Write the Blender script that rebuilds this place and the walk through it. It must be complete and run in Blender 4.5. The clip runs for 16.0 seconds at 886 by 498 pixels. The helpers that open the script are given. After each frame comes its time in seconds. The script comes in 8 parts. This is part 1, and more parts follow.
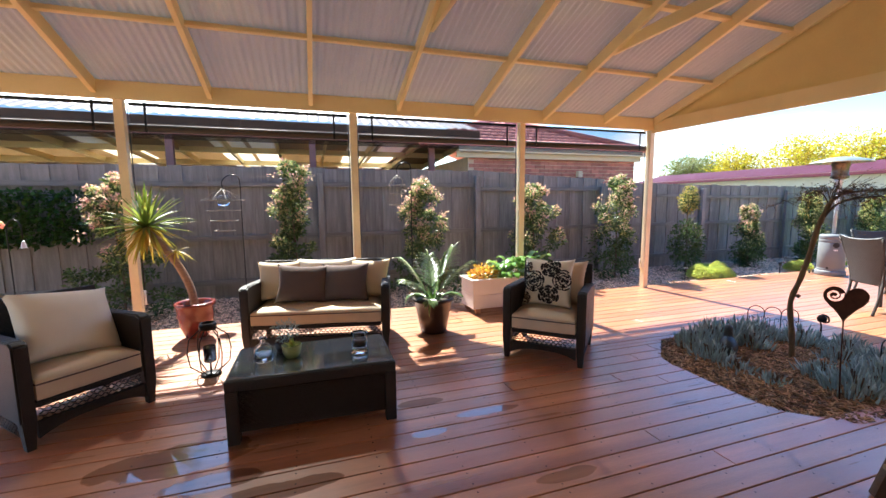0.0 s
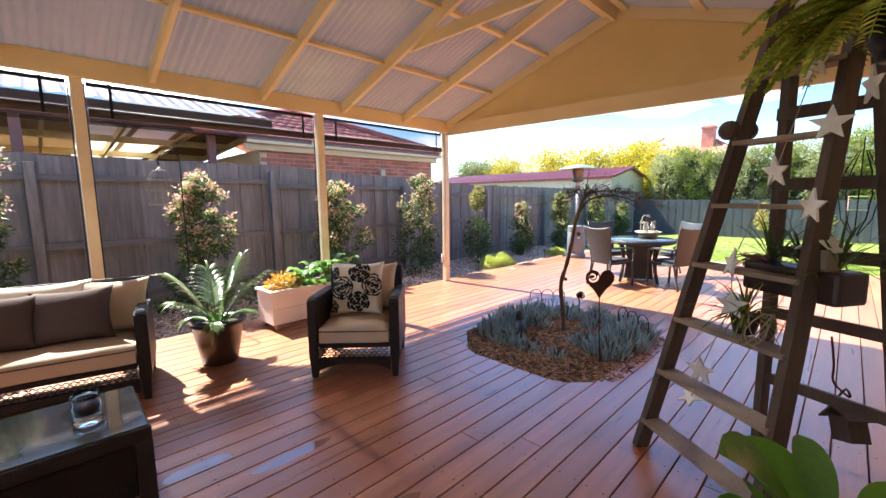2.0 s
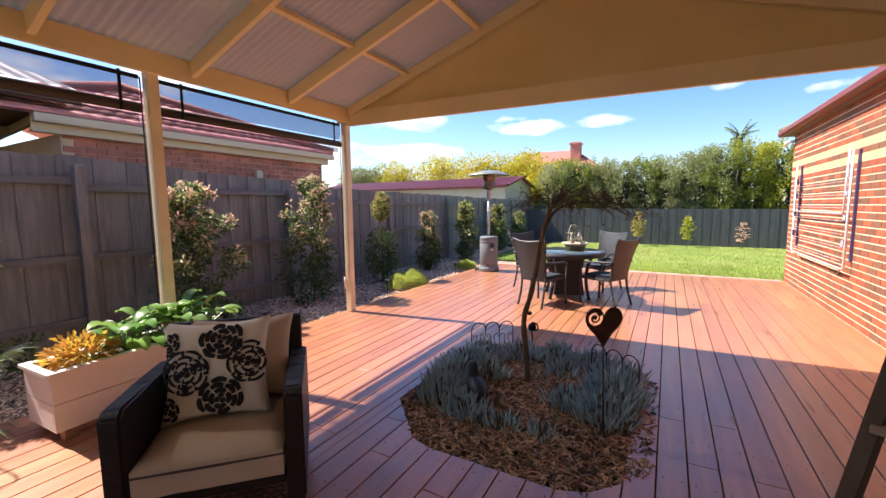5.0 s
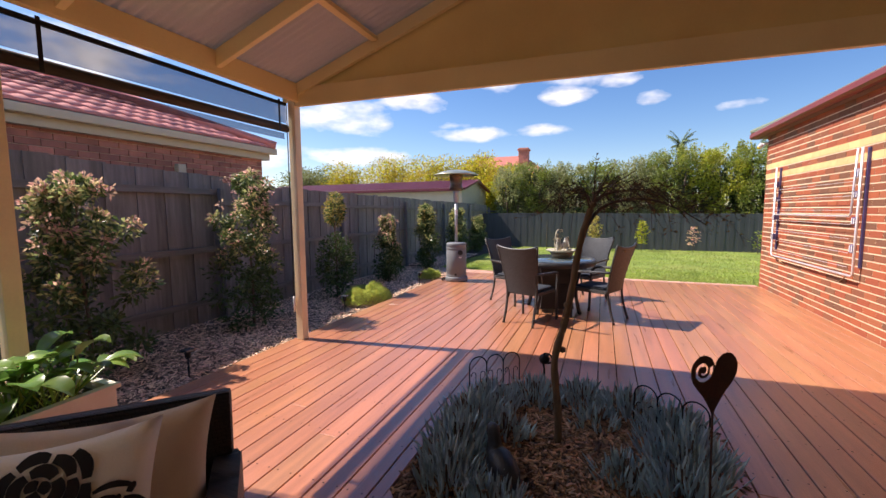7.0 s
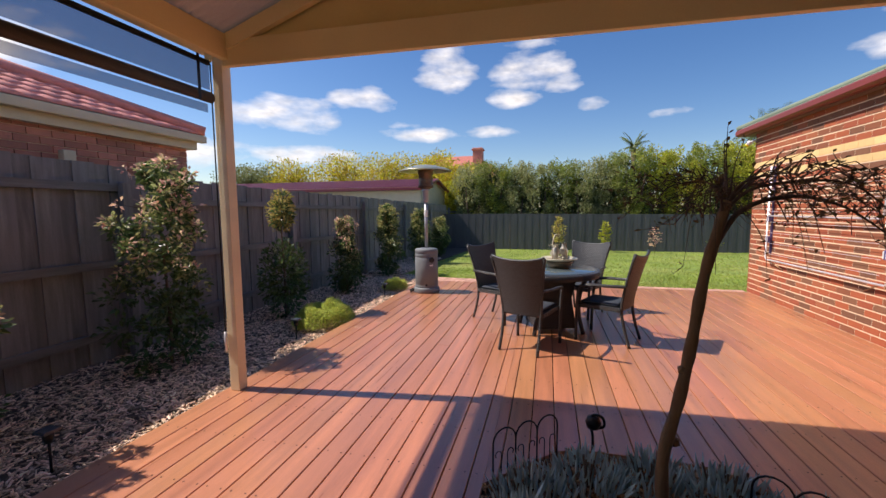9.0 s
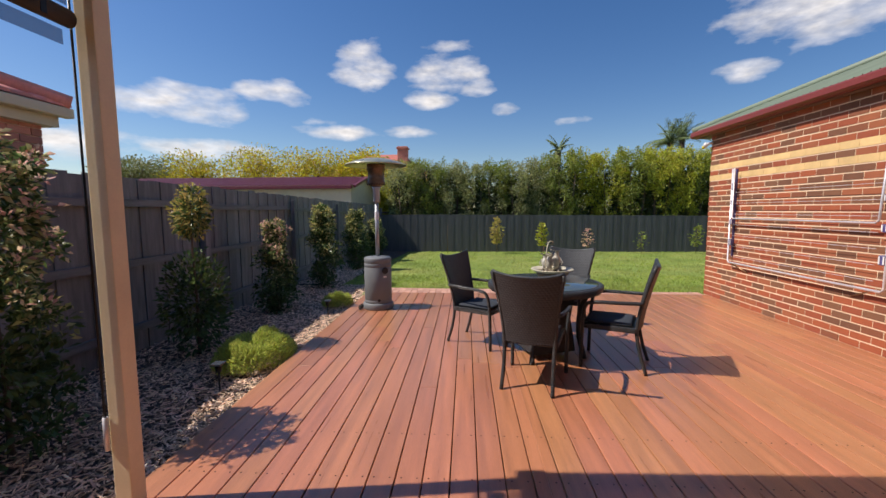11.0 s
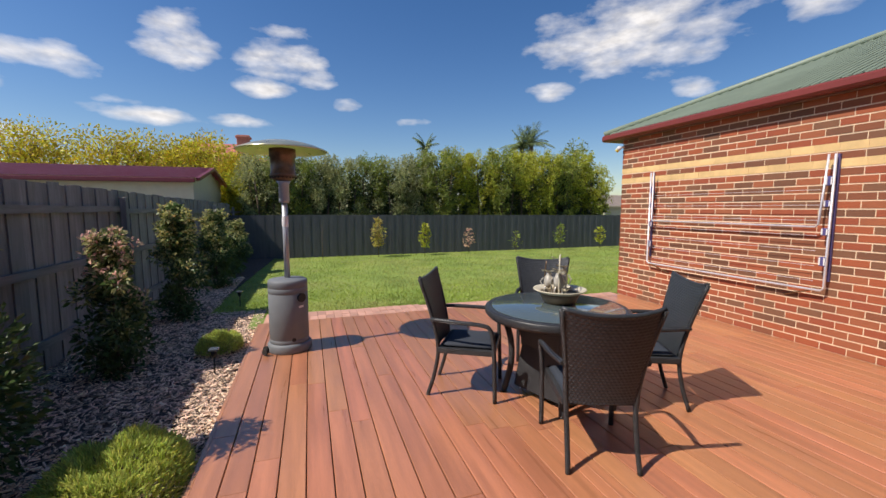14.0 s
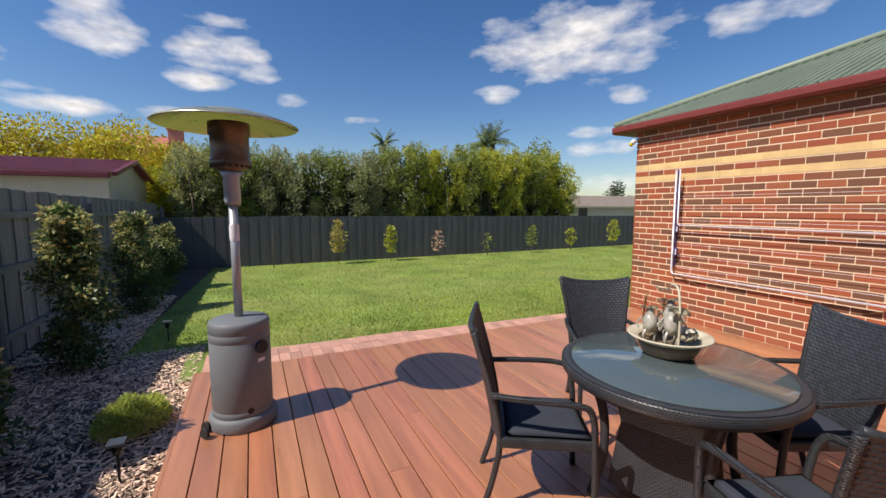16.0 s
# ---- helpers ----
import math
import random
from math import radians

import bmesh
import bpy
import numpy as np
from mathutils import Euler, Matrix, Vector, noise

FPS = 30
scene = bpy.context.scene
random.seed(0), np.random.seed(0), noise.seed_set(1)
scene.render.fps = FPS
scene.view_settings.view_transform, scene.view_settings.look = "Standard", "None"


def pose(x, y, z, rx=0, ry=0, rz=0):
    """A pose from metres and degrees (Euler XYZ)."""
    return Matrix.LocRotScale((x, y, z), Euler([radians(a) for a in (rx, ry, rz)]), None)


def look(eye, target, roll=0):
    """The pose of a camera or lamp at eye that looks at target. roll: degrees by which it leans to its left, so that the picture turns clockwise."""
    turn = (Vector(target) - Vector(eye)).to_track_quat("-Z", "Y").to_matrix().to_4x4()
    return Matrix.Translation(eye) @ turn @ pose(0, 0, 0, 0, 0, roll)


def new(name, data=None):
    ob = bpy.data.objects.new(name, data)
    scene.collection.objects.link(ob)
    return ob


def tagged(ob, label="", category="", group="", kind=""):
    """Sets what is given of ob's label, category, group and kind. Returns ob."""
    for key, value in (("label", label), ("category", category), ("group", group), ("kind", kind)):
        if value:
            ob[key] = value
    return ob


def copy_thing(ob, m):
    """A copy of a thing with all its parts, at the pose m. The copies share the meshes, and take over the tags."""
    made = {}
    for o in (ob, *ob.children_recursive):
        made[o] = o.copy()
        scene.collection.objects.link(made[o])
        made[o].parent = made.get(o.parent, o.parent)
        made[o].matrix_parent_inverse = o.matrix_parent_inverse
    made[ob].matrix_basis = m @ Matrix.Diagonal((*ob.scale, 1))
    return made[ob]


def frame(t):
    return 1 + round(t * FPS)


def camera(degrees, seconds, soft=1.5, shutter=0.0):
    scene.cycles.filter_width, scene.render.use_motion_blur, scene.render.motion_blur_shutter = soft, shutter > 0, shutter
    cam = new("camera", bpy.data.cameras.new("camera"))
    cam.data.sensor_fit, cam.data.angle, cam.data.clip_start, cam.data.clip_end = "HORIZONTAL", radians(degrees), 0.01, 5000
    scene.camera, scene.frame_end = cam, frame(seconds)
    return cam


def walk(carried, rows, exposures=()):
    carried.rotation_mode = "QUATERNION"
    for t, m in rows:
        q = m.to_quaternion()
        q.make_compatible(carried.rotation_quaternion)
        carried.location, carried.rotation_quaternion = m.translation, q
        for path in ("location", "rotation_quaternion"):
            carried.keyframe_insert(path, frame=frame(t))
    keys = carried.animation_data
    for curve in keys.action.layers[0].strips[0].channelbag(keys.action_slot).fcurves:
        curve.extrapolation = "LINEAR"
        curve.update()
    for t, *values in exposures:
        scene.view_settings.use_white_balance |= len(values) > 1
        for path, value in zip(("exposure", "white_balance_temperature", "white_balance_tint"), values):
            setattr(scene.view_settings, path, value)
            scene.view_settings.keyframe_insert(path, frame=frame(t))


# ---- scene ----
# ---- camera and walk ----
cam = camera(95.0, 16.0)
METRES, EYE, TILT, LEAN, TURN = 8.5, 1.5, 0.0, 0.0, -18.3
ROWS = [
    (0.0, 0.0, 0.0, 0.0, -0.06, -6.69, 0.48),
    (0.5, 0.0015, 0.0023, 0.0003, -8.39, -6.84, 0.6),
    (1.0, 0.0023, 0.0079, 0.0002, -16.16, -7.09, 0.6),
    (1.5, 0.0056, 0.0218, -0.0008, -22.35, -7.18, 0.6),
    (2.0, 0.0129, 0.0434, -0.0003, -26.8, -7.11, 0.58),
    (2.5, 0.0201, 0.0683, -0.0016, -30.21, -6.87, 0.53),
    (3.0, 0.0286, 0.0955, -0.0018, -32.99, -6.63, 0.55),
    (3.5, 0.0376, 0.1221, -0.001, -35.57, -6.46, 0.59),
    (4.0, 0.0464, 0.1512, -0.0014, -38.05, -6.32, 0.57),
    (6.5, 0.1004, 0.2943, -0.0044, -48.73, -5.45, 0.46),
    (7.0, 0.1166, 0.3222, -0.0064, -50.31, -5.34, 0.42),
    (7.5, 0.1346, 0.35, -0.0058, -51.87, -5.35, 0.45),
    (8.0, 0.1519, 0.3778, -0.0075, -53.48, -5.32, 0.44),
    (8.5, 0.1715, 0.4049, -0.0056, -55.22, -5.34, 0.43),
    (11.0, 0.2624, 0.5511, -0.0005, -68.49, -5.43, 0.26),
    (11.5, 0.2755, 0.5859, 0.0025, -72.18, -5.49, 0.2),
    (12.0, 0.2918, 0.6186, 0.0032, -76.13, -5.53, 0.17),
    (12.5, 0.3068, 0.6488, 0.0063, -79.98, -5.56, 0.15),
    (13.0, 0.3234, 0.6758, 0.007, -83.51, -5.64, 0.15),
    (13.5, 0.3444, 0.7027, 0.009, -86.87, -5.72, 0.14),
    (14.0, 0.3776, 0.7258, 0.0074, -89.89, -5.78, 0.11),
    (14.5, 0.4157, 0.7431, 0.0102, -92.36, -5.81, 0.09),
    (15.0, 0.4532, 0.7613, 0.0092, -94.36, -5.79, 0.04),
    (15.5, 0.4905, 0.7779, 0.011, -95.86, -5.82, 0.06),
    (16.0, 0.5331, 0.7936, 0.0118, -96.87, -5.84, 0.06),
]
EXPOSURES = [(0.0, 2.15, 6350, 5), (1.5, 2.2, 6350, 7), (3.0, 2.05, 6500, 10), (4.0, 1.72, 6600, 12), (6.5, 0.92, 7000, 19), (8.5, 0.56, 6950, 17), (11.0, 0.2, 6850, 14), (16.0, 0.22, 6800, 13)]
walk(cam, [(t, pose(0, 0, EYE, TILT, LEAN, TURN) @ pose(METRES * x, METRES * y, METRES * z, 90 + pitch, roll, yaw)) for t, x, y, z, yaw, pitch, roll in ROWS], EXPOSURES)

# ---- sky and sun ----
SUN_TO = Vector((-0.11, 0.814, 1.0)).normalized()
sun_data = bpy.data.lights.new("sun", "SUN")
sun_data.energy, sun_data.angle, sun_data.color = 4.35, radians(0.53), (1.0, 0.95, 0.87)
new("sun", sun_data).matrix_world = look((0, 30, 40), Vector((0, 30, 40)) - SUN_TO)

world = bpy.data.worlds.new("sky")
scene.world = world
world.use_nodes = True


def build_sky():
    """Blue sky with fair-weather clouds, at given bearings, broken up by noise."""
    nt = world.node_tree
    n, l = nt.nodes, nt.links
    n.clear()
    out, bg = n.new("ShaderNodeOutputWorld"), n.new("ShaderNodeBackground")
    sky = n.new("ShaderNodeTexSky")
    sky.sky_type, sky.sun_disc = "NISHITA", False
    sky.sun_elevation, sky.sun_rotation = radians(50.8), 0.0
    sky.air_density, sky.dust_density, sky.ozone_density = 1.0, 0.4, 2.5
    tc = n.new("ShaderNodeTexCoord")
    # bearing and height of each cloud: degrees clockwise from +y, degrees up, half sizes, weight
    clouds = [(76.4, 18.3, 5, 3.6, 1), (87, 17.9, 7, 2.8, 1), (84.6, 14.7, 4.2, 1.6, .9), (91.5, 16.3, 3.2, 1.4, .95), (95.4, 13.4, 2.4, 1.1, .9), (132.5, 20.2, 14.5, 5.2, 1.1), (139.3, 13.9, 3, 1.6, .9),
              (122.5, 14.9, 3.4, 1.5, .85), (72.5, 10.3, 6, 1.2, .95), (70.4, 11.6, 3, .7, .7), (65, 14.6, 5, 2.0, 1), (82.6, 10.7, 4, .9, .8), (152, 20, 6, 2.2, .9), (104.2, 11.6, 3.4, .7, .6), (88, 21.1, 5, 1.0, .6),
              (55, 12.4, 8.5, 2.6, 1.05), (57, 7.2, 9, 1.7, 1), (45, 7, 8, 2, .9), (28, 16, 9, 3.5, 1), (12, 12, 12, 4, 1), (136, 7.6, 5, 1.3, .8), (136, 9.6, 5, 1.0, .75), (137.7, 3.1, 5, 1.5, .8), (35, 24, 12, 3, .9),
              (200, 25, 25, 6, .9), (290, 20, 25, 6, .9), (330, 14, 15, 4, .9), (-15, 22, 14, 4, .9)]
    sep = n.new("ShaderNodeSeparateXYZ")
    l.new(tc.outputs["Generated"], sep.inputs[0])

    def m(op, a, b=None, clamp=False):
        node = n.new("ShaderNodeMath")
        node.operation, node.use_clamp = op, clamp
        for i, v in enumerate((a, b)):
            if v is None:
                continue
            if isinstance(v, (int, float)):
                node.inputs[i].default_value = v
            else:
                l.new(v, node.inputs[i])
        return node.outputs[0]

    az = m("MULTIPLY", m("ARCTAN2", sep.outputs[0], sep.outputs[1]), 57.2958)
    el = m("MULTIPLY", m("ARCSINE", sep.outputs[2]), 57.2958)
    comb = n.new("ShaderNodeCombineXYZ")
    l.new(m("MULTIPLY", az, 0.55), comb.inputs[0])
    l.new(m("MULTIPLY", el, 1.25), comb.inputs[1])
    noise_a = n.new("ShaderNodeTexNoise")
    noise_a.inputs["Scale"].default_value, noise_a.inputs["Detail"].default_value = 0.35, 8
    noise_a.inputs["Roughness"].default_value = 0.52
    l.new(comb.outputs[0], noise_a.inputs["Vector"])
    total = None
    for a0, e0, sa, se, wgt in clouds:
        a0 = a0 if a0 <= 180 else a0 - 360
        da = m("DIVIDE", m("SUBTRACT", az, a0), sa)
        de = m("DIVIDE", m("SUBTRACT", el, e0), se)
        d = m("SUBTRACT", 1.0, m("ADD", m("MULTIPLY", da, da), m("MULTIPLY", de, de)))
        d = m("MULTIPLY", m("MAXIMUM", d, -1.0), wgt)
        total = d if total is None else m("MAXIMUM", total, d)
    field = m("ADD", m("MULTIPLY", total, 0.42), m("MULTIPLY", m("SUBTRACT", noise_a.outputs["Fac"], 0.60), 1.1))
    dens = m("MULTIPLY", field, 2.3, True)
    noise_b = n.new("ShaderNodeTexNoise")
    noise_b.inputs["Scale"].default_value, noise_b.inputs["Detail"].default_value = 0.9, 5
    l.new(comb.outputs[0], noise_b.inputs["Vector"])
    shade = n.new("ShaderNodeMapRange")
    shade.inputs[1].default_value, shade.inputs[2].default_value = 0.3, 0.7
    shade.inputs[3].default_value, shade.inputs[4].default_value = 6.5, 9.5
    l.new(noise_b.outputs["Fac"], shade.inputs[0])
    mix = n.new("ShaderNodeMix")
    mix.data_type = "RGBA"
    l.new(m("MULTIPLY", dens, 0.93), mix.inputs["Factor"])
    deep = n.new("ShaderNodeHueSaturation")
    deep.inputs["Hue"].default_value, deep.inputs["Saturation"].default_value = 0.507, 1.3
    l.new(sky.outputs[0], deep.inputs["Color"])
    l.new(deep.outputs[0], mix.inputs["A"])
    l.new(shade.outputs[0], mix.inputs["B"])
    l.new(mix.outputs["Result"], bg.inputs[0])
    bg.inputs[1].default_value = 0.098
    l.new(bg.outputs[0], out.inputs[0])


build_sky()


# ---- materials ----
def material(name, colour, rough=0.6, metal=0.0, var=0.15, scale=6.0, stretch=(1, 1, 1), bump=0.1, fine=60.0, island=0.0, per_object=0.0,
             second=None, second_amount=0.5, second_scale=1.5, spec=0.5, transmission=0.0, alpha=1.0, coat=0.0, hue=0.0, translucent=0.0, coat_rough=0.05):
    """A surface with a base colour, stains at a large scale, grain at a small one, relief and wear; colours are linear."""
    mt = bpy.data.materials.new(name)
    mt.use_nodes = True
    nt = mt.node_tree
    n, l = nt.nodes, nt.links
    bsdf = n["Principled BSDF"]
    tc, mp = n.new("ShaderNodeTexCoord"), n.new("ShaderNodeMapping")
    mp.inputs["Scale"].default_value = stretch
    l.new(tc.outputs["Object"], mp.inputs[0])
    vec = mp.outputs[0]
    if per_object:
        info, add = n.new("ShaderNodeObjectInfo"), n.new("ShaderNodeVectorMath")
        mul = n.new("ShaderNodeMath")
        mul.operation, mul.inputs[1].default_value = "MULTIPLY", 37.0
        l.new(info.outputs["Random"], mul.inputs[0])
        l.new(mp.outputs[0], add.inputs[0])
        l.new(mul.outputs[0], add.inputs[1])
        vec = add.outputs[0]
    big, small = n.new("ShaderNodeTexNoise"), n.new("ShaderNodeTexNoise")
    big.inputs["Scale"].default_value, big.inputs["Detail"].default_value = scale, 4
    small.inputs["Scale"].default_value, small.inputs["Detail"].default_value = fine, 3
    l.new(vec, big.inputs["Vector"]), l.new(vec, small.inputs["Vector"])
    colour = (*colour, 1)
    ramp = n.new("ShaderNodeMix")
    ramp.data_type = "RGBA"
    ramp.inputs["A"].default_value = [c * (1 - var) for c in colour[:3]] + [1]
    ramp.inputs["B"].default_value = [min(1, c * (1 + var)) for c in colour[:3]] + [1]
    mid = n.new("ShaderNodeMath")
    mid.operation = "ADD"
    h1, h2 = n.new("ShaderNodeMath"), n.new("ShaderNodeMath")
    h1.operation = h2.operation = "MULTIPLY_ADD"
    h1.inputs[1].default_value, h1.inputs[2].default_value = 2.0, -0.5
    h2.inputs[1].default_value, h2.inputs[2].default_value = 0.8, -0.4
    l.new(big.outputs["Fac"], h1.inputs[0]), l.new(small.outputs["Fac"], h2.inputs[0])
    l.new(h1.outputs[0], mid.inputs[0]), l.new(h2.outputs[0], mid.inputs[1])
    mid.use_clamp = True
    l.new(mid.outputs[0], ramp.inputs["Factor"])
    col = ramp.outputs["Result"]
    if second:
        spots, step, mx = n.new("ShaderNodeTexNoise"), n.new("ShaderNodeMapRange"), n.new("ShaderNodeMix")
        spots.inputs["Scale"].default_value, spots.inputs["Detail"].default_value = second_scale, 5
        l.new(vec, spots.inputs["Vector"])
        step.inputs[1].default_value, step.inputs[2].default_value, step.inputs[4].default_value = 0.45, 0.7, second_amount
        l.new(spots.outputs["Fac"], step.inputs[0])
        mx.data_type = "RGBA"
        l.new(step.outputs[0], mx.inputs["Factor"]), l.new(col, mx.inputs["A"])
        mx.inputs["B"].default_value = (*second, 1)
        col = mx.outputs["Result"]
    if island or per_object:
        hsv = n.new("ShaderNodeHueSaturation")
        rnd = info.outputs["Random"] if per_object else n.new("ShaderNodeNewGeometry").outputs["Random Per Island"]
        amount = per_object or island
        val = n.new("ShaderNodeMapRange")
        val.inputs[3].default_value, val.inputs[4].default_value = 1 - amount, 1 + amount
        l.new(rnd, val.inputs[0]), l.new(val.outputs[0], hsv.inputs["Value"]), l.new(col, hsv.inputs["Color"])
        if hue:
            hr, frac, mu = n.new("ShaderNodeMapRange"), n.new("ShaderNodeMath"), n.new("ShaderNodeMath")
            mu.operation, mu.inputs[1].default_value, frac.operation = "MULTIPLY", 7.31, "FRACT"
            hr.inputs[3].default_value, hr.inputs[4].default_value = 0.5 - hue, 0.5 + hue
            l.new(rnd, mu.inputs[0]), l.new(mu.outputs[0], frac.inputs[0]), l.new(frac.outputs[0], hr.inputs[0]), l.new(hr.outputs[0], hsv.inputs["Hue"])
        col = hsv.outputs["Color"]
    l.new(col, bsdf.inputs["Base Color"])
    rr = n.new("ShaderNodeMapRange")
    rr.inputs[3].default_value, rr.inputs[4].default_value = max(0.02, rough - 0.1), min(1, rough + 0.1)
    l.new(big.outputs["Fac"], rr.inputs[0]), l.new(rr.outputs[0], bsdf.inputs["Roughness"])
    bsdf.inputs["Metallic"].default_value, bsdf.inputs["Specular IOR Level"].default_value = metal, spec
    bsdf.inputs["Coat Weight"].default_value, bsdf.inputs["Transmission Weight"].default_value = coat, transmission
    bsdf.inputs["Alpha"].default_value, bsdf.inputs["Coat Roughness"].default_value = alpha, coat_rough
    if bump:
        bp = n.new("ShaderNodeBump")
        bp.inputs["Strength"].default_value, bp.inputs["Distance"].default_value = bump, 0.004
        l.new(small.outputs["Fac"], bp.inputs["Height"]), l.new(bp.outputs[0], bsdf.inputs["Normal"])
    if translucent:
        tr, ms = n.new("ShaderNodeBsdfTranslucent"), n.new("ShaderNodeMixShader")
        l.new(col, tr.inputs[0])
        ms.inputs[0].default_value = translucent
        l.new(bsdf.outputs[0], ms.inputs[1]), l.new(tr.outputs[0], ms.inputs[2])
        l.new(ms.outputs[0], n["Material Output"].inputs[0])
    return mt


def glass_material(name, colour, rough=0.02):
    mt = bpy.data.materials.new(name)
    mt.use_nodes = True
    b = mt.node_tree.nodes["Principled BSDF"]
    b.inputs["Base Color"].default_value, b.inputs["Roughness"].default_value = (*colour, 1), rough
    b.inputs["Transmission Weight"].default_value, b.inputs["IOR"].default_value = 1.0, 1.45
    return mt


def let_through(mt, amount):
    """A thin sheet that lets a little light straight through."""
    n, l = mt.node_tree.nodes, mt.node_tree.links
    tr, ms = n.new("ShaderNodeBsdfTransparent"), n.new("ShaderNodeMixShader")
    ms.inputs[0].default_value = amount
    l.new(n["Principled BSDF"].outputs[0], ms.inputs[1]), l.new(tr.outputs[0], ms.inputs[2]), l.new(ms.outputs[0], n["Material Output"].inputs[0])


M = {}
M["deck"] = material("deck_timber", (0.485, 0.20, 0.097), 0.31, var=0.26, scale=3.0, stretch=(0.35, 5, 5), bump=0.35, fine=60, per_object=0.1, hue=0.007,
                     second=(0.40, 0.165, 0.092), second_amount=0.45, second_scale=1.0, spec=0.8, coat=0.7, coat_rough=0.32)
M["cream"] = material("cream_paint", (0.84, 0.69, 0.38), 0.5, var=0.06, scale=3, bump=0.08, fine=70, second=(0.60, 0.42, 0.2), second_amount=0.25)
# the beams' cream made paler for the posts: sunlight put into the colour
M["post_cream_sunlit"] = material("sunlit_cream_paint", (0.85, 0.73, 0.49), 0.55, var=0.08, scale=4, bump=0.1, fine=70, second=(0.66, 0.52, 0.33), second_amount=0.25)
M["gable"] = material("gable_sheet", (0.78, 0.62, 0.28), 0.6, var=0.05, scale=2, bump=0.05, second=(0.6, 0.4, 0.17), second_amount=0.2)
M["iron_roof"] = material("corrugated_steel", (0.48, 0.45, 0.335), 0.55, var=0.12, scale=1.5, bump=0.03, second=(0.43, 0.38, 0.29), second_amount=0.35)
let_through(M["iron_roof"], 0.03)
M["fence"] = material("weathered_fence", (0.245, 0.23, 0.222), 0.85, var=0.3, scale=4, stretch=(6, 6, 0.6), bump=0.5, fine=50, per_object=0.16,
                      second=(0.19, 0.18, 0.18), second_amount=0.6, second_scale=1.6)
M["back_fence"] = material("dark_fence", (0.08, 0.085, 0.095), 0.85, var=0.25, scale=3, stretch=(4, 4, 0.6), bump=0.4, per_object=0.12, second=(0.07, 0.075, 0.08), second_amount=0.5)
M["mortar"] = material("mortar", (0.80, 0.62, 0.43), 0.9, var=0.12, scale=5, bump=0.4)
M["brick_cream"] = material("cream_brick", (0.72, 0.50, 0.23), 0.85, var=0.12, scale=6, bump=0.5, fine=90, island=0.08)
M["paver"] = material("clay_paver", (0.54, 0.30, 0.225), 0.85, var=0.2, scale=6, bump=0.5, per_object=0.15, second=(0.36, 0.2, 0.15), second_amount=0.4)
M["gutter"] = material("heritage_red_steel", (0.20, 0.035, 0.028), 0.4, var=0.1, scale=2, bump=0.02)
M["soffit"] = material("soffit_board", (0.16, 0.10, 0.08), 0.7, var=0.1)
M["green_roof"] = material("green_roof_steel", (0.22, 0.27, 0.20), 0.5, var=0.12, scale=2, bump=0.05)
M["tile_roof"] = material("terracotta_tile", (0.76, 0.28, 0.23), 0.7, var=0.2, scale=5, bump=0.3, island=0.15)
M["neighbour_brick"] = material("neighbour_brick", (0.58, 0.23, 0.165), 0.85, var=0.25, scale=6, bump=0.5, island=0.25, second=(0.30, 0.13, 0.10), second_amount=0.5)
M["fascia"] = material("cream_fascia", (0.66, 0.55, 0.38), 0.5, var=0.05)
M["white_roof"] = material("pale_roof_steel", (0.55, 0.52, 0.50), 0.45, var=0.08)
M["brown_wood"] = material("brown_stained_timber", (0.11, 0.06, 0.04), 0.6, var=0.2, stretch=(1, 6, 6))
M["mauve"] = material("mauve_paint", (0.22, 0.10, 0.10), 0.6, var=0.1)
M["skylight"] = material("translucent_sheet", (0.85, 0.80, 0.66), 0.4, var=0.05, translucent=0.7)
M["shed_wall"] = material("cream_shed_wall", (0.62, 0.58, 0.44), 0.6, var=0.06)
M["shed_roof"] = material("maroon_shed_roof", (0.17, 0.03, 0.045), 0.4, var=0.1)
M["lawn"] = material("lawn_soil", (0.19, 0.27, 0.05), 0.95, var=0.35, scale=1.2, bump=0.8, fine=80, second=(0.30, 0.28, 0.09), second_amount=0.5, second_scale=0.8)
M["grass"] = material("grass_blades", (0.33, 0.43, 0.075), 0.8, var=0.3, scale=0.8, bump=0, island=0.35, hue=0.02, translucent=0.35, second=(0.46, 0.43, 0.17), second_amount=0.75, second_scale=0.6)
M["soil"] = material("garden_soil", (0.085, 0.06, 0.045), 0.95, var=0.35, scale=8, bump=0.9, fine=60)
M["chip"] = material("bark_chips", (0.70, 0.52, 0.39), 0.9, var=0.2, scale=20, bump=0.4, island=0.8, hue=0.015)
M["chip_red"] = material("fresh_bark_chips", (0.31, 0.195, 0.115), 0.9, var=0.2, scale=20, bump=0.4, island=0.75, hue=0.015)
M["ground"] = material("far_ground", (0.13, 0.13, 0.07), 0.95, var=0.3, scale=0.5)
M["blind"] = material("brown_blind_fabric", (0.06, 0.045, 0.037), 0.7, var=0.15, scale=10, bump=0.2)
M["black_metal"] = material("black_metal", (0.018, 0.018, 0.02), 0.4, metal=0.6, var=0.2)


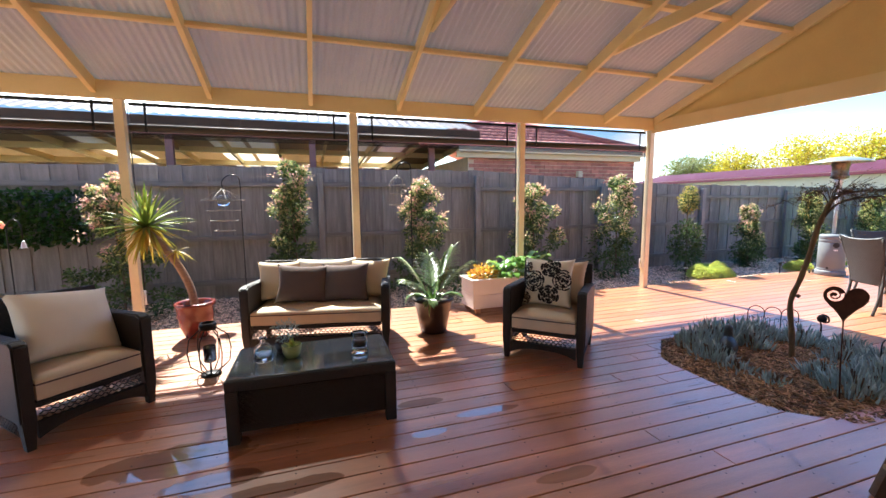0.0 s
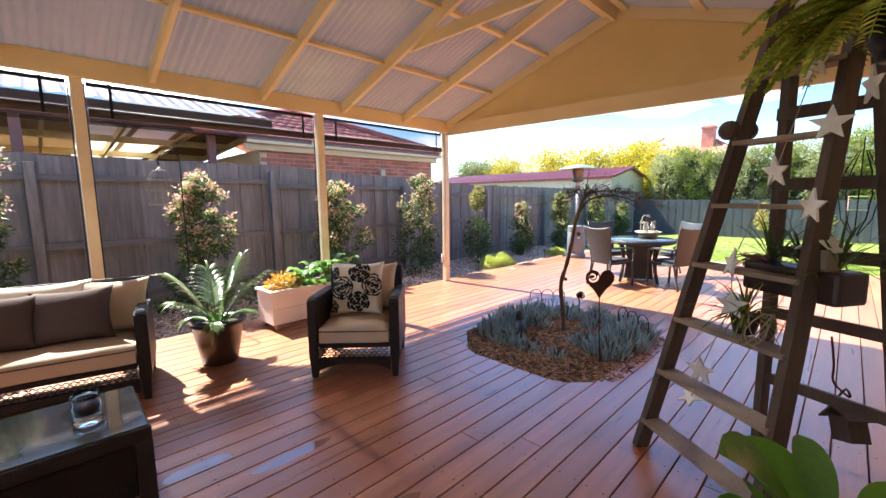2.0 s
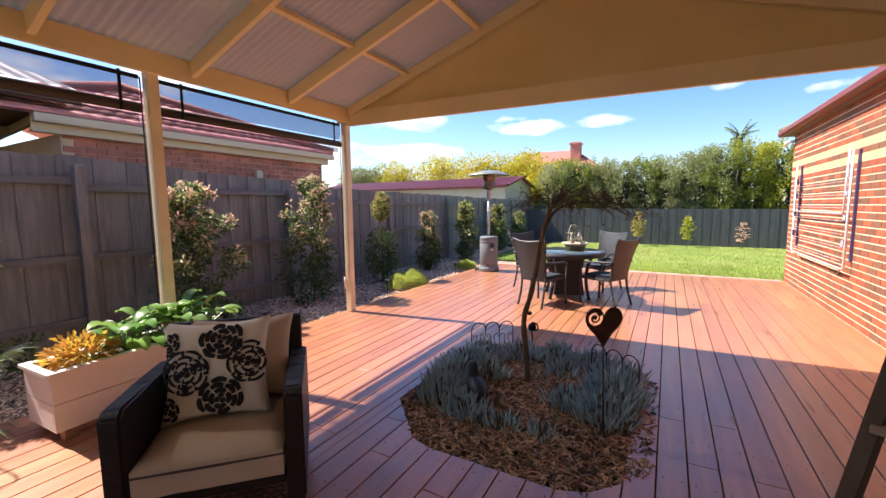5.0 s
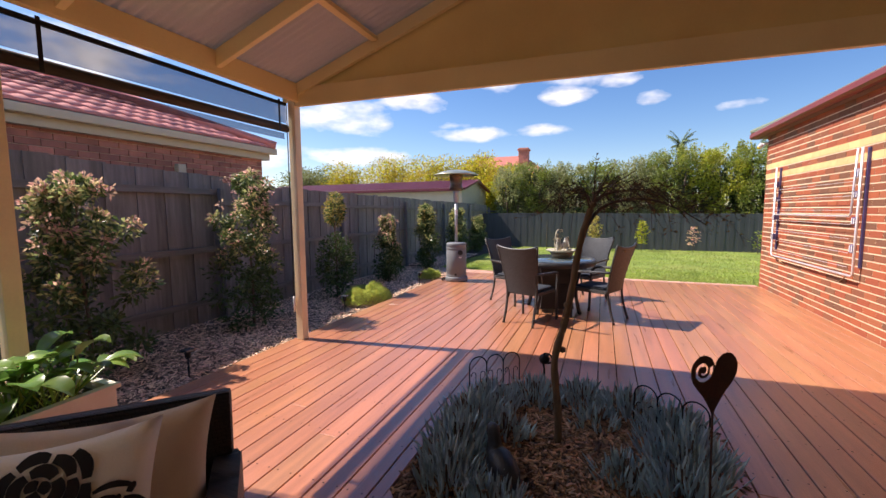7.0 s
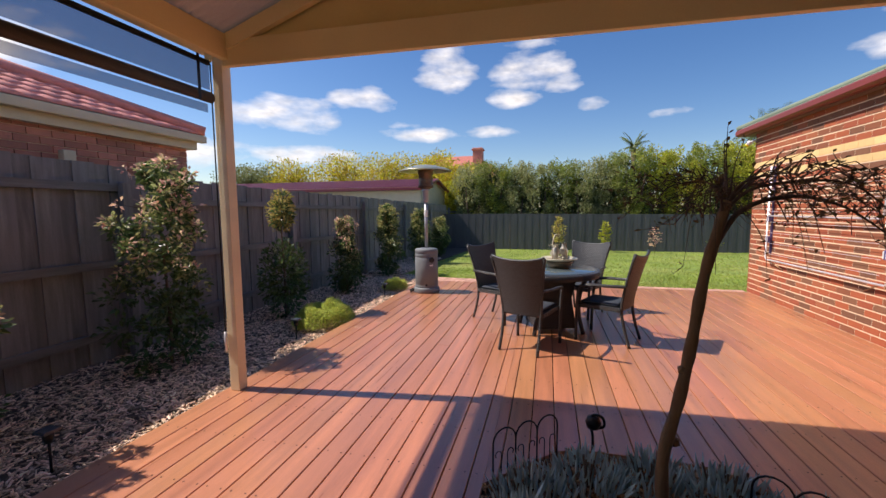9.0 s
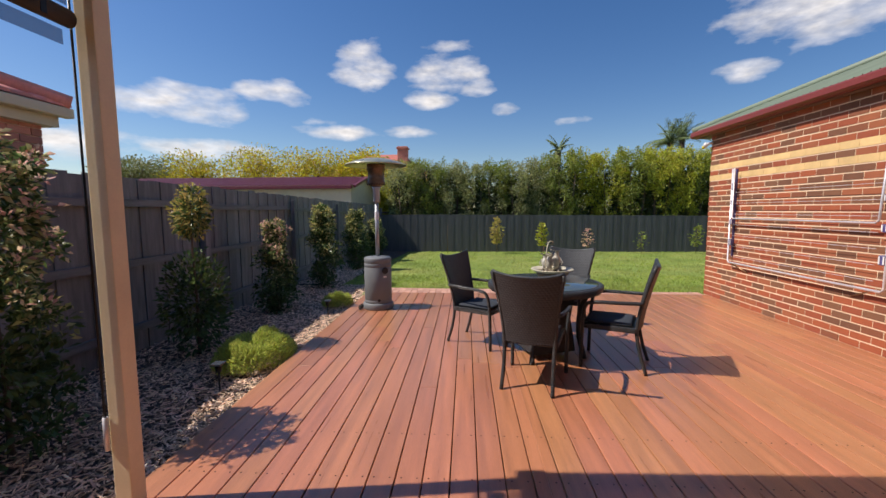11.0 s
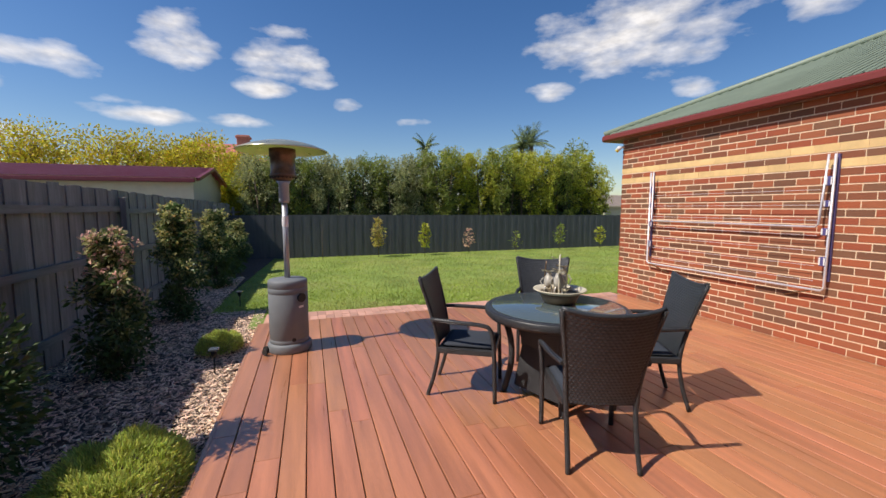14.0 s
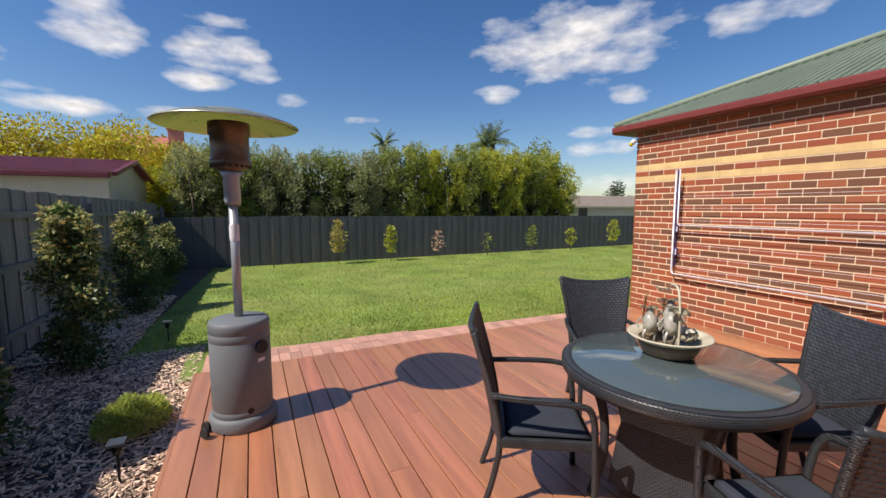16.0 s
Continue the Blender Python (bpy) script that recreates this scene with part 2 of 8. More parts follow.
def brick_material(name, per_object):
    """Each brick takes one of the kiln's colours, from orange-red to brown, with grain and scuffs."""
    mt = material(name, (0.4, 0.13, 0.06), 0.85, var=0.2, scale=9, bump=0.6, fine=110)
    n, l = mt.node_tree.nodes, mt.node_tree.links
    b = n["Principled BSDF"]
    old = b.inputs["Base Color"].links[0].from_socket
    rnd = n.new("ShaderNodeObjectInfo").outputs["Random"] if per_object else n.new("ShaderNodeNewGeometry").outputs["Random Per Island"]
    ramp, mx = n.new("ShaderNodeValToRGB"), n.new("ShaderNodeMix")
    ramp.color_ramp.interpolation = "CONSTANT"
    stops = [(0.0, (0.35, 0.085, 0.033)), (0.2, (0.29, 0.065, 0.03)), (0.40, (0.19, 0.068, 0.034)), (0.54, (0.115, 0.062, 0.037)), (0.68, (0.15, 0.082, 0.046)), (0.80, (0.32, 0.10, 0.044))]
    while len(ramp.color_ramp.elements) < len(stops):
        ramp.color_ramp.elements.new(0.5)
    for e, (p, c) in zip(ramp.color_ramp.elements, stops):
        e.position, e.color = p, (*c, 1)
    mx.data_type = "RGBA"
    mx.inputs["Factor"].default_value = 0.78
    l.new(rnd, ramp.inputs[0]), l.new(old, mx.inputs["A"]), l.new(ramp.outputs[0], mx.inputs["B"]), l.new(mx.outputs["Result"], b.inputs["Base Color"])
    return mt


M["brick"], M["brick_rest"] = brick_material("red_brick", True), brick_material("red_brick_joined", False)


def wet_patches(mt):
    """Shallow puddles left on the boards: smooth, dark pools with ragged edges."""
    n, l = mt.node_tree.nodes, mt.node_tree.links
    b = n["Principled BSDF"]
    tc, nz = n.new("ShaderNodeTexCoord"), n.new("ShaderNodeTexNoise")
    nz.inputs["Scale"].default_value, nz.inputs["Detail"].default_value = 3.5, 3
    l.new(tc.outputs["Object"], nz.inputs["Vector"])
    sep = n.new("ShaderNodeSeparateXYZ")
    l.new(tc.outputs["Object"], sep.inputs[0])

    def m(op, a, c):
        node = n.new("ShaderNodeMath")
        node.operation = op
        for i, v in enumerate((a, c)):
            if isinstance(v, (int, float)):
                node.inputs[i].default_value = v
            else:
                l.new(v, node.inputs[i])
        return node.outputs[0]
    total = None
    for x, y, rx, ry in ((-0.8, 2.62, 0.45, 0.16), (-0.58, 2.33, 0.28, 0.08), (0.75, 2.8, 0.2, 0.06), (1.15, 2.53, 0.25, 0.05), (0.7, 2.4, 0.12, 0.05), (1.3, 1.76, 0.2, 0.05), (-0.2, 2.15, 0.3, 0.07)):
        dx, dy = m("DIVIDE", m("SUBTRACT", sep.outputs[0], x), rx), m("DIVIDE", m("SUBTRACT", sep.outputs[1], y), ry)
        d = m("SUBTRACT", 1.0, m("ADD", m("MULTIPLY", dx, dx), m("MULTIPLY", dy, dy)))
        total = d if total is None else m("MAXIMUM", total, d)
    mask = n.new("ShaderNodeMapRange")
    mask.inputs[1].default_value, mask.inputs[2].default_value = 0.0, 0.12
    l.new(m("ADD", total, m("MULTIPLY", m("SUBTRACT", nz.outputs["Fac"], 0.5), 2.2)), mask.inputs[0])
    dark, rough = n.new("ShaderNodeMix"), n.new("ShaderNodeMix")
    dark.data_type = "RGBA"
    mul = n.new("ShaderNodeVectorMath")
    mul.operation = "SCALE"
    mul.inputs["Scale"].default_value = 0.55
    old, oldr = b.inputs["Base Color"].links[0].from_socket, b.inputs["Roughness"].links[0].from_socket
    l.new(old, mul.inputs[0]), l.new(mask.outputs[0], dark.inputs["Factor"]), l.new(old, dark.inputs["A"]), l.new(mul.outputs[0], dark.inputs["B"])
    l.new(dark.outputs["Result"], b.inputs["Base Color"])
    l.new(mask.outputs[0], rough.inputs["Factor"]), l.new(oldr, rough.inputs["A"])
    rough.inputs["B"].default_value = 0.03
    l.new(rough.outputs["Result"], b.inputs["Roughness"])
    bp = n["Bump"]
    l.new(m("MULTIPLY", m("SUBTRACT", 1.0, mask.outputs[0]), 0.25), bp.inputs["Strength"])


wet_patches(M["deck"])


# ---- builders ----
def box(bm, x0, x1, y0, y1, z0, z1, bevel=0.0, m=None):
    vs = [bm.verts.new(p) for p in ((x0, y0, z0), (x1, y0, z0), (x1, y1, z0), (x0, y1, z0), (x0, y0, z1), (x1, y0, z1), (x1, y1, z1), (x0, y1, z1))]
    fs = [bm.faces.new([vs[i] for i in f]) for f in ((3, 2, 1, 0), (4, 5, 6, 7), (0, 1, 5, 4), (1, 2, 6, 5), (2, 3, 7, 6), (3, 0, 4, 7))]
    if bevel:
        es = list({e for f in fs for e in f.edges})
        r = bmesh.ops.bevel(bm, geom=es, offset=bevel, segments=2, affect="EDGES", profile=0.6)
        vs = list({v for f in r["faces"] for v in f.verts} | {v for v in vs if v.is_valid})
    if m is not None:
        bmesh.ops.transform(bm, matrix=m, verts=vs)
    return vs


def tube(bm, pts, radius, sides=8, cap=True, flat=1.0):
    """A round bar along points; radius is one number or one for each point."""
    pts = [Vector(p) for p in pts]
    rad = radius if isinstance(radius, (list, tuple)) else [radius] * len(pts)
    rings = []
    ref = None
    for i, p in enumerate(pts):
        d = (pts[min(i + 1, len(pts) - 1)] - pts[max(i - 1, 0)]).normalized()
        if ref is None:
            ref = d.orthogonal().normalized()
        u = (ref - d * ref.dot(d)).normalized() if (ref - d * ref.dot(d)).length > 1e-4 else d.orthogonal().normalized()
        ref = u
        v = d.cross(u)
        rings.append([bm.verts.new(p + (u * math.cos(a) + v * flat * math.sin(a)) * rad[i]) for a in [2 * math.pi * k / sides for k in range(sides)]])
    for a, b in zip(rings, rings[1:]):
        for k in range(sides):
            f = bm.faces.new((a[k], a[(k + 1) % sides], b[(k + 1) % sides], b[k]))
            f.smooth = sides > 5
    if cap:
        bm.faces.new(list(reversed(rings[0])))
        bm.faces.new(rings[-1])


def lathe(bm, profile, segs=24, centre=(0, 0, 0), smooth=True):
    """A turned shape from (radius, height) pairs, bottom first."""
    c = Vector(centre)
    rings = []
    for r, z in profile:
        if r < 1e-5:
            rings.append([bm.verts.new(c + Vector((0, 0, z)))])
        else:
            rings.append([bm.verts.new(c + Vector((r * math.cos(2 * math.pi * k / segs), r * math.sin(2 * math.pi * k / segs), z))) for k in range(segs)])
    for a, b in zip(rings, rings[1:]):
        for k in range(segs):
            q = [a[k % len(a)], a[(k + 1) % segs % len(a)], b[(k + 1) % segs % len(b)], b[k % len(b)]]
            q = [v for i, v in enumerate(q) if v not in q[:i]]
            if len(q) > 2:
                f = bm.faces.new(q)
                f.smooth = smooth


def curve_pts(ctrl, n=8):
    """Points on a smooth line through the control points."""
    c = [Vector(p) for p in ctrl]
    c = [c[0] * 2 - c[1]] + c + [c[-1] * 2 - c[-2]]
    out = []
    for i in range(1, len(c) - 2):
        for k in range(n):
            t = k / n
            out.append(0.5 * (2 * c[i] + (c[i + 1] - c[i - 1]) * t + (2 * c[i - 1] - 5 * c[i] + 4 * c[i + 1] - c[i + 2]) * t * t + (3 * c[i] - c[i - 1] - 3 * c[i + 1] + c[i + 2]) * t ** 3))
    return out + [c[-2]]


def strap(bm, base, d, length, width, droop, n=5, stiff=0.35, oval=False):
    """A long leaf, folded along its midrib, that leaves base along d and bends down."""
    d = Vector(d).normalized()
    p = Vector(base)
    side = d.cross(Vector((0, 0, 1)))
    side = side.normalized() if side.length > 0.05 else Vector((1, 0, 0))
    rows = []
    for i in range(n + 1):
        s = i / n
        w = width * (0.55 + 0.9 * s if s < 0.4 else 0.91 * (1 - (s - 0.4) / 0.6) ** 0.8) * 0.5
        if oval:
            w = width * math.sin(math.pi * min(1.0, 0.06 + 0.94 * s)) ** 0.6 * 0.5
        rows.append([bm.verts.new(p - side * w + Vector((0, 0, w * 0.4))), bm.verts.new(p), bm.verts.new(p + side * w + Vector((0, 0, w * 0.4)))] if i < n else [bm.verts.new(p)])
        d = (d + Vector((0, 0, -droop * (s + stiff) / n * 2))).normalized()
        p = p + d * length / n
    for a, b in zip(rows, rows[1:]):
        if len(b) == 3:
            for k in range(2):
                bm.faces.new((a[k], a[k + 1], b[k + 1], b[k])).smooth = True
        else:
            bm.faces.new((a[0], a[1], b[0])), bm.faces.new((a[1], a[2], b[0]))


def mesh_of(name, bm, mat):
    me = bpy.data.meshes.new(name)
    bmesh.ops.recalc_face_normals(bm, faces=bm.faces) if len(bm.faces) < 60000 else None
    bm.to_mesh(me)
    bm.free()
    me.materials.append(mat)
    return me


def part(name, bm, mat, parent=None, label="", m=None):
    ob = new(name, mesh_of(name, bm, mat))
    if parent is not None:
        ob.parent = parent
    if m is not None:
        ob.matrix_basis = m
    if label:
        ob["label"] = label
    return ob


def thing(name, m, label, category, group=""):
    ob = new(name)
    ob.empty_display_size = 0.1
    ob.matrix_basis = m
    return tagged(ob, label, category, group)


def structure(name, bm, mat, label, category):
    return tagged(part(name, bm, mat), label, category, "", "structure")


def stuff(name, bm, mat, label, category, parent=None):
    return tagged(part(name, bm, mat, parent), label, "" if parent else category, "", "stuff")


def piece(name, data, parent, m=None):
    ob = new(name, data)
    ob.parent = parent
    if m is not None:
        ob.matrix_basis = m
    return ob


def soup(name, verts, faces, mat):
    me = bpy.data.meshes.new(name)
    me.from_pydata(verts, [], faces)
    me.materials.append(mat)
    return me


# ---- ground, deck, lawn ----
DECK_EDGE, DECK_X0, DECK_X1, WALL_Y, PITCH = 5.53, -7.0, 10.88, -0.47, 0.1545
BED = [(3.56, 3.29), (4.75, 3.29), (5.2, 2.85), (5.2, 2.0), (4.75, 1.53), (3.46, 1.53), (3.1, 1.88), (3.11, 2.86)]


def ground_z(x):
    return -0.07 - 0.012 * max(0, x - 11) if x < 26 else -0.25


def build_ground():
    bm = bmesh.new()
    s = 600
    for a, b, c, d in ((-s, s, -s, s),):
        vs = [bm.verts.new((x, y, -0.35)) for x, y in ((a, c), (b, c), (b, d), (a, d))]
        bm.faces.new(vs)
    structure("ground", bm, M["ground"], "dry earth and grass beyond the garden fences", "ground")
    bm = bmesh.new()
    nx, ny = 46, 24
    grid = [[bm.verts.new((10.9 + i * 0.25, -16 + j * (22.65 / ny), ground_z(10.9 + i * 0.25) + 0.012 * noise.noise((i * 0.6, j * 0.9, 0)))) for j in range(ny + 1)] for i in range(nx + 1)]
    for i in range(nx):
        for j in range(ny):
            if i < 4 and j >= ny - 1:
                continue
            bm.faces.new((grid[i][j], grid[i + 1][j], grid[i + 1][j + 1], grid[i][j + 1]))
    bmesh.ops.delete(bm, geom=[v for v in bm.verts if not v.link_faces], context="VERTS")
    structure("lawn", bm, M["lawn"], "sunny green mown lawn before the back fence", "lawn")
    bm = bmesh.new()
    box(bm, -8, 12.0, 5.0, 7.6, -0.3, -0.095)
    box(bm, 12.0, 20.0, 6.44, 7.6, -0.4, -0.06)
    for v in bm.verts:
        if v.co.x > 19.9:
            v.co.z -= 0.09 if v.co.z > -0.2 else 0.0
            v.co.y -= 0.4 if v.co.y < 7 else 0.0
    structure("garden_soil", bm, M["soil"], "dark garden soil along the paling fence", "ground")


build_ground()


def bed_span(y):
    """The stretch of x that the garden bed takes up at y."""
    xs = []
    for (xa, ya), (xb, yb) in zip(BED, BED[1:] + BED[:1]):
        if ya != yb and min(ya, yb) <= y <= max(ya, yb):
            xs.append(xa + (xb - xa) * (y - ya) / (yb - ya))
    return (min(xs), max(xs)) if xs else None


def board(name, parent, outline, z0, z1):
    bm = bmesh.new()
    lo = [bm.verts.new((x, y, z0)) for x, y in outline]
    hi = [bm.verts.new((x, y, z1 - 0.003)) for x, y in outline]
    cx, cy = sum(p[0] for p in outline) / len(outline), sum(p[1] for p in outline) / len(outline)
    top = [bm.verts.new((x + (0.003 if x < cx else -0.003), y + (0.003 if y < cy else -0.003), z1)) for x, y in outline]
    n = len(outline)
    bm.faces.new(top)
    for a, b in ((lo, hi), (hi, top)):
        for i in range(n):
            bm.faces.new((a[i], a[(i + 1) % n], b[(i + 1) % n], b[i]))
    return part(name, bm, M["deck"], parent)


def build_deck():
    bm = bmesh.new()
    for k in range(40):
        x = DECK_X0 + 0.1 + k * 0.45
        if not 3.0 < x < 5.3:
            box(bm, x, x + 0.045, WALL_Y + 0.02, DECK_EDGE - 0.02, -0.16, -0.03)
    deck = structure("floor_deck", bm, M["brown_wood"], "red-brown stained timber deck with gapped boards", "deck")
    rng = random.Random(5)
    rows = int((DECK_EDGE - WALL_Y) / PITCH) + 1
    lo_edge, hi_edge = BED[4][1], BED[0][1]
    for r in range(rows):
        y1 = DECK_EDGE - r * PITCH
        y0 = max(y1 - PITCH + 0.007, WALL_Y + 0.004)
        x = DECK_X0 - rng.random() * 1.5
        cuts = []
        while x < DECK_X1:
            cuts.append(x)
            x += rng.choice((4.5, 5.4, 5.4, 6.0))
        cuts.append(DECK_X1)
        # boards that straddle the bed's long edges are ripped along them
        marks = [y0] + [e for e in (lo_edge, hi_edge) if y0 + 0.01 < e < y1 - 0.01] + [y1]
        for ya, yb in zip(marks, marks[1:]):
            beside = lo_edge - 0.002 < ya and yb < hi_edge + 0.002
            sa, sb = (bed_span(max(ya, lo_edge + 0.001)), bed_span(min(yb, hi_edge - 0.001))) if beside else (None, None)
            for a, b in zip(cuts, cuts[1:]):
                a, b = max(a, DECK_X0) + 0.0015, b - 0.0015
                if b - a < 0.1:
                    continue
                if not beside or b < min(sa[0], sb[0]) or a > max(sa[1], sb[1]):
                    board("board", deck, [(a, ya), (b, ya), (b, yb), (a, yb)], -0.026, 0.0)
                    continue
                if a < max(sa[0], sb[0]) - 0.02:
                    board("board", deck, [(a, ya), (max(a + 0.002, min(b, sa[0])), ya), (max(a + 0.002, min(b, sb[0])), yb), (a, yb)], -0.026, 0.0)
                if b > min(sa[1], sb[1]) + 0.02:
                    board("board", deck, [(min(b - 0.002, max(a, sa[1])), ya), (b, ya), (b, yb), (min(b - 0.002, max(a, sb[1])), yb)], -0.026, 0.0)
    bm = bmesh.new()
    box(bm, DECK_X0, DECK_X1 + 0.02, DECK_EDGE + 0.003, DECK_EDGE + 0.028, -0.14, -0.006)
    part("fascia_board", bm, M["deck"], deck)
    verts, faces = [], []
    for k in range(13, 30):
        x = DECK_X0 + 0.1225 + k * 0.45
        for r in range(rows):
            for q in (0.03, PITCH - 0.036):
                y = DECK_EDGE - r * PITCH - q
                s = bed_span(y)
                if s and s[0] - 0.02 < x < s[1] + 0.02:
                    continue
                b = len(verts)
                verts += [(x + 0.0055 * math.cos(1.0472 * i), y + 0.0055 * math.sin(1.0472 * i), 0.0006) for i in range(6)]
                faces.append(tuple(range(b, b + 6)))
    ob = new("deck_screws", soup("deck_screws", verts, faces, M["black_metal"]))
    ob.parent = deck
    ob["kind"] = "stuff"


build_deck()


# ---- pergola ----
POST_X, POST_Y = (-4.35, -1.9, 0.6, 3.03, 5.44), 5.45
RIDGE_Y, EAVE_Z, SLOPE = 2.5, 2.775, 0.335
ROOF_X0, ROOF_X1 = -7.0, 5.52


def roof_z(y):
    return EAVE_Z + SLOPE * ((POST_Y - RIDGE_Y) - abs(y - RIDGE_Y))


def slant(bm, x0, x1, ya, yb, depth, lift):
    """A bar along the slope from ya to yb, depth deep, its top lift above the rafter line."""
    za, zb = roof_z(ya) + lift, roof_z(yb) + lift
    vs = [bm.verts.new(p) for p in ((x0, ya, za - depth), (x1, ya, za - depth), (x1, yb, zb - depth), (x0, yb, zb - depth), (x0, ya, za), (x1, ya, za), (x1, yb, zb), (x0, yb, zb))]
    for f in ((3, 2, 1, 0), (4, 5, 6, 7), (0, 1, 5, 4), (1, 2, 6, 5), (2, 3, 7, 6), (3, 0, 4, 7)):
        bm.faces.new([vs[i] for i in f])


def build_pergola():
    perg = thing("pergola", pose(0, 0, 0), "cream-painted timber gabled pergola over the deck", "pergola")
    for x in POST_X:
        bm = bmesh.new()
        box(bm, x - 0.045, x + 0.045, POST_Y - 0.045, POST_Y + 0.045, 0.001, 2.80, 0.006)
        p = part("post", bm, M["post_cream_sunlit"], perg)
        for z in (2.68, 2.74):
            bm = bmesh.new()
            tube(bm, [(x, POST_Y - 0.052, z), (x, POST_Y - 0.044, z)], 0.012, 8)
            part("bolt", bm, M["black_metal"], p)
    bm = bmesh.new()
    box(bm, ROOF_X0, 5.46, POST_Y - 0.026, POST_Y + 0.026, 2.62, 2.806, 0.004)
    bmesh.ops.translate(bm, verts=bm.verts, vec=(0, -0.074, 0))
    part("beam", bm, M["cream"], perg)
    bm = bmesh.new()
    box(bm, ROOF_X0, 5.46, WALL_Y + 0.02, WALL_Y + 0.07, 2.56, 2.80, 0.004)
    part("beam", bm, M["cream"], perg)
    x = 5.42 - 0.99
    xs = []
    while x > ROOF_X0:
        xs.append(x)
        x -= 1.085
    for i, x in enumerate(xs):
        for ya, yb in ((POST_Y - 0.10, RIDGE_Y + 0.02), (WALL_Y + 0.075, RIDGE_Y - 0.02)):
            bm = bmesh.new()
            slant(bm, x - 0.023, x + 0.023, ya, yb, 0.14, 0.0)
            part("rafter", bm, M["cream"], perg)
        if i % 2 == 1:
            bm = bmesh.new()
            box(bm, x + 0.025, x + 0.07, 1.0, 4.0, 3.14, 3.26, 0.004)
            part("collar_tie", bm, M["cream"], perg)
    for y in (4.39, 3.43, 2.62, 2.38, 1.57, 0.61):
        bm = bmesh.new()
        z = roof_z(y)
        box(bm, ROOF_X0, 5.384, y - 0.035, y + 0.035, z - 0.042, z - 0.004)
        part("batten", bm, M["cream"], perg)
    bm = bmesh.new()
    box(bm, ROOF_X0, 5.38, RIDGE_Y - 0.019, RIDGE_Y + 0.019, roof_z(RIDGE_Y) - 0.17, roof_z(RIDGE_Y) - 0.004)
    part("ridge_beam", bm, M["cream"], perg)
    # corrugated sheets: a wave along x, laid down the slope
    for side in (1, -1):
        verts, faces = [], []
        n = int((ROOF_X1 - ROOF_X0) / 0.0127)
        ys = (RIDGE_Y + side * 0.001, POST_Y + 0.13 if side > 0 else WALL_Y - 0.25)
        for i in range(n + 1):
            x = ROOF_X0 + i * 0.0127
            w = 0.012 * math.cos(2 * math.pi * x / 0.076)
            for y in ys:
                verts.append((x, y, roof_z(y) + 0.019 + w))
            if i:
                faces.append((2 * i - 2, 2 * i, 2 * i + 1, 2 * i - 1))
        ob = new("roof_sheet", soup("roof_sheet", verts, faces, M["iron_roof"]))
        ob.parent = perg
        for p in ob.data.polygons:
            p.use_smooth = True
    bm = bmesh.new()
    tube(bm, [(ROOF_X0, RIDGE_Y, roof_z(RIDGE_Y) + 0.03), (ROOF_X1, RIDGE_Y, roof_z(RIDGE_Y) + 0.03)], 0.05, 8)
    part("ridge_cap", bm, M["iron_roof"], perg)
    # gable end
    bm = bmesh.new()
    box(bm, 5.40, 5.45, WALL_Y + 0.02, POST_Y - 0.05, 2.58, 2.77, 0.004)
    for v in bm.verts:
        v.co.z -= 0.09 * (POST_Y - v.co.y) / (POST_Y - WALL_Y)
    part("gable_beam", bm, M["cream"], perg)
    for ya, yb in ((POST_Y + 0.1, RIDGE_Y), (WALL_Y - 0.2, RIDGE_Y)):
        bm = bmesh.new()
        slant(bm, 5.385, 5.43, ya, yb, 0.12, 0.004)
        part("barge_rafter", bm, M["cream"], perg)
    bm = bmesh.new()
    pts = [(POST_Y - 0.03, 2.66), (POST_Y - 0.03, roof_z(POST_Y - 0.03)), (RIDGE_Y, roof_z(RIDGE_Y)), (WALL_Y + 0.03, roof_z(WALL_Y + 0.03)), (WALL_Y + 0.03, 2.56)]
    a = [bm.verts.new((5.455, y, z)) for y, z in pts]
    b = [bm.verts.new((5.467, y, z)) for y, z in pts]
    bm.faces.new(a), bm.faces.new(b[::-1])
    for i in range(5):
        bm.faces.new((a[i], b[i], b[(i + 1) % 5], a[(i + 1) % 5]))
    part("gable_panel", bm, M["gable"], perg)
    bm = bmesh.new()
    for z, r in ((2.74, 0.058),):
        box(bm, ROOF_X0, 5.52, POST_Y + 0.125, POST_Y + 0.235, z - 0.02, z + 0.085, 0.02)
    part("gutter", bm, M["cream"], perg)


build_pergola()


# ---- house ----
HOUSE_X1, HOUSE_TOP = 10.95, 2.735


